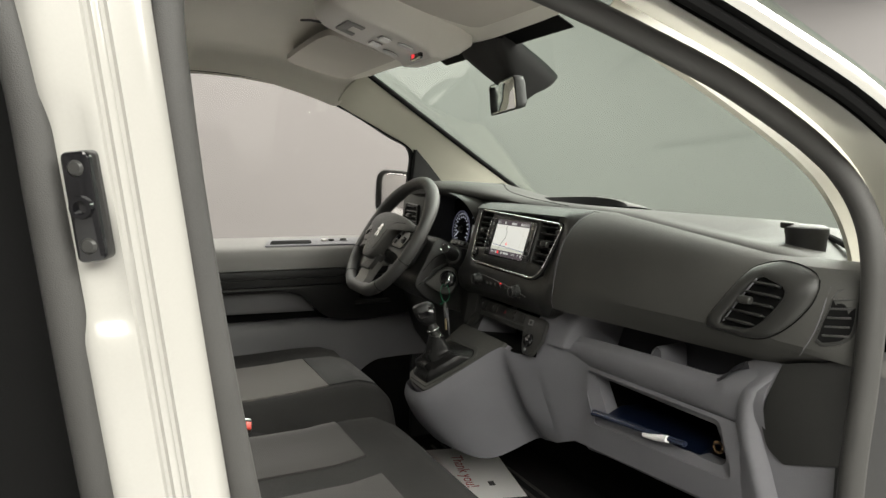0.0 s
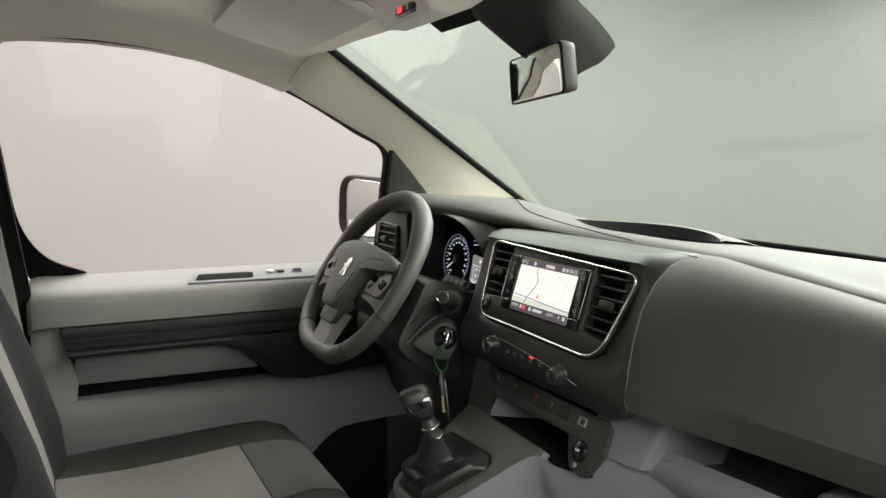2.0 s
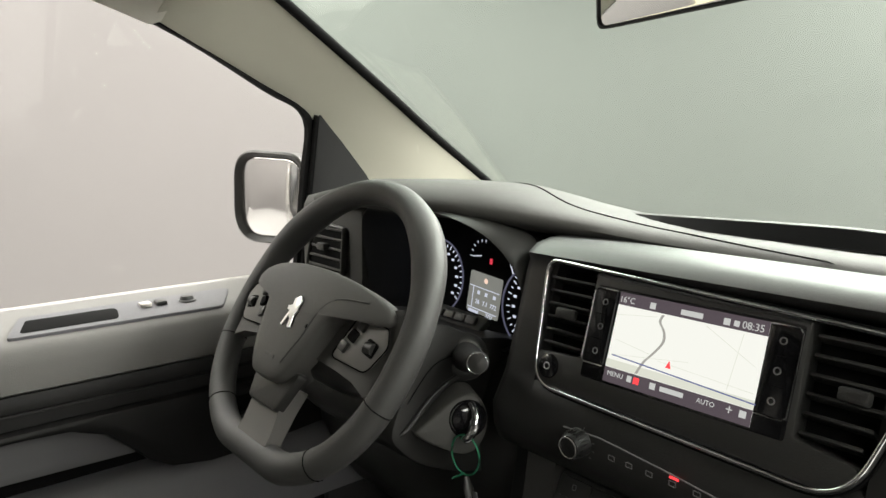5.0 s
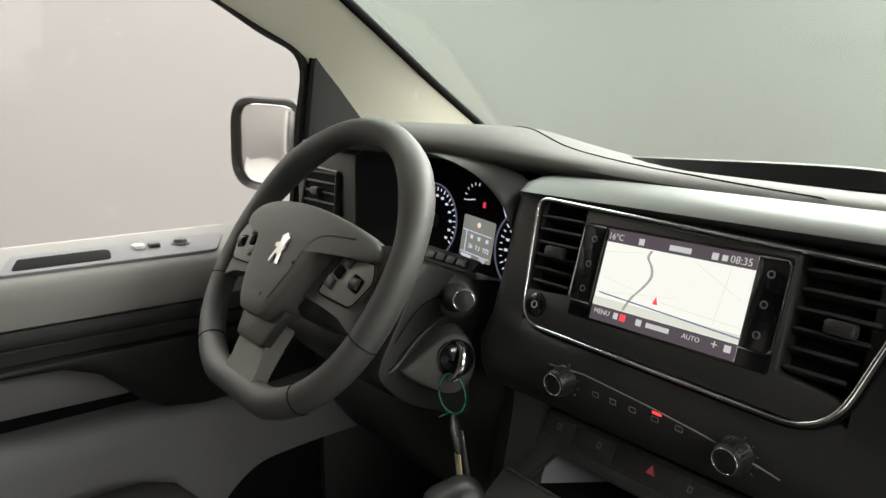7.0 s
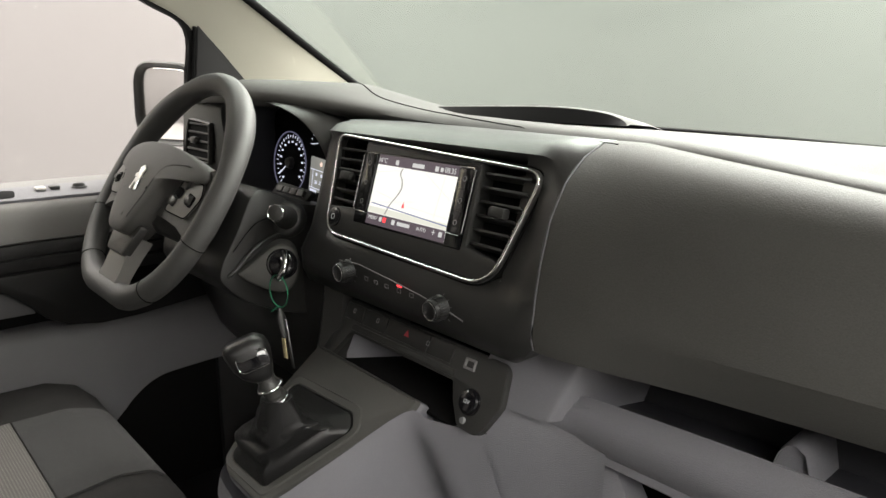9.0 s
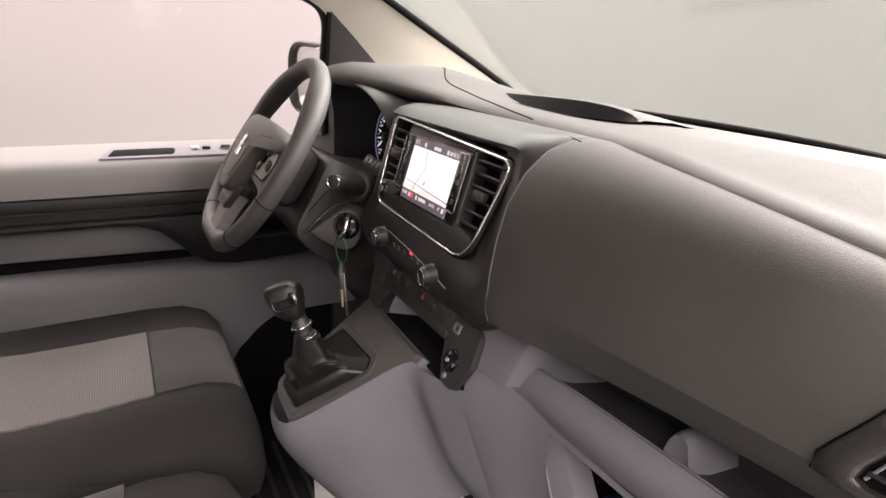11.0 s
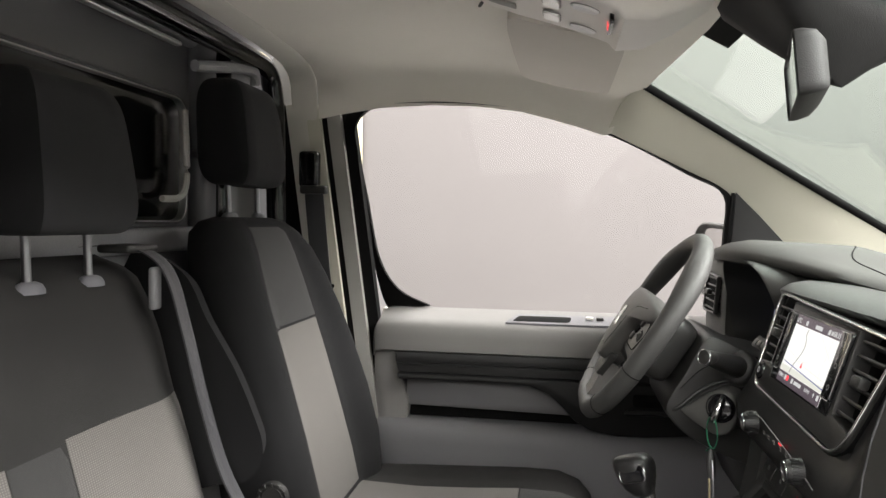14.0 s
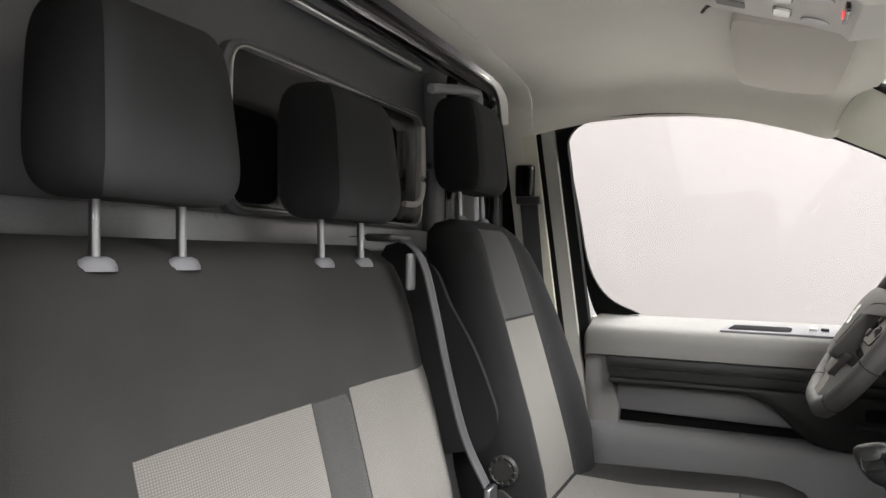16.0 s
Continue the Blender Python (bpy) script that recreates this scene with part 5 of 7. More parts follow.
part("bar", box(0.020, 0.004, 0.0004, (0.020, -0.0445, 0.0024), b=0, m=CLD), DIALWHITE, lcd)
part("lamp_sign", turned([(0.0, 0.0006), (0.0035, 0.0005), (0.0036, 0.0)], 14, CLD @ Matrix.Translation((0.037, 0.001, 0.002))), DIALAMBER, lcd)
BTN = facing(-0.350, 0.978, 1.283, 34)
strip = part("button_strip", slab(rpoly([(-0.06, -0.011, 0.004), (0.05, -0.014, 0.006), (0.06, 0.008, 0.004), (-0.055, 0.012, 0.004)]), 0.008, BTN), DOORDARK, dash, "grey strip with four small keys")
for k in range(4):
    part("key", box(0.019, 0.011, 0.006, (-0.034 + 0.022 * k, -0.001, 0.010), b=0.0015, m=BTN), PAD, strip)

# ---- centre panel: chrome-edged bezel, screen, vents ----
BZ = facing(0.027, 0.928, 1.323, 18)
SC = facing(0.020, 0.926, 1.3327, 17)
OUTB = rpoly([(-0.172, -0.064, 0.036), (0.150, -0.072, 0.052), (0.191, 0.062, 0.020), (-0.190, 0.076, 0.016)], 8)
bezel = part("centre_panel", rim(OUTB, inset(OUTB, 0.0045), 0.036, BZ, z=-0.030, b=0.0015), PAD, dash, "black centre panel with a chrome edge")
part("chrome_edge", tube([BZ @ Vector((p.x, p.y, 0.0065)) for p in inset(OUTB, 0.0025)], 0.0019, 10, closed=True, up=tuple(BZ.to_3x3() @ Vector((0, 0, 1)))), CHROME, bezel, "bright chrome line")
INB = [p + Vector((0.007, -0.010)) for p in inset(OUTB, 0.009)]
part("panel_back", slab(INB, 0.03, SC, z=-0.056, b=0.002), DEEP, bezel)
FACE = rpoly([(-0.157, -0.068, 0.032), (0.146, -0.075, 0.046), (0.166, -0.050, 0.008), (0.110, -0.042, 0.004), (0.1075, 0.052, 0.001), (-0.1095, 0.059, 0.001), (-0.1105, -0.030, 0.004), (-0.167, -0.034, 0.006)], 6)
part("panel_face", slab(FACE, 0.030, SC, z=-0.0266, b=0.003), PAD, bezel)
part("panel_gap", rim(inset(OUTB, -0.0022), inset(OUTB, -0.0002), 0.032, BZ, z=-0.030, b=0.0004), DEEP, dash)
VL = rpoly([(-0.166, -0.034, 0.006), (-0.110, -0.030, 0.004), (-0.108, 0.052, 0.004), (-0.176, 0.054, 0.008)], 4)
VR = rpoly([(0.108, -0.041, 0.004), (0.160, -0.049, 0.010), (0.187, 0.043, 0.010), (0.108, 0.051, 0.004)], 4)
bv = SC @ Matrix.Translation((0, 0, -0.0058))
air_vent("air_vent", VL, bv, 6, 0.05, "narrow slatted air vent", x0=-0.142, y0=0.010, lean=0.004, frame_mat=None, hz=-0.014, gap=0.003)
air_vent("air_vent", VR, bv, 6, 0.06, "slatted air vent", x0=0.142, y0=0.002, lean=0.006, frame_mat=None, hz=-0.014, gap=0.0034)
unit = part("screen_unit", slab(rrect(0.209, 0.096, 0.004), 0.016, SC, z=-0.012, b=0.002), GLOSS, bezel, "gloss black touch screen lit with a pale map")


def lit(name, w, h, x, y, mat, z=0.0044, turn=0.0, parent=None):
    return part(name, box(w, h, 0.0003, b=0, m=SC @ Matrix.Translation((x, y, z)) @ Matrix.Rotation(radians(turn), 4, "Z")), mat, parent or unit)


disp = lit("display", 0.151, 0.0895, 0.0, 0.0, SCREEN, 0.0042)
lit("status_bar", 0.151, 0.0125, 0.0, 0.0385, SCREENBAR, parent=disp)
lit("menu_bar", 0.151, 0.0145, 0.0, -0.0375, SCREENBAR, parent=disp)
lit("land", 0.151, 0.0075, 0.0, -0.0260, SCREENLAND, 0.0045, parent=disp)
lit("blue_line", 0.150, 0.0012, 0.004, -0.0215, SCREENSEA, 0.0046, -3, parent=disp)
road = [(-0.024, 0.031), (-0.026, 0.024), (-0.020, 0.016), (-0.0185, 0.006), (-0.026, -0.006), (-0.034, -0.016), (-0.040, -0.029)]
part("road", loft([[SC @ Vector((x - 0.0014, y, 0.0047)), SC @ Vector((x + 0.0014, y, 0.0047))] for x, y in [(p.x, p.y) for p in curve([(a, b, 0) for a, b in road], 4)]], False), SCREENROAD, disp)
for x0, y0, x1, y1 in ((-0.075, 0.022, -0.03, 0.028), (-0.07, -0.002, -0.03, -0.008), (-0.02, -0.012, 0.074, -0.017), (0.02, 0.03, 0.07, 0.005), (-0.075, -0.018, 0.01, -0.006), (0.05, -0.02, 0.055, 0.03)):
    d = Vector((x1 - x0, y1 - y0))
    lit("lane", d.length, 0.0004, (x0 + x1) / 2, (y0 + y1) / 2, SCREENLAND, 0.0046, math.degrees(math.atan2(d.y, d.x)), disp)
part("arrow", slab([Vector((-0.0028, -0.0035)), Vector((0.0028, -0.0035)), Vector((0.0, 0.0035))], 0.0003, SC @ Matrix.Translation((-0.008, -0.0125, 0.0048)), b=0), REDGLOW, disp, "red arrow")
T = SC @ Matrix.Translation((0, 0, 0.0050))
words("16°C", 0.0085, T @ Matrix.Translation((-0.066, 0.0376, 0)), SCREENINK, disp, deep=0.0001)
words("08:35", 0.0090, T @ Matrix.Translation((0.062, 0.0374, 0)), SCREENINK, disp, deep=0.0001)
words("AUTO", 0.0062, T @ Matrix.Translation((0.034, -0.0360, 0)), SCREENINK, disp, deep=0.0001)
words("MENU", 0.0068, T @ Matrix.Translation((-0.062, -0.0360, 0)), SCREENINK, disp, deep=0.0001)
words("+", 0.012, T @ Matrix.Translation((0.056, -0.0360, 0)), SCREENINK, disp, deep=0.0001)
for x, y, w, h in ((-0.037, 0.0374, 0.006, 0.006), (0.004, 0.0374, 0.022, 0.005), (0.038, 0.0374, 0.006, 0.006), (0.047, 0.0374, 0.005, 0.005), (-0.020, -0.036, 0.006, 0.006), (0.000, -0.036, 0.024, 0.0045), (0.068, -0.036, 0.006, 0.006), (-0.046, -0.036, 0.005, 0.006)):
    lit("sign", w, h, x, y, SCREENINK, 0.0047, parent=disp)
lit("red_sign", 0.006, 0.006, -0.038, -0.036, REDGLOW, 0.0047, parent=disp)
for sx in (-1, 1):
    part("key_column", slab(rrect(0.0265, 0.076, 0.003, x=sx * 0.0908, y=0.0065), 0.004, SC, z=0.003, b=0.001), GLOSS, unit, "gloss black touch keys")
    line = [Vector((sx * x, y, 0.0075)) for x, y in ((0.078, 0.0445), (0.1005, 0.0445), (0.104, 0.041), (0.104, -0.028), (0.1005, -0.0315), (0.078, -0.0315))]
    part("key_edge", tube([SC @ v for v in line], 0.0007, 6), CHROME, unit, "thin chrome line")
    for y in (0.0315, 0.0065, -0.0185):
        part("key_sign", rim(disc(0.0034, 12, sx * 0.0895, y), disc(0.0022, 12, sx * 0.0895, y), 0.0004, SC, z=0.0068, b=0.0001), GREYINK, unit)
    for y in (0.019, -0.006):
        part("key_gap", box(0.018, 0.0006, 0.0006, (sx * 0.0895, y, 0.0070), b=0, m=SC), DEEP, unit)
VK = SC @ Matrix.Translation((-0.146, -0.048, -0.010))
vk = part("volume_knob", turned([(0.0, 0.017), (0.009, 0.017), (0.0125, 0.0155), (0.0135, 0.012), (0.0145, 0.0)], 26, VK), GLOSS, bezel, "black volume knob")
part("knob_sign", rim(disc(0.004, 16), disc(0.0032, 16), 0.0004, VK, z=0.0169, b=0.0001), WHITEINK, vk)

# heater controls
HV = facing(0.03, 0.8885, 1.226, -3)


def heater_knob(u, v):
    m = HV @ Matrix.Translation((u, v, 0.0)) @ Matrix.Scale(0.76, 4)
    ob = part("heater_knob", turned([(0.0, 0.024), (0.0135, 0.024), (0.0155, 0.0225), (0.0165, 0.018), (0.0185, 0.004), (0.0195, 0.0)], 30, m), BOOT, dash, "black ribbed heater knob")
    part("chrome_ring", rim(disc(0.0148, 30), disc(0.0132, 30), 0.0012, m, z=0.0236, b=0.0003), CHROME, ob, "thin chrome ring")
    part("scale_ring", merge(*[box(0.0035, 0.0011, 0.0006, b=0, m=m @ Matrix.Rotation(radians(a), 4, "Z") @ Matrix.Translation((0.024, 0, 0.002))) for a in range(-40, 70, 27)]), DOORLOW, ob)
    for k in range(24):
        a = 2 * math.pi * k / 24
        part("rib", box(0.0016, 0.0012, 0.014, b=0, m=m @ Matrix.Rotation(a, 4, "Z") @ Matrix.Translation((0.0182, 0, 0.010))), BOOT, ob)


heater_knob(-0.095, 0.003)
heater_knob(0.086, -0.001)
part("heater_line", tube([HV @ Vector((-0.115, 0.013, 0.001)), HV @ Vector((-0.07, 0.016, 0.001)), HV @ Vector((0.0, 0.010, 0.001)), HV @ Vector((0.052, 0.004, 0.001)), HV @ Vector((0.104, -0.004, 0.001)), HV @ Vector((0.122, -0.008, 0.001))], 0.0008, 6), GREYINK, dash)
for k, u in enumerate((-0.056, -0.036, -0.014, 0.010, 0.034)):
    sign = part("heater_sign", rim(rrect(0.0075, 0.0055, 0.001), rrect(0.0058, 0.0038, 0.0008), 0.0004, HV @ Matrix.Translation((u, 0.0, 0.0006)), b=0.0001), GREYINK, dash)
part("heater_light", box(0.009, 0.0022, 0.001, b=0, m=HV @ Matrix.Translation((0.012, 0.0062, 0.001))), REDGLOW, dash, "small red light")

# switch row and 12 V socket
SW = facing(0.038, 0.918, 1.140, 24)
LSH = rpoly([(-0.128, -0.012, 0.004), (0.080, -0.012, 0.003), (0.090, -0.034, 0.010), (0.106, -0.057, 0.012), (0.140, -0.059, 0.018), (0.160, -0.018, 0.010), (0.154, 0.029, 0.012), (-0.150, 0.031, 0.008), (-0.177, -0.054, 0.004), (-0.158, -0.058, 0.004)], 5)
swp = part("switch_panel", slab(LSH, 0.010, SW, b=0.003), PAD, dash, "black switch panel with a row of keys")
part("panel_edge", tube([SW @ Vector((p.x, p.y, 0.008)) for p in inset(LSH, 0.001)], 0.0012, 6, closed=True), DOORDARK, swp)
for u, w in ((-0.129, 0.040), (-0.082, 0.050), (-0.0145, 0.082), (0.0495, 0.042)):
    part("switch", box(w, 0.022, 0.004, (u, 0.015, 0.0105), b=0.0015, m=SW), DARKSHADE, swp, "black key")
for u, v in ((-0.129, 0.017), (-0.076, 0.017), (0.0265, 0.016)):
    part("switch_sign", rim(rrect(0.005, 0.006, 0.001), rrect(0.0036, 0.0044, 0.0008), 0.0005, SW @ Matrix.Translation((u, v, 0.0126)), b=0.0001), GREYINK, swp)
part("hazard_sign", slab([Vector((-0.0048, -0.0042)), Vector((0.0048, -0.0042)), Vector((0.0, 0.0048))], 0.0006, SW @ Matrix.Translation((-0.0145, 0.017, 0.0124)), b=0), REDINK, swp, "dull red triangle")
part("lower_strip", box(0.205, 0.009, 0.004, (-0.022, -0.004, 0.0098), b=0.0015, m=SW), PAD, swp)
part("usb_port", rim(rrect(0.017, 0.013, 0.002), rrect(0.012, 0.0075, 0.001), 0.003, SW @ Matrix.Translation((0.101, 0.013, 0.0100)), b=0.0006), GREYINK, swp, "pale-edged socket")
PS = SW @ Matrix.Translation((0.117, -0.026, 0.010))
ps = part("power_socket", turned([(0.0, 0.007), (0.010, 0.007), (0.0125, 0.006), (0.0135, 0.002), (0.0150, 0.002), (0.0155, 0.0)], 24, PS), GLOSS, swp, "round capped power socket")
words("12V", 0.0062, PS @ Matrix.Translation((0, 0, 0.0072)), WHITEINK, ps, deep=0.0002)
part("small_cap", turned([(0.0, 0.003), (0.0035, 0.003), (0.004, 0.0)], 14, PS @ Matrix.Translation((-0.002, -0.022, 0))), GREYINK, swp)
# the open nook under it
part("nook_floor", box(0.262, 0.12, 0.006, (-0.004, 0.955, 1.081), b=0.002), DEEP, dash)
part("nook_back", box(0.28, 0.006, 0.10, (0.02, 1.0, 1.13), b=0.0), DEEP, dash)
part("nook_side", loft([[(-0.122, 0.902, 1.084), (-0.120, 0.925, 1.128), (-0.060, 0.995, 1.150), (-0.058, 0.990, 1.084)], [(-0.126, 0.902, 1.084), (-0.124, 0.925, 1.130), (-0.066, 1.0, 1.152), (-0.064, 0.998, 1.084)]]), GREY, dash, "grey nook wall")
part("nook_side", box(0.008, 0.10, 0.085, (0.166, 0.985, 1.125), b=0.003), DARKSHADE, dash)
part("nook_roof", box(0.27, 0.09, 0.004, (-0.005, 0.965, 1.133), b=0.001), DEEP, dash)
# shelf and lower part
TRAY_LINE = [(p.x, p.y) for p in curve([(0.176, 1.138, 0), (0.23, 1.144, 0), (0.30, 1.149, 0), (0.40, 1.154, 0), (0.50, 1.157, 0), (0.58, 1.159, 0), (0.632, 1.161, 0), (0.652, 1.170, 0), (0.670, 1.188, 0), (0.690, 1.200, 0)], 4)]


def tuck(z):
    """The grey faces lean back under the pod."""
    return 0.75 * max(0.0, z - 1.160)


def lip_y(x):
    """How far forward the grey face under the tray stands."""
    return 0.925 + 0.022 * step(0.17, 0.27, x) + 0.004 * step(0.3, 0.7, x)


tray_line = [(x, z) for x, z in TRAY_LINE if x > 0.245]
part("shelf_liner", loft([[(x, lip_y(x) + 0.006, z - 0.009), (x, lip_y(x) + 0.009, z - 0.004), (x, lip_y(x) + 0.0135, z), (x, lip_y(x) + 0.0165, z - 0.001), (x, lip_y(x) + 0.021, z - 0.013), (x, lip_y(x) + 0.055, z - 0.022), (x, 1.045, z - 0.022)] for x, z in tray_line], False), LINERDARK, dash, "dark liner of the open shelf", sharp=35)
# pale tube draws the highlight that runs along the liner's lip
part("liner_highlight", tube([(x, lip_y(x) + 0.0150, z + 0.0002) for x, z in tray_line if x < 0.655], 0.0011, 6), GREY, dash, "thin pale edge")
part("shelf_back", loft([[(x, 1.035, 1.10), (x, 1.04, 1.15), (x, 1.045, 1.18), (x, 1.05, 1.215)] for x in (0.20, 0.40, 0.60, 0.745)], False), LINERDARK, dash)
CHEEK = curve([(0.150, 0.912, 0), (0.195, 0.922, 0), (0.225, 0.928, 0), (0.241, 0.931, 0), (0.251, 0.936, 0), (0.258, 0.950, 0), (0.275, 0.995, 0), (0.294, 1.045, 0)], 4)
part("shelf_cheek", loft([[(p.x + 0.35 * (z - 1.14), p.y + 0.28 * (z - 1.14), z) for p in CHEEK] for z in (1.120, 1.140, 1.165, 1.190, 1.214)], False), GREY, dash, "smooth grey shelf end", sharp=60)
part("shelf_tab", loft([[(0.455, y, 1.132), (0.456, y, 1.146), (0.459, y + 0.003, 1.159 + 0.004 * t), (0.464, y + 0.005, 1.166 + 0.005 * t), (0.472, y + 0.006, 1.168 + 0.005 * t), (0.481, y + 0.005, 1.163 + 0.005 * t), (0.487, y + 0.002, 1.149), (0.491, y, 1.132)] for y, t in ((0.980, 0.0), (0.976, 0.3), (0.981, 0.8), (1.0, 1.0), (1.045, 1.2))]), GREY, dash, "rounded grey shelf divider", sharp=60)
band = []
for x, z in TRAY_LINE + [(0.715, 1.203), (0.738, 1.204)]:
    y, low = lip_y(x), 1.092 + 0.006 * step(0.3, 0.7, x)
    rows_ = [(0.010, z + 0.002), (0.006, z - 0.009), (0.002, z - 0.013), (-0.001, z - 0.020)]
    for t, d in ((0.25, -0.002), (0.5, 0.000), (0.75, 0.004), (0.92, 0.008), (1.0, 0.010)):
        rows_.append((d, z - 0.020 + (low - z + 0.020) * t))
    band.append([(x, y + d + tuck(h), h) for d, h in rows_])
part("upper_fascia", loft(band, False), GREY, dash, "grey face under the shelf", sharp=50)


def face_ring(corners, y):
    return [(p.x, y, p.y) for p in rpoly(corners, 6)]


FRAME = [(0.326, 0.978, 0.006), (0.688, 1.000, 0.020), (0.652, 1.092, 0.016), (0.270, 1.084, 0.006)]
part("lower_fascia", loft([face_ring([(0.262, 0.918, 0.004), (0.720, 0.955, 0.01), (0.722, 1.100, 0.004), (0.258, 1.092, 0.004)], 0.9560), face_ring(FRAME, 0.9545), face_ring(FRAME, 0.9575), face_ring([(0.333, 0.984, 0.006), (0.684, 1.004, 0.020), (0.649, 1.089, 0.014), (0.276, 1.081, 0.006)], 0.9590), face_ring([(0.352, 1.000, 0.006), (0.668, 1.012, 0.020), (0.634, 1.077, 0.010), (0.304, 1.075, 0.004)], 0.9680), face_ring([(0.352, 1.000, 0.006), (0.668, 1.012, 0.020), (0.634, 1.077, 0.010), (0.304, 1.075, 0.004)], 0.9980)], True, False), GREY, dash, "grey lower panel round the open glovebox", sharp=30)
part("fascia_underside", loft([[(x, y, z) for y, z in ((0.956, z0), (0.962, z0 - 0.008), (0.99, z0 - 0.014), (1.10, z0 - 0.02))] for x, z0 in ((0.300, 0.921), (0.38, 0.930), (0.45, 0.935), (0.60, 0.946), (0.72, 0.956))], False), GREY, dash)
part("glovebox_shell", merge(box(0.40, 0.012, 0.15, (0.49, 1.20, 1.05), b=0), box(0.40, 0.22, 0.012, (0.49, 1.09, 0.985), b=0), box(0.40, 0.22, 0.008, (0.49, 1.10, 1.112), b=0), box(0.012, 0.22, 0.14, (0.292, 1.09, 1.05), b=0), box(0.012, 0.22, 0.14, (0.69, 1.09, 1.05), b=0)), DEEP, dash, "dark open glovebox")


def sweep(x, z):
    """The smooth grey face between the console and the lower panel."""
    s = min(1.0, max(0.0, (x - 0.172) / 0.135))
    y = 0.908 + 0.0455 * math.sin(math.pi / 2 * s) ** 1.2 + 0.30 * (1 - s) * max(0.0, z - 1.09) + 0.27 * (1 - s) ** 1.5 * max(0.0, 1.05 - z)
    return (x + (1.05 - z) * 0.22 * (1 - s) if z < 1.05 else x, y, z)


part("lower_sweep", loft([[sweep(0.172 + 0.128 * k / 16, 1.141 - (1.141 - 0.895 - 0.040 * k / 16) * j / 14) for k in range(17)] for j in range(15)], False), GREY, dash, "smooth grey face beside the console", sharp=60)


RIDGE = [(1.206, 0.748), (1.180, 0.732), (1.160, 0.720), (1.138, 0.713), (1.117, 0.711), (1.095, 0.714), (1.075, 0.720), (1.040, 0.733), (1.005, 0.747), (0.95, 0.766), (0.85, 0.795), (0.60, 0.83)]
part("side_column", loft([[(x, y + tuck(z), z) for x, y in ((min(0.690, r - 0.03), 0.9575), (r - 0.022, 0.950), (r - 0.010, 0.946), (r - 0.003, 0.9455), (r + 0.003, 0.9485), (r + 0.008, 0.9545), (r + 0.013, 0.9590), (r + 0.016, 0.966))] for z, r in RIDGE], False), GREY, dash, "rounded grey column beside the glovebox", sharp=50)
part("side_panel", loft([[(x, 0.9625 + 0.20 * (x - 0.73) + 0.5 * tuck(z), z) for x in (r + 0.013, r + 0.4 * (0.868 - r), r + 0.7 * (0.868 - r), 0.868)] for z, r in RIDGE], False), GREY, dash)
part("side_inset", slab([Vector((p.x, p.y)) for p in rpoly([(0.034, 1.060, 0.012), (0.126, 1.087, 0.006), (0.126, 1.24, 0.004), (0.024, 1.212, 0.004), (0.004, 1.160, 0.020), (-0.006, 1.120, 0.02), (0.008, 1.078, 0.03)], 5)], 0.004, facing(0.733, 0.9620, 0, 0, 11.3), b=0.001), DARKSHADE, dash, "dark inset panel")
part("pillar_lining", loft([[(0.866, 0.985, z), (0.872, 1.04, z), (0.866, 1.10, z)] for z in (0.6, 1.0, 1.25)], False), DOORDARK, dash, "dark lining beside the door")
part("lining_rib", tube([(0.842, 0.9855, 0.62), (0.842, 0.9855, 1.08), (0.836, 0.984, 1.235)], 0.0045, 8), DOORDARK, dash)
part("under_dash", box(1.5, 0.02, 0.5, (0.02, 1.30, 0.85), b=0), DEEP, dash)
part("knee_panel", loft([[(x, y + e, z) for y, z in ((0.99, 1.252), (0.955, 1.235), (0.935, 1.19), (0.937, 1.12), (0.955, 1.04), (0.985, 0.96), (1.03, 0.90), (1.09, 0.868), (1.2, 0.86))] for x, e in ((-0.74, 0.03), (-0.70, 0.0), (-0.5, 0.0), (-0.3, 0.0), (-0.16, 0.0), (-0.135, 0.02))], False), DARKSHADE, dash, "dark lower panel over the footwell", sharp=50)
part("centre_cheek", loft([[(-0.196, 0.97, z), (-0.190, 0.93 - 0.03 * step(1.2, 1.0, z), z), (-0.150, 0.905 - 0.02 * step(1.2, 1.05, z), z), (-0.115, 0.912 - 0.02 * step(1.2, 1.05, z), z), (-0.110, 0.99, z)] for z in (1.185, 1.15, 1.10, 1.05, 0.98)], False), DARKSHADE, dash)

# ---- gear console ----
console = thing("gear_console", "grey gear console sloping down from the dashboard", "console", (-0.03, 0.85, 0.80))
COLS = [[(-0.158, 0.80, 1.02), (-0.165, 0.80, 0.97), (-0.155, 0.82, 0.90), (-0.145, 0.84, 0.85)],
        [(-0.158, 0.745, 0.968), (-0.165, 0.745, 0.930), (-0.155, 0.77, 0.88), (-0.145, 0.80, 0.85)],
        [(-0.118, 0.719, 0.966), (-0.120, 0.716, 0.930), (-0.106, 0.738, 0.88), (-0.095, 0.775, 0.835)],
        [(-0.030, 0.720, 0.970), (-0.026, 0.721, 0.935), (-0.022, 0.752, 0.885), (-0.005, 0.80, 0.825)],
        [(0.026, 0.792, 1.028), (0.036, 0.790, 0.985), (0.045, 0.822, 0.90), (0.055, 0.865, 0.815)],
        [(0.076, 0.866, 1.088), (0.078, 0.872, 1.045), (0.086, 0.915, 0.945), (0.090, 0.965, 0.86)],
        [(0.105, 0.882, 1.084), (0.118, 0.885, 1.04), (0.140, 0.910, 0.95), (0.148, 0.955, 0.88)],
        [sweep(0.176, z) for z in (1.084, 1.04, 0.96, 0.895)]]
fine = [curve(c, 5) for c in COLS]
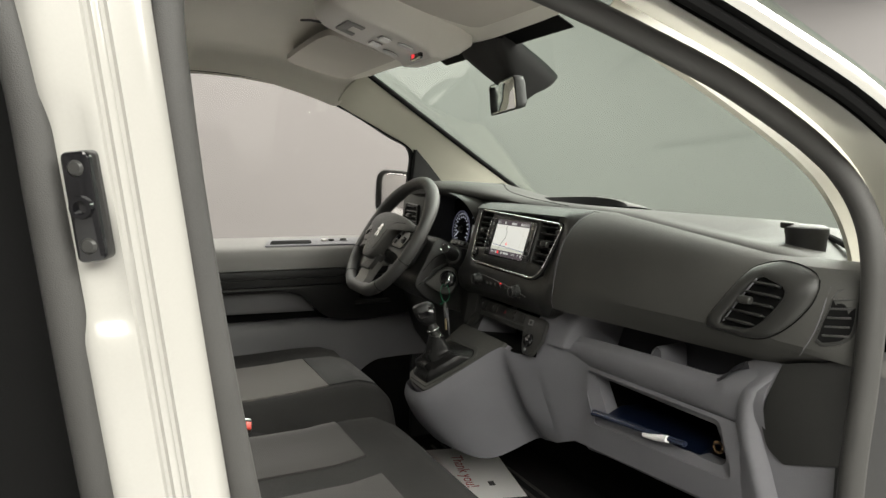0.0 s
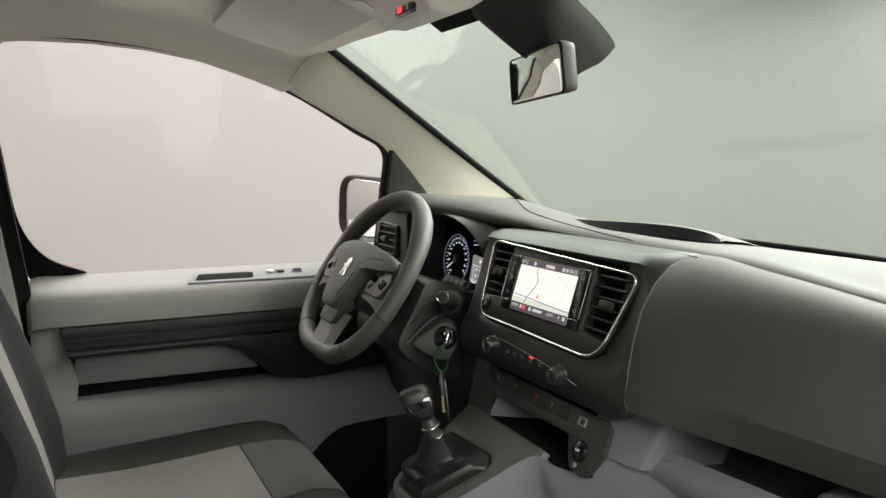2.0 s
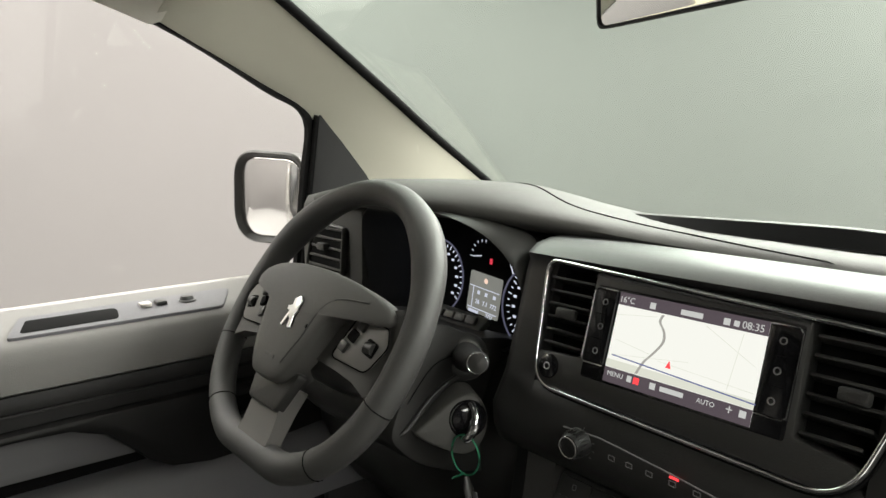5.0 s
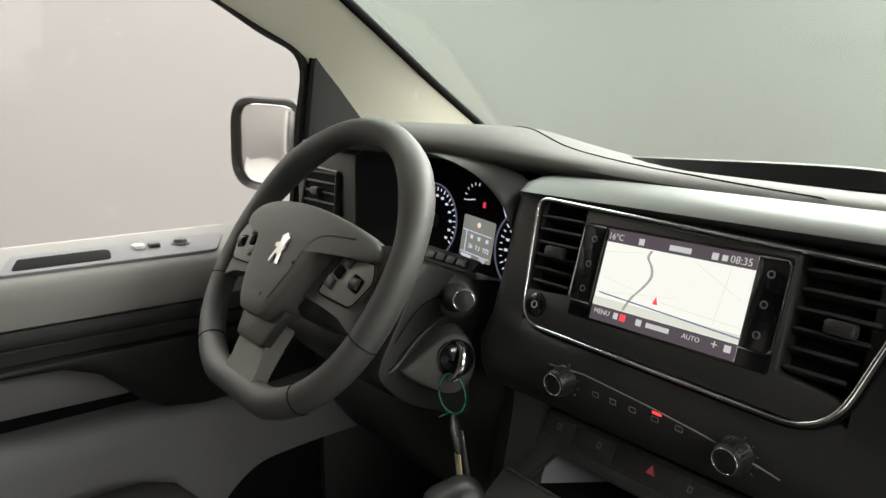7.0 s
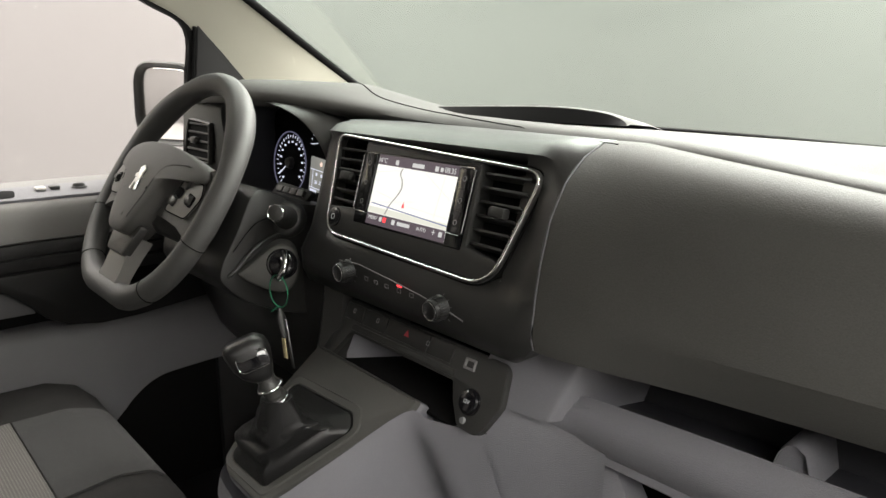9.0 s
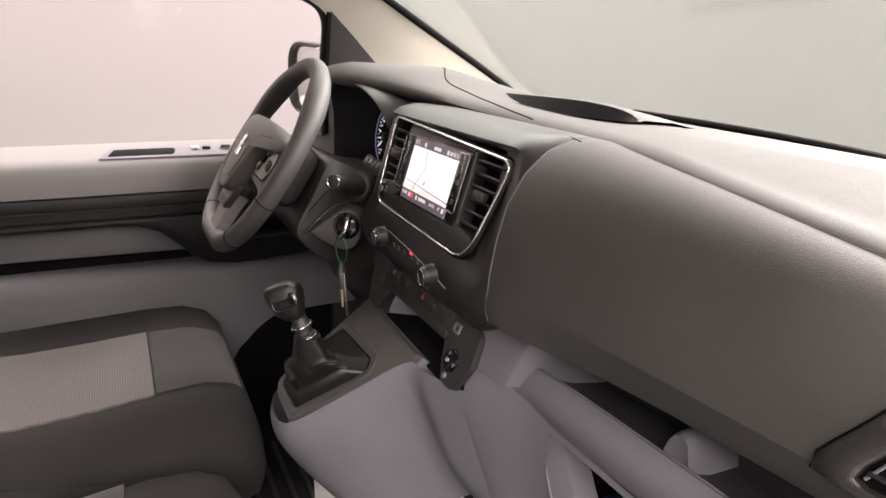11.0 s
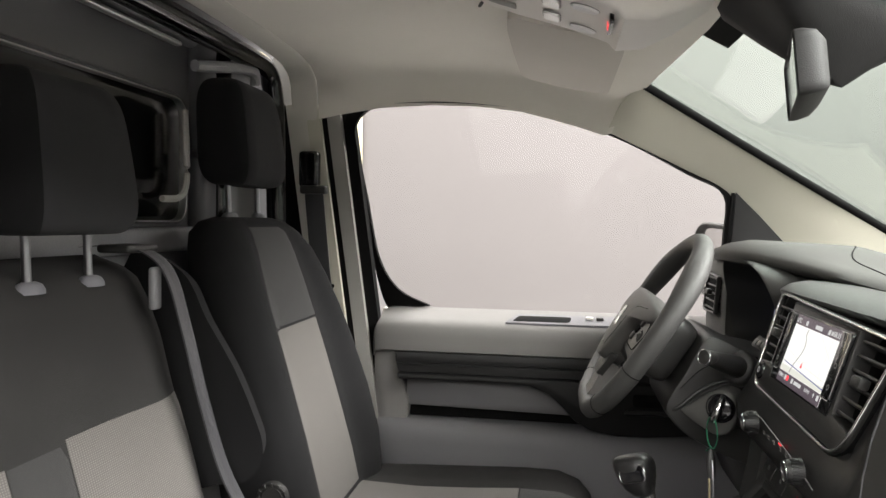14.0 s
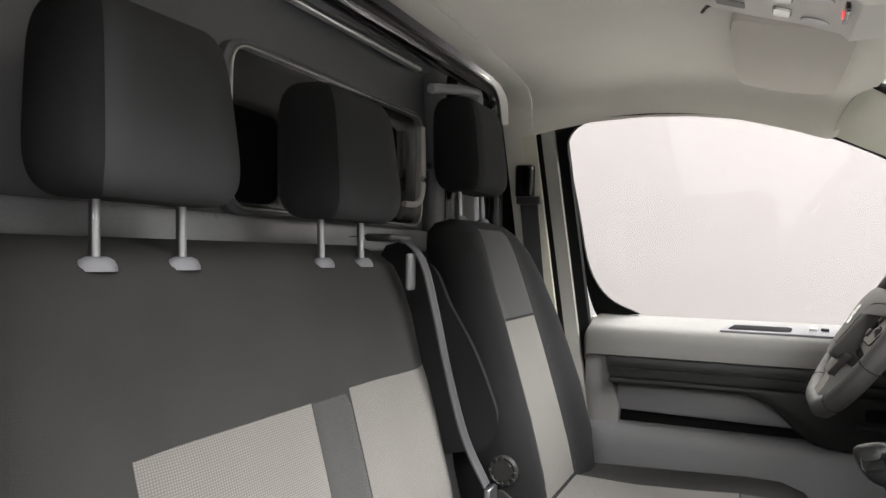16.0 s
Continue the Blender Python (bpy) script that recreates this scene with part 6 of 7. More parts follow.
skin = [curve([c[i] for c in fine], 4) for i in range(len(fine[0]))]
part("console_body", loft(skin, False), GREY, console, "smooth grey console side", sharp=60)
CT = facing(-0.05, 0.80, 1.03, 52)
TOPO = rpoly([(-0.102, -0.092, 0.046), (0.024, -0.095, 0.020), (0.129, 0.094, 0.006), (0.129, 0.110, 0.004), (-0.095, 0.114, 0.004)], 6)
mid = sum(TOPO, Vector((0, 0))) / len(TOPO)
part("console_nose", slab([mid + (p - mid) * 1.035 for p in TOPO], 0.032, CT, z=-0.036, b=0.009), GREY, console, "grey rounded edge under the top", sharp=60)
part("console_top", slab(TOPO, 0.016, CT, z=-0.012, b=0.005), DASH, console, "dark console top")
FRO = rpoly([(-0.094, -0.086, 0.024), (0.020, -0.086, 0.012), (0.086, 0.040, 0.018), (0.062, 0.068, 0.020), (-0.086, 0.062, 0.020)], 8)
FRI = rpoly([(-0.084, -0.076, 0.020), (0.012, -0.076, 0.010), (0.074, 0.040, 0.016), (0.054, 0.056, 0.016), (-0.077, 0.051, 0.016)], 8)
part("boot_frame", rim(FRO, FRI, 0.0055, CT, z=0.0005, b=0.0015), DASH, console, "raised frame round the boot")
part("boot_well", slab(FRI, 0.002, CT, z=0.0028, b=0), DEEP, console)
gear = thing("gear_lever", "black gear lever with a leather boot and chrome rings", "gear lever", (-0.06, 0.79, 1.0))
neck = Vector((-0.030, 0.757, 1.100))
base = [p * 0.99 + Vector((-0.001, -0.001)) for p in FRI]
rings = []
for k in range(33):
    t = k / 32
    ring = []
    for i, p in enumerate(base):
        w = CT @ Vector((p.x, p.y, 0.004))
        a = 2 * math.pi * i / len(base)
        tip = neck + 0.0185 * Vector((math.cos(a + 3.9), math.sin(a + 3.9), 0)) + Vector((0, 0, 0.004))
        back = max(0.0, p.y) / 0.056
        flat = t**0.42
        inward = 0.16 * step(0.0, 0.12, t) + 0.40 * step(0.24, 0.48, t) + 0.44 * max(0.0, (t - 0.36) / 0.64) ** 0.9
        inward += (flat - inward) * back
        rise = (1 - back) * t**0.92 + back * t**3.2
        q = Vector((w.x + (tip.x - w.x) * inward, w.y + (tip.y - w.y) * inward, w.z + (tip.z - w.z) * rise))
        out = w - neck
        out.z = 0
        low = 1 - step(0.35, 0.8, t)
        fold = 0.0065 * math.sin(math.pi * min(1, t * 1.05)) * (low * math.sin(26 * t + 1.9 * math.sin(a * 2 + 0.6)) + 0.55 * math.sin(4 * a + 3 * t) + 0.35 * math.sin(7 * a - 6 * t))
        ring.append(q + fold * out.normalized())
    rings.append(ring)
part("boot", loft(rings), BOOT, gear, "creased black leather boot", sharp=60)
GA = (Vector((-0.038, 0.737, 1.158)) - neck).normalized().to_track_quat("Z", "Y").to_matrix().to_4x4()
GN = Matrix.Translation(neck) @ GA
part("collar", turned([(0.017, -0.004), (0.0150, 0.001), (0.0140, 0.006), (0.0115, 0.008), (0.0115, 0.016), (0.0135, 0.018), (0.0130, 0.024), (0.0105, 0.028), (0.0115, 0.040)], 24, GN), PAD, gear)
for h, r in ((0.002, 0.0150), (0.020, 0.0145)):
    part("chrome_ring", tube([GN @ Vector((r * math.cos(2 * math.pi * k / 28), r * math.sin(2 * math.pi * k / 28), h)) for k in range(28)], 0.0019, 8, closed=True, up=tuple(GN.to_3x3() @ Vector((0, 0, 1)))), CHROME, gear, "chrome ring", sharp=80)
# the knob: a rounded block, broad at its top, that leans towards the driver
kx = Vector((0.50, 0.86, 0.0)).normalized()
kz = (GN.to_3x3() @ Vector((0, 0, 1)) + Vector((-0.18, 0.10, 0))).normalized()
kx = (kx - kz * kx.dot(kz)).normalized()
ky = kz.cross(kx)
KM = Matrix.Translation(GN @ Vector((0.0, 0.0, 0.067)) - 0.005 * kx) @ Matrix((kx, ky, kz)).transposed().to_4x4()
knob = []
for h, w, d, off in ((-0.0300, 0.018, 0.018, 0.005), (-0.0275, 0.028, 0.026, 0.004), (-0.020, 0.042, 0.037, 0.001), (-0.010, 0.052, 0.045, 0.0), (0.000, 0.057, 0.049, 0.0), (0.008, 0.058, 0.049, -0.001), (0.013, 0.055, 0.046, -0.002), (0.0165, 0.048, 0.040, -0.003), (0.0190, 0.038, 0.031, -0.003), (0.0200, 0.020, 0.016, -0.003)):
    knob.append([KM @ Vector((p.x + off, p.y, h * 1.12)) for p in rrect(w * 0.88, d * 0.94, 0.40 * min(w * 0.88, d * 0.94), 7)])
part("knob", loft(knob), BOOT, gear, "black rounded knob", sharp=75)
KF = KM @ Matrix.Translation((0.004, -0.0222, -0.004)) @ Matrix.Rotation(radians(84), 4, "X")
part("knob_ring", rim(rrect(0.0375, 0.0225, 0.009), rrect(0.0345, 0.0195, 0.0075), 0.003, KF, z=-0.0015, b=0.001), CHROME, gear, "chrome rim on the knob")
part("knob_face", slab(rrect(0.035, 0.019, 0.007), 0.004, KF, z=-0.0030, b=0.001), GLOSS, gear)

# ---- steering column and wheel ----
column = thing("steering_column", "black steering column shroud with stalks", "steering column", (-0.385, 0.95, 1.2))
SHROUD = curve([(0, 0.800, 1.197), (0, 0.830, 1.253), (0, 0.858, 1.306), (0, 0.880, 1.310), (0, 0.93, 1.286), (0, 1.02, 1.250), (0, 1.02, 1.10), (0, 0.93, 1.105), (0, 0.85, 1.138), (0, 0.812, 1.168)], 5, True)
mid = Vector((0, 0.90, 1.22))
part("shroud", loft([[(x, mid.y + (p.y - mid.y) * g, mid.z + (p.z - mid.z) * g) for p in SHROUD] for x, g in ((-0.500, 0.80), (-0.495, 0.93), (-0.480, 0.99), (-0.46, 1.0), (-0.300, 1.0), (-0.274, 0.995), (-0.266, 0.975), (-0.264, 0.93))]), DARKSHADE, column, "dark tapered column shroud", sharp=40)
part("shroud_edge", tube(curve([(-0.268, 0.810, 1.188), (-0.262, 0.822, 1.196), (-0.261, 0.850, 1.222), (-0.261, 0.880, 1.238), (-0.262, 0.915, 1.245)], 6), 0.0034, 8), DARKSHADE, column, "raised edge over the lock")
part("shroud_seam", tube(curve([(-0.2635, 0.822, 1.225), (-0.2635, 0.86, 1.262), (-0.2635, 0.90, 1.270)], 5), 0.0008, 6), DEEP, column)
part("stalk", tube([(-0.27, 0.915, 1.262), (-0.225, 0.885, 1.276), (-0.19, 0.858, 1.288), (-0.172, 0.846, 1.293)], [0.019, 0.016, 0.0122, 0.0112], 16), DARKSHADE, column, "black wiper stalk")
part("stalk_gaiter", turned([(0.030, -0.012), (0.029, 0.0), (0.024, 0.006), (0.020, 0.008)], 24, Matrix.Translation((-0.262, 0.909, 1.264)) @ Vector((0.78, -0.58, 0.22)).to_track_quat("Z", "Y").to_matrix().to_4x4()), PAD, column)
SK = Matrix.Translation((-0.163, 0.840, 1.296)) @ Vector((0.62, -0.75, 0.15)).to_track_quat("Z", "Y").to_matrix().to_4x4()
part("stalk_end", turned([(0.008, -0.020), (0.0108, -0.012), (0.0112, -0.006), (0.0112, 0.0), (0.0102, 0.003), (0.005, 0.0045), (0.0, 0.005)], 24, SK), PAD, column)
part("stalk_ring", rim(disc(0.0114, 28), disc(0.0104, 28), 0.002, SK, z=0.0014, b=0.0004), CHROME, column, "chrome ring on the stalk's end")
part("stalk", tube([(-0.44, 0.845, 1.285), (-0.52, 0.835, 1.29), (-0.575, 0.828, 1.295)], [0.010, 0.011, 0.014], 12), PAD, column, "black indicator stalk")
IG = facing(-0.226, 0.868, 1.200, 4, 63)
IGB = facing(-0.222, 0.877, 1.207, 6, 60)
LOCK = curve([(-0.052, -0.006, 0), (-0.044, -0.014, 0), (-0.020, -0.027, 0), (0.004, -0.036, 0), (0.022, -0.030, 0), (0.033, -0.010, 0), (0.034, 0.012, 0), (0.024, 0.030, 0), (0.006, 0.035, 0), (-0.014, 0.025, 0), (-0.036, 0.008, 0), (-0.048, -0.001, 0)], 5, True)
boss = part("lock_cover", loft([[IG @ Vector((p.x * g, p.y * g, d)) for p in LOCK] for g, d in ((1.05, -0.06), (1.03, -0.012), (1.0, -0.002), (0.97, 0.001), (0.90, 0.0025), (0.60, 0.0035), (0.05, 0.004))]), DASH, column, "grey rounded lock cover", sharp=50)
part("ignition", turned([(0.0, 0.011), (0.012, 0.0105), (0.0175, 0.008), (0.0195, 0.004), (0.0212, 0.0055), (0.0225, 0.0045), (0.0228, 0.0)], 30, IGB), GLOSS, column, "black ignition lock")
key = thing("ignition_key", "chrome key in the ignition with a green tie and a tag", "key", (-0.21, 0.86, 1.10))
part("bow", tube(curve([tuple(IGB @ Vector(v)) for v in ((0.004, 0.017, 0.008), (0.006, 0.012, 0.022), (0.003, -0.004, 0.028), (-0.003, -0.016, 0.022), (-0.006, -0.020, 0.010))], 5), 0.0052, 10), CHROME, key, "bright chrome key")
ring0 = IGB @ Vector((-0.004, -0.016, 0.022))
part("tie", tube([ring0 + Vector((0.019 * math.sin(2 * math.pi * k / 24) - 0.004, 0.004 * math.sin(2 * math.pi * k / 24), -0.022 + 0.024 * math.cos(2 * math.pi * k / 24))) for k in range(24)], 0.0011, 6, closed=True), GREEN, key, "green cable tie")
part("tie_end", tube([ring0 + Vector((-0.006, 0.0, -0.045)), ring0 + Vector((-0.022, -0.004, -0.056))], 0.0014, 6), GREEN, key)
f0 = ring0 + Vector((0.0, -0.002, -0.046))
part("fob", tube([f0, f0 + Vector((0.004, 0, -0.014)), f0 + Vector((0.010, 0, -0.03)), f0 + Vector((0.013, 0, -0.042))], [0.003, 0.007, 0.007, 0.005], 10, flat=0.6), PAD, key, "black key fob")
part("tag", box(0.010, 0.0015, 0.030, b=0.0005, m=Matrix.Translation(f0 + Vector((0.016, -0.004, -0.056))) @ Matrix.Rotation(radians(-10), 4, "Y")), TAN, key, "tan paper tag")
part("blade", box(0.007, 0.0018, 0.072, b=0.0005, m=Matrix.Translation(f0 + Vector((0.023, 0.0, -0.048))) @ Matrix.Rotation(radians(-14), 4, "Y")), STEEL, key, "steel blade")

wheel = thing("steering_wheel", "black steering wheel with a flattened bottom and grey spokes", "steering wheel", (-0.385, 0.77, 1.322))
WM = facing(-0.373, 0.770, 1.310, 33)
path, rad = [], []
for k in range(72):
    a = 2 * math.pi * k / 72
    c, s = math.cos(a), math.sin(a)
    x, y = 0.181 * c, 0.178 * s
    if s < 0:
        y = -0.162 * min(1.0, abs(s) ** 0.86 * 1.04)
        x = 0.181 * (abs(c) ** 0.86) * (1 if c >= 0 else -1)
    path.append(WM @ Vector((x, y, 0)))
    rad.append(0.0170 + 0.0030 * (step(0.25, 0.6, abs(s)) * (1 - step(0.7, 0.95, abs(s))) if s > 0 else 0) + 0.001 * step(0.8, 1.0, -s))
part("wheel_rim", tube(path, rad, 14, closed=True, up=tuple(WM.to_3x3() @ Vector((0, 0, 1)))), LEATHER, wheel, "black leather rim", sharp=70)
for a in (38, 142, 197, 343, 232, 308):
    c, s = math.cos(radians(a)), math.sin(radians(a))
    x, y = (0.181 * c, 0.178 * s) if s >= 0 else (0.181 * abs(c) ** 0.86 * (1 if c > 0 else -1), -0.162 * min(1.0, abs(s) ** 0.86 * 1.04))
    centre = WM @ Vector((x, y, 0))
    along = (WM.to_3x3() @ Vector((-s, c, 0))).to_track_quat("Z", "Y").to_matrix().to_4x4()
    part("seam", turned([(0.0172, -0.0007), (0.0180, 0.0), (0.0172, 0.0007)], 16, Matrix.Translation(centre) @ along), DEEP, wheel)
# hub: a smooth shield with two wings, thick at its edge
PADL = curve([(-0.014, -0.096, 0), (0.014, -0.096, 0), (0.030, -0.090, 0), (0.046, -0.066, 0), (0.060, -0.030, 0), (0.072, 0.006, 0), (0.088, 0.020, 0), (0.126, 0.022, 0), (0.146, 0.028, 0), (0.148, 0.044, 0), (0.128, 0.060, 0), (0.090, 0.071, 0), (0.040, 0.078, 0), (0.0, 0.080, 0), (-0.040, 0.078, 0), (-0.090, 0.071, 0), (-0.128, 0.060, 0), (-0.148, 0.044, 0), (-0.146, 0.028, 0), (-0.126, 0.022, 0), (-0.088, 0.020, 0), (-0.072, 0.006, 0), (-0.060, -0.030, 0), (-0.046, -0.066, 0), (-0.030, -0.090, 0)], 4, True)


def pad_h(p):
    """How high the hub stands over the wheel's plane."""
    return 0.036 * (1 - 0.55 * min(1.0, abs(p.x) / 0.15) ** 2.2) - 0.10 * max(0.0, p.y - 0.03) - 0.03 * max(0.0, -p.y - 0.04)


PADL = [Vector((p.x * 1.03, p.y * (0.74 if p.y > 0 else 0.87), 0)) for p in PADL]
part("airbag_pad", loft([[WM @ Vector((p.x * g, p.y * g - 0.004 * (1 - g), (pad_h(p * g) + d) if d > -0.05 else -0.004)) for p in PADL] for g, d in ((0.985, -0.06), (1.0, -0.018), (1.0, -0.004), (0.985, 0.0005), (0.95, 0.0025), (0.80, 0.004), (0.55, 0.005), (0.28, 0.0055), (0.05, 0.0056))]), HUB, wheel, "dark grey airbag pad", sharp=45)
part("pad_crease", tube([WM @ Vector((x, y, pad_h(Vector((x, y))) + 0.0042)) for x, y in [(p.x, p.y) for p in curve([(0.030, -0.060, 0), (0.045, -0.026, 0), (0.054, 0.008, 0), (0.075, 0.028, 0), (0.120, 0.036, 0)], 5)]], 0.0010, 6), LEATHER, wheel)
for sx in (-1, 1):
    spoke = part("spoke", loft([[WM @ Vector((sx * x, y, z)) for x, y, z in ring] for ring in (
        [(0.055, 0.040, 0.014), (0.055, -0.040, 0.014), (0.055, -0.040, -0.01), (0.055, 0.040, -0.01)],
        [(0.095, 0.038, 0.014), (0.095, -0.042, 0.014), (0.095, -0.042, -0.008), (0.095, 0.038, -0.008)],
        [(0.130, 0.036, 0.012), (0.130, -0.046, 0.012), (0.130, -0.046, -0.006), (0.130, 0.036, -0.006)],
        [(0.158, 0.044, 0.009), (0.158, -0.056, 0.009), (0.158, -0.056, -0.006), (0.158, 0.044, -0.006)],
        [(0.178, 0.062, 0.002), (0.178, -0.080, 0.002), (0.178, -0.080, -0.006), (0.178, 0.062, -0.006)])]), HUB, wheel, "dark grey spoke", sharp=60)
    KP = WM @ Matrix.Translation((sx * 0.124, -0.006, 0.0135)) @ Matrix.Rotation(radians(sx * 3), 4, "Y")
    line = [(-0.040, -0.024, 0.006), (0.024, -0.026, 0.014), (0.040, 0.006, 0.012), (0.030, 0.024, 0.008), (-0.024, 0.026, 0.006)]
    if sx < 0:
        line = [(-x, y, r) for x, y, r in line[::-1]]
    kp = part("key_panel", slab(rpoly(line, 5), 0.003, KP, b=0.001), SPOKE, wheel, "grey key panel")
    part("panel_line", tube([KP @ Vector((p.x, p.y, 0.0026)) for p in inset(rpoly(line, 5), -0.0006)], 0.0008, 6, closed=True), DEEP, kp)
    for k in range(3):
        part("long_key", box(0.013, 0.013, 0.006, (sx * (-0.018 + 0.004 * (k - 1)), 0.0155 * (k - 1), 0.004), b=0.002, m=KP @ Matrix.Rotation(radians(sx * -16), 4, "Z")), DEEP if k == 1 else PAD, kp)
    part("roller_well", slab(rrect(0.021, 0.017, 0.004), 0.0006, KP @ Matrix.Translation((sx * 0.016, -0.001, 0.0030)) @ Matrix.Rotation(radians(sx * -12), 4, "Z"), b=0), DEEP, kp)
    part("roller", tube([KP @ Vector((sx * 0.016 - 0.006, -0.001, 0.003)), KP @ Vector((sx * 0.016 + 0.006, -0.001, 0.003))], 0.0062, 12), PAD, kp)
part("lower_spoke", loft([[WM @ Vector(v) for v in ring] for ring in (
    [(-0.030, -0.080, 0.018), (0.034, -0.080, 0.018), (0.034, -0.080, -0.012), (-0.030, -0.080, -0.012)],
    [(-0.030, -0.105, 0.016), (0.036, -0.105, 0.016), (0.036, -0.105, -0.008), (-0.030, -0.105, -0.008)],
    [(-0.031, -0.135, 0.013), (0.038, -0.135, 0.013), (0.038, -0.135, -0.006), (-0.031, -0.135, -0.006)],
    [(-0.033, -0.158, 0.014), (0.040, -0.158, 0.014), (0.040, -0.158, -0.006), (-0.033, -0.158, -0.006)])]), SPOKE, wheel, "grey lower spoke")
part("spoke_collar", slab(rpoly([(-0.032, -0.112, 0.010), (0.036, -0.112, 0.010), (0.052, -0.062, 0.006), (-0.048, -0.062, 0.006)]), 0.012, WM, z=0.010, b=0.004), PAD, wheel)
EM = WM @ Matrix.Translation((0.010, -0.002, 0.0418))
emblem = [(-0.010, -0.016), (-0.006, -0.017), (-0.003, -0.006), (0.002, -0.008), (0.004, -0.017), (0.009, -0.016), (0.006, -0.004), (0.011, 0.002), (0.007, 0.004), (0.010, 0.012), (0.003, 0.017), (-0.005, 0.013), (-0.004, 0.006), (-0.011, 0.004), (-0.010, 0.000), (-0.005, 0.0)]
part("emblem", slab([Vector(p) * 1.15 for p in emblem], 0.002, EM, b=0.0004), EMBLEM, wheel, "small chrome emblem")
part("pad_dot", turned([(0.0, 0.0012), (0.0025, 0.001), (0.003, 0.0)], 10, WM @ Matrix.Translation((0.046, -0.012, 0.0385))), DEEP, wheel)
part("pad_mark", box(0.020, 0.004, 0.0010, b=0, m=WM @ Matrix.Translation((0.004, -0.058, 0.0405))), PAD, wheel)
part("boss", loft([[WM @ Vector((p.x * g, p.y * g - 0.004, d)) for p in rrect(0.168, 0.118, 0.030, 6)] for g, d in ((0.80, -0.075), (0.90, -0.070), (0.98, -0.055), (1.0, -0.03), (0.96, 0.0), (0.85, 0.010))]), DARKSHADE, wheel, "dark housing behind the wheel's hub", sharp=50)

# ---- overhead ----
oh = thing("overhead_console", "pale grey overhead console with reading lamps and switches", "overhead console", (0.03, 0.62, 1.76))
rings = []
for y, hw, zb, zt in ((0.475, 0.07, 1.838, 1.855), (0.485, 0.115, 1.822, 1.86), (0.51, 0.132, 1.806, 1.865), (0.56, 0.136, 1.788, 1.86), (0.63, 0.134, 1.766, 1.85), (0.685, 0.13, 1.744, 1.84), (0.695, 0.128, 1.732, 1.84), (0.73, 0.122, 1.732, 1.83), (0.77, 0.105, 1.748, 1.815), (0.81, 0.07, 1.772, 1.80)):
    r = min(0.016, (zt - zb) * 0.45)
    rings.append([(-0.020 + 0.66 * p.x, y, p.y) for p in rpoly([(-hw, zb, r), (hw, zb, r), (hw * 1.05, zt, r), (-hw * 1.05, zt, r)], 4)])
part("housing", loft(rings), LAMPGREY, oh, sharp=45)


def under(x, y):
    """A plane on the console's slanting underside, facing down."""
    return Matrix.Translation((x, y, 1.788 - 0.325 * (y - 0.56) - 0.001)) @ Matrix.Rotation(radians(180 - 18), 4, "X")


for sx in (-1, 1):
    part("lamp_lens", slab([p * 1.0 for p in [Vector((0.011 * math.cos(a), 0.018 * math.sin(a))) for a in [2 * math.pi * k / 24 for k in range(24)]]], 0.004, under(-0.02 + sx * 0.046, 0.650), b=0.0015), PAPER, oh, "white lamp lens")
    part("lamp_switch", slab(rrect(0.030, 0.022, 0.005), 0.004, under(-0.02 + sx * 0.030, 0.608), b=0.001), EMBLEM, oh)
    part("switch_edge", rim(rrect(0.034, 0.026, 0.006), rrect(0.0305, 0.0225, 0.005), 0.0012, under(-0.02 + sx * 0.030, 0.608), b=0.0003), SOFTINK, oh)
    part("lens_edge", rim([Vector((0.0122 * math.cos(a), 0.0192 * math.sin(a))) for a in [2 * math.pi * k / 24 for k in range(24)]], [Vector((0.0110 * math.cos(a), 0.018 * math.sin(a))) for a in [2 * math.pi * k / 24 for k in range(24)]], 0.0014, under(-0.02 + sx * 0.046, 0.650), b=0.0003), SOFTINK, oh)
    part("mic_grille", slab(rrect(0.022, 0.030, 0.002), 0.002, under(-0.02 + sx * 0.035, 0.545), b=0.0005), SOFTINK, oh, "dark grey grille")
part("tray_slot", slab(rrect(0.09, 0.020, 0.004), 0.002, under(-0.02, 0.53), b=0.0005), SOFTINK, oh)
RD = Matrix.Translation((0.010, 0.684, 1.7435)) @ Matrix.Rotation(radians(90), 4, "X")
redpanel = part("belt_display", slab(rrect(0.058, 0.019, 0.004), 0.005, RD, b=0.001), GLOSS, oh, "small dark display with a red light")
part("red_light", box(0.013, 0.010, 0.0008, (-0.014, 0, 0.0052), b=0, m=RD), REDGLOW, redpanel)
part("white_sign", box(0.006, 0.008, 0.0006, (0.010, 0, 0.0052), b=0, m=RD), WHITEINK, redpanel)
part("red_mark", box(0.010, 0.002, 0.0006, b=0, m=Matrix.Translation((0.0, 0.676, 1.752)) @ Matrix.Rotation(radians(160), 4, "X")), REDGLOW, redpanel)

visor = thing("sun_visor", "beige vinyl sun visor folded up against the headliner", "sun visor", (-0.42, 0.65, 1.80))
VROWS = [(-0.165, 0.550, 0.705, 1.802, 1.768), (-0.180, 0.538, 0.716, 1.804, 1.766), (-0.25, 0.532, 0.720, 1.806, 1.766), (-0.40, 0.532, 0.720, 1.806, 1.766), (-0.595, 0.536, 0.718, 1.804, 1.764), (-0.618, 0.550, 0.706, 1.800, 1.766)]
rings = []
for x, y0, y1, z0, z1 in VROWS:
    n = 8
    low = [(x, y0 + (y1 - y0) * k / n, z0 + (z1 - z0) * k / n - 0.004 * math.sin(math.pi * k / n)) for k in range(n + 1)]
    rings.append(low + [(p[0], p[1], p[2] + 0.014 + 0.004 * math.sin(math.pi * k / n)) for k, p in reversed(list(enumerate(low)))])
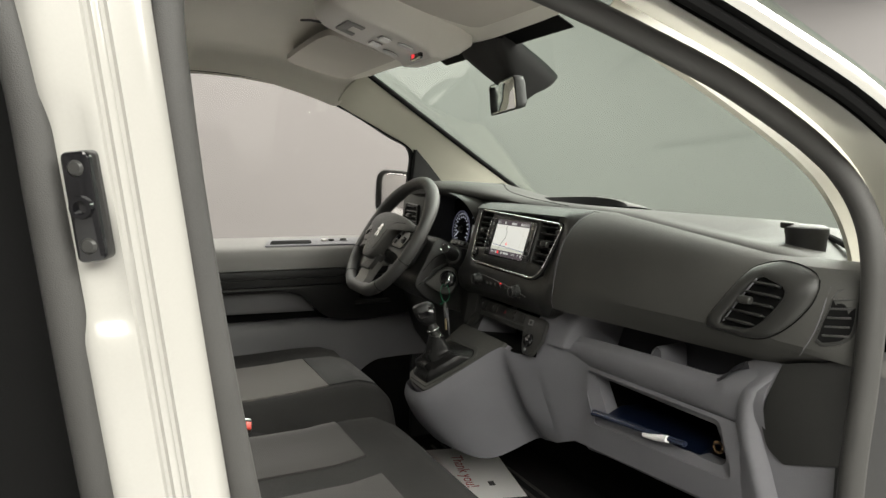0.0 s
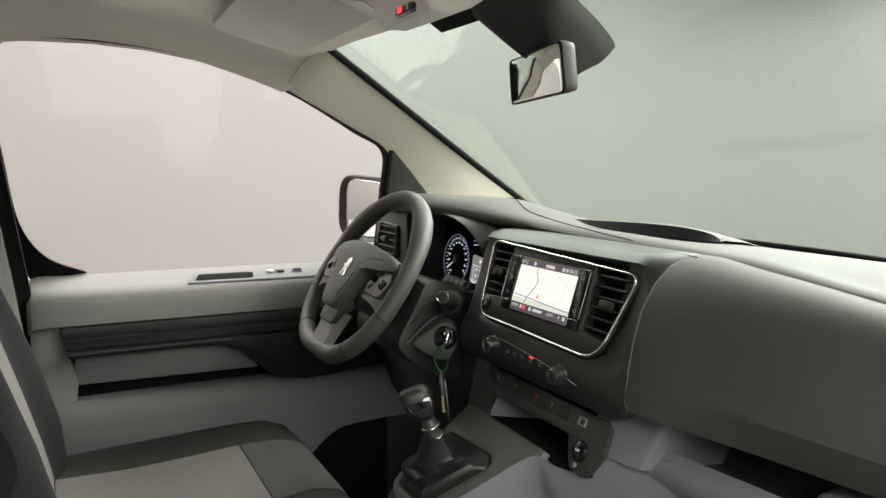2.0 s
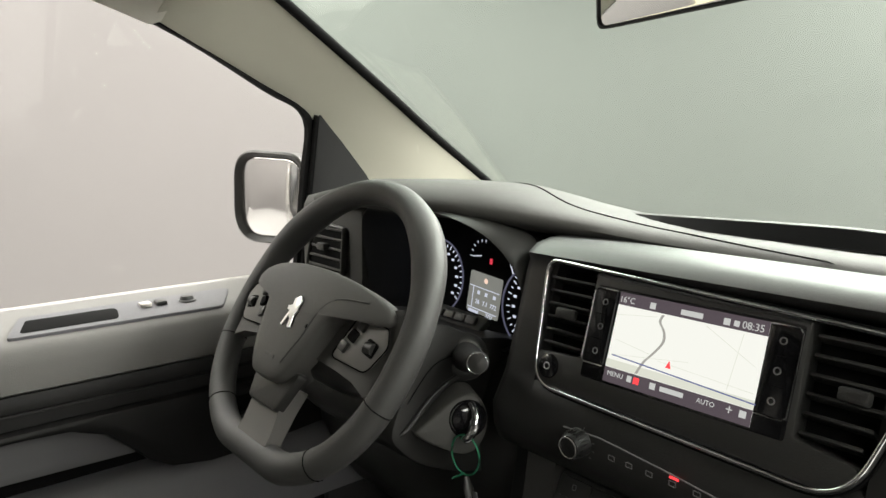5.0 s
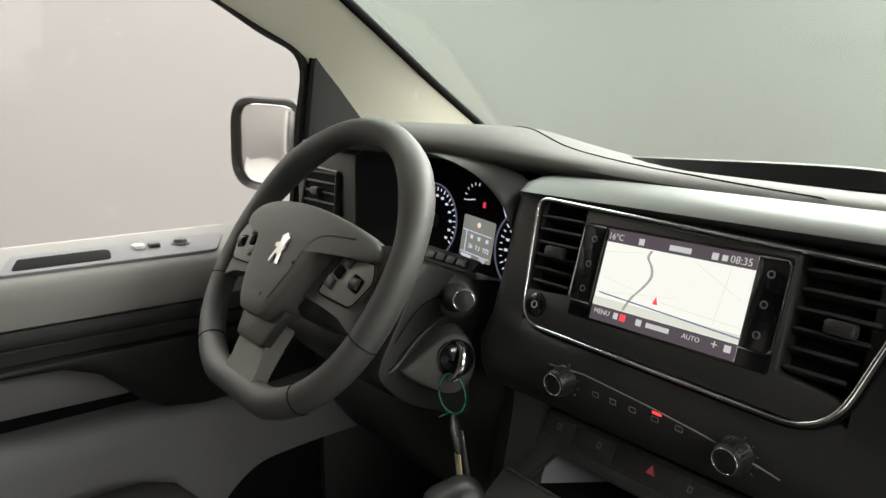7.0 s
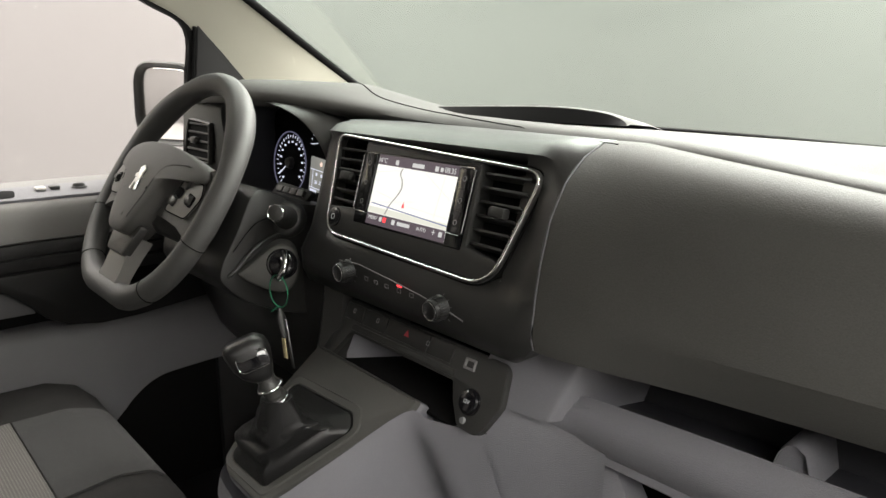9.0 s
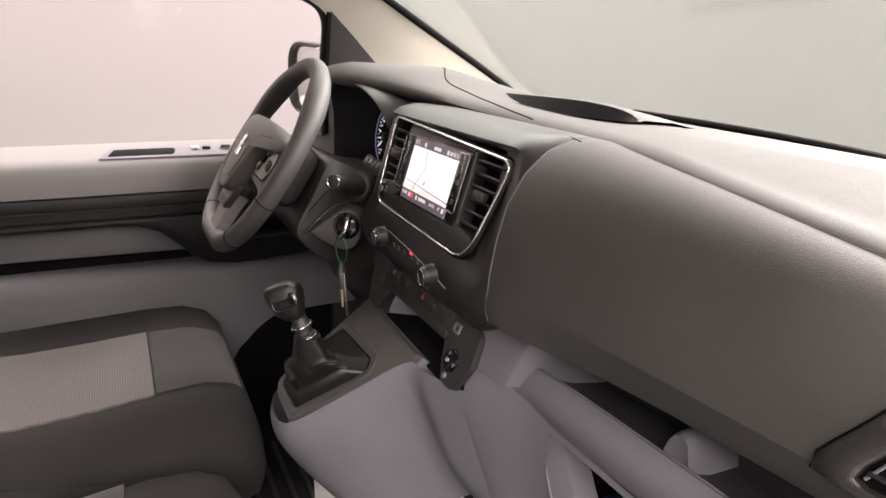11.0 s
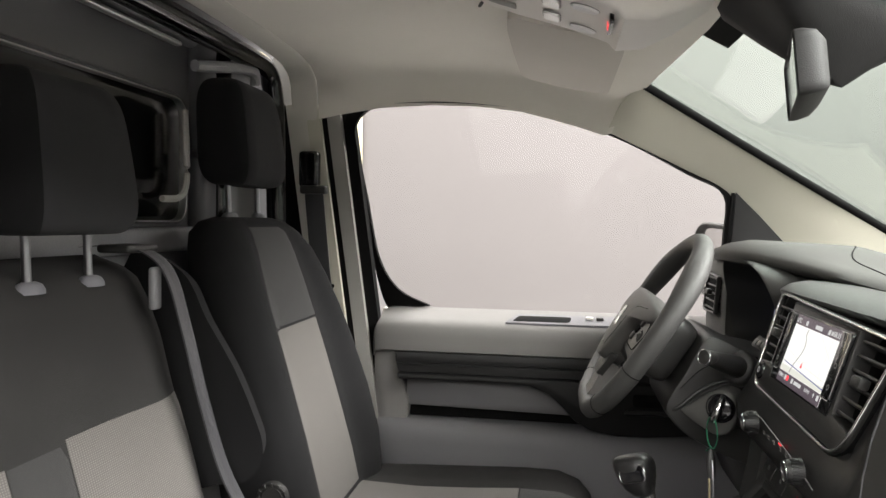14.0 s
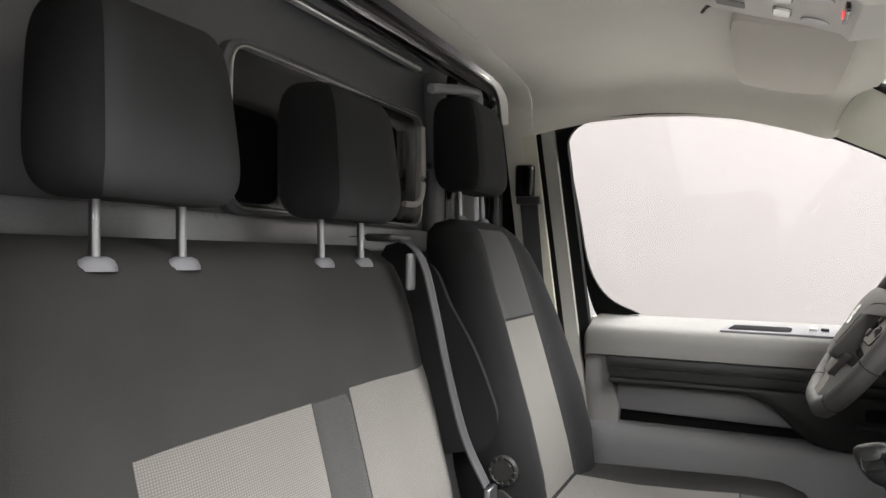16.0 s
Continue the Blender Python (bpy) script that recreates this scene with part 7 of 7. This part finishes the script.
part("visor_panel", loft(rings), VISOR, visor, sharp=60)
part("pivot", tube([(-0.150, 0.512, 1.826), (-0.19, 0.498, 1.836), (-0.235, 0.488, 1.843)], 0.0028, 8), DOORDARK, visor, "dark pivot rod")
other = thing("sun_visor", "beige vinyl passenger sun visor with a yellow warning label", "sun visor", (0.5, 0.65, 1.80))
rings = []
for x, y0, y1, z0, z1 in [(0.06 - r[0], *r[1:]) for r in VROWS]:
    low = [(x, y0 + (y1 - y0) * k / 8, z0 + (z1 - z0) * k / 8 - 0.004 * math.sin(math.pi * k / 8)) for k in range(9)]
    rings.append(low + [(p[0], p[1], p[2] + 0.014) for p in reversed(low)])
part("visor_panel", loft(rings), VISOR, other, sharp=60)
LB = Matrix.Translation((0.25, 0.685, 1.7795)) @ Matrix.Rotation(radians(180 - 7), 4, "X") @ Matrix.Rotation(radians(-8), 4, "Z")
label = part("warning_label", slab(rrect(0.10, 0.055, 0.002), 0.0012, LB, b=0), PAPER, other, "white and yellow printed label")
part("yellow_field", box(0.030, 0.05, 0.0006, (-0.032, 0, 0.0014), b=0, m=LB), YELLOW, label)
for k in range(4):
    part("text_bar", box(0.045, 0.004, 0.0005, (0.018, 0.016 - 0.011 * k, 0.0014), b=0, m=LB), GREYINK, label)

rear_view = thing("rear_view_mirror", "black rear-view mirror on a windscreen cover", "mirror", (0.03, 0.93, 1.66))
COVERP = [Vector(p) for p in ((-0.060, 0.822, 1.777), (0.010, 0.838, 1.784), (0.086, 0.852, 1.782), (0.082, 0.920, 1.750), (0.068, 0.975, 1.724), (0.046, 1.016, 1.704), (0.010, 1.020, 1.702), (-0.020, 0.990, 1.712), (-0.045, 0.930, 1.735), (-0.058, 0.870, 1.760))]
LOWP = Vector((0.018, 0.945, 1.672))
COVERP = curve(COVERP, 3, True)
part("sensor_cover", loft([[p + Vector((0, 0.012, 0.012)) for p in COVERP], COVERP, [p + (LOWP - p) * 0.10 + Vector((0, -0.006, -0.008)) for p in COVERP], [p + (LOWP - p) * 0.45 + Vector((0, -0.008, -0.012)) for p in COVERP], [p + (LOWP - p) * 0.72 + Vector((0, -0.004, -0.016)) for p in COVERP], [p + (LOWP - p) * 0.93 + Vector((0, 0.0, -0.018)) for p in COVERP]]), DOORDARK, rear_view, "black plastic sensor cover", sharp=40)
part("arm", tube([(0.02, 0.950, 1.680), (0.020, 0.935, 1.672), (0.020, 0.915, 1.668)], [0.012, 0.009, 0.010], 12), PAD, rear_view)
RV = facing(0.022, 0.897, 1.666, -6, -14)
MS = rpoly([(-0.112, -0.036, 0.010), (0.112, -0.036, 0.012), (0.108, 0.036, 0.014), (-0.108, 0.036, 0.012)], 5)
part("housing", loft([[RV @ Vector((p.x * s, p.y * s, d)) for p in MS] for s, d in ((0.72, -0.028), (0.93, -0.018), (1.0, -0.004), (1.0, 0.004), (0.96, 0.006), (0.93, 0.003))]), DOORDARK, rear_view)
part("mirror_glass", slab([p * 0.93 for p in MS], 0.002, RV, z=0.003, b=0.0006), MIRROR, rear_view, "clean mirror glass")

# ---- loose things ----
cup = thing("ash_cup", "black plastic ash cup standing on the dashboard", "cup", (0.692, 1.09, 1.368))
part("cup", turned([(0.0, 0.0), (0.030, 0.0), (0.034, 0.003), (0.037, 0.034), (0.0385, 0.036), (0.0385, 0.046), (0.036, 0.047), (0.034, 0.044)], 30, Matrix.Translation((0.684, 1.09, 1.362)) @ Matrix.Diagonal((0.86, 0.86, 1.0, 1))), DOORDARK, cup)
part("lid", turned([(0.0, 0.050), (0.030, 0.049), (0.036, 0.046), (0.037, 0.042)], 30, Matrix.Translation((0.684, 1.09, 1.3635)) @ Matrix.Diagonal((0.86, 0.86, 1.0, 1))), DOORLOW, cup, "hinged grey lid")
part("hinge", box(0.022, 0.008, 0.010, (0.664, 1.068, 1.411), b=0.002), PAD, cup)

booklet = thing("booklet", "dark blue folded booklet lying in the open glovebox", "booklet", (0.45, 1.02, 0.998))
part("cover", loft([[(x, 0.970, 1.004 + 0.004 * t), (x, 1.01, 1.016 + 0.006 * t), (x, 1.10, 1.010), (x, 1.10, 0.996), (x, 0.975, 0.994)] for x, t in [(0.345 + 0.25 * k / 8, k / 8) for k in range(9)]]), BLUE, booklet)
roll = curve([(0.328, 0.952, 1.002), (0.402, 0.952, 1.010), (0.502, 0.952, 1.019), (0.576, 0.958, 1.024)], 6)
part("rolled_edge", tube(roll, [0.0095 - 0.003 * k / (len(roll) - 1) for k in range(len(roll))], 12, flat=0.75), ROLLBLUE, booklet, "shiny dark blue rolled edge", sharp=80)
# white sleeve imitates the glossy roll's highlight
part("roll_highlight", tube([(0.483, 0.951, 1.011), (0.512, 0.951, 1.016), (0.542, 0.951, 1.022)], [0.0082, 0.0095, 0.0080], 12, flat=0.75), PAPER, booklet, "white sleeve painted as the highlight on the roll", sharp=80)
catch = thing("glovebox_catch", "small brass fitting in the glovebox corner", "catch", (0.625, 0.98, 1.02))
part("catch_ring", tube([(0.625 + 0.010 * math.cos(2 * math.pi * k / 16), 0.985, 1.032 + 0.009 * math.sin(2 * math.pi * k / 16)) for k in range(16)], 0.0022, 6, closed=True), BRASS, catch)
part("catch_stem", box(0.016, 0.006, 0.006, (0.642, 0.985, 1.036), b=0.002), BRASS, catch)

mat_ = thing("floor_mat", "black ribbed rubber floor mat", "floor mat", (-0.35, 0.90, 0.56))
part("mat", box(0.60, 0.55, 0.008, (-0.36, 0.94, 0.565), b=0.003), CARPET, mat_)
for k in range(14):
    part("rib", box(0.56, 0.010, 0.004, (-0.36, 0.70 + 0.036 * k, 0.571), b=0.0015), RUBBER, mat_)
PM = Matrix.Translation((-0.392, 1.005, 0.5765)) @ Matrix.Rotation(radians(-13), 4, "Z")
paper = thing("paper_sheet", "white protective paper sheet with red printed words", "paper", (-0.385, 1.0, 0.574))
sheet = bulged(12, 10, 0.19, 0.155, 0.004)
part("sheet", placed(thick(sheet, 0.0008), PM), PAPER, paper)
words("Thank you!", 0.052, PM @ Matrix.Translation((0.0, 0.015, 0.0052)), REDINK, paper, deep=0.0002)
part("printed_bar", box(0.03, 0.018, 0.0004, (0.10, 0.075, 0.0050), b=0, m=PM), INKBLACK, paper)
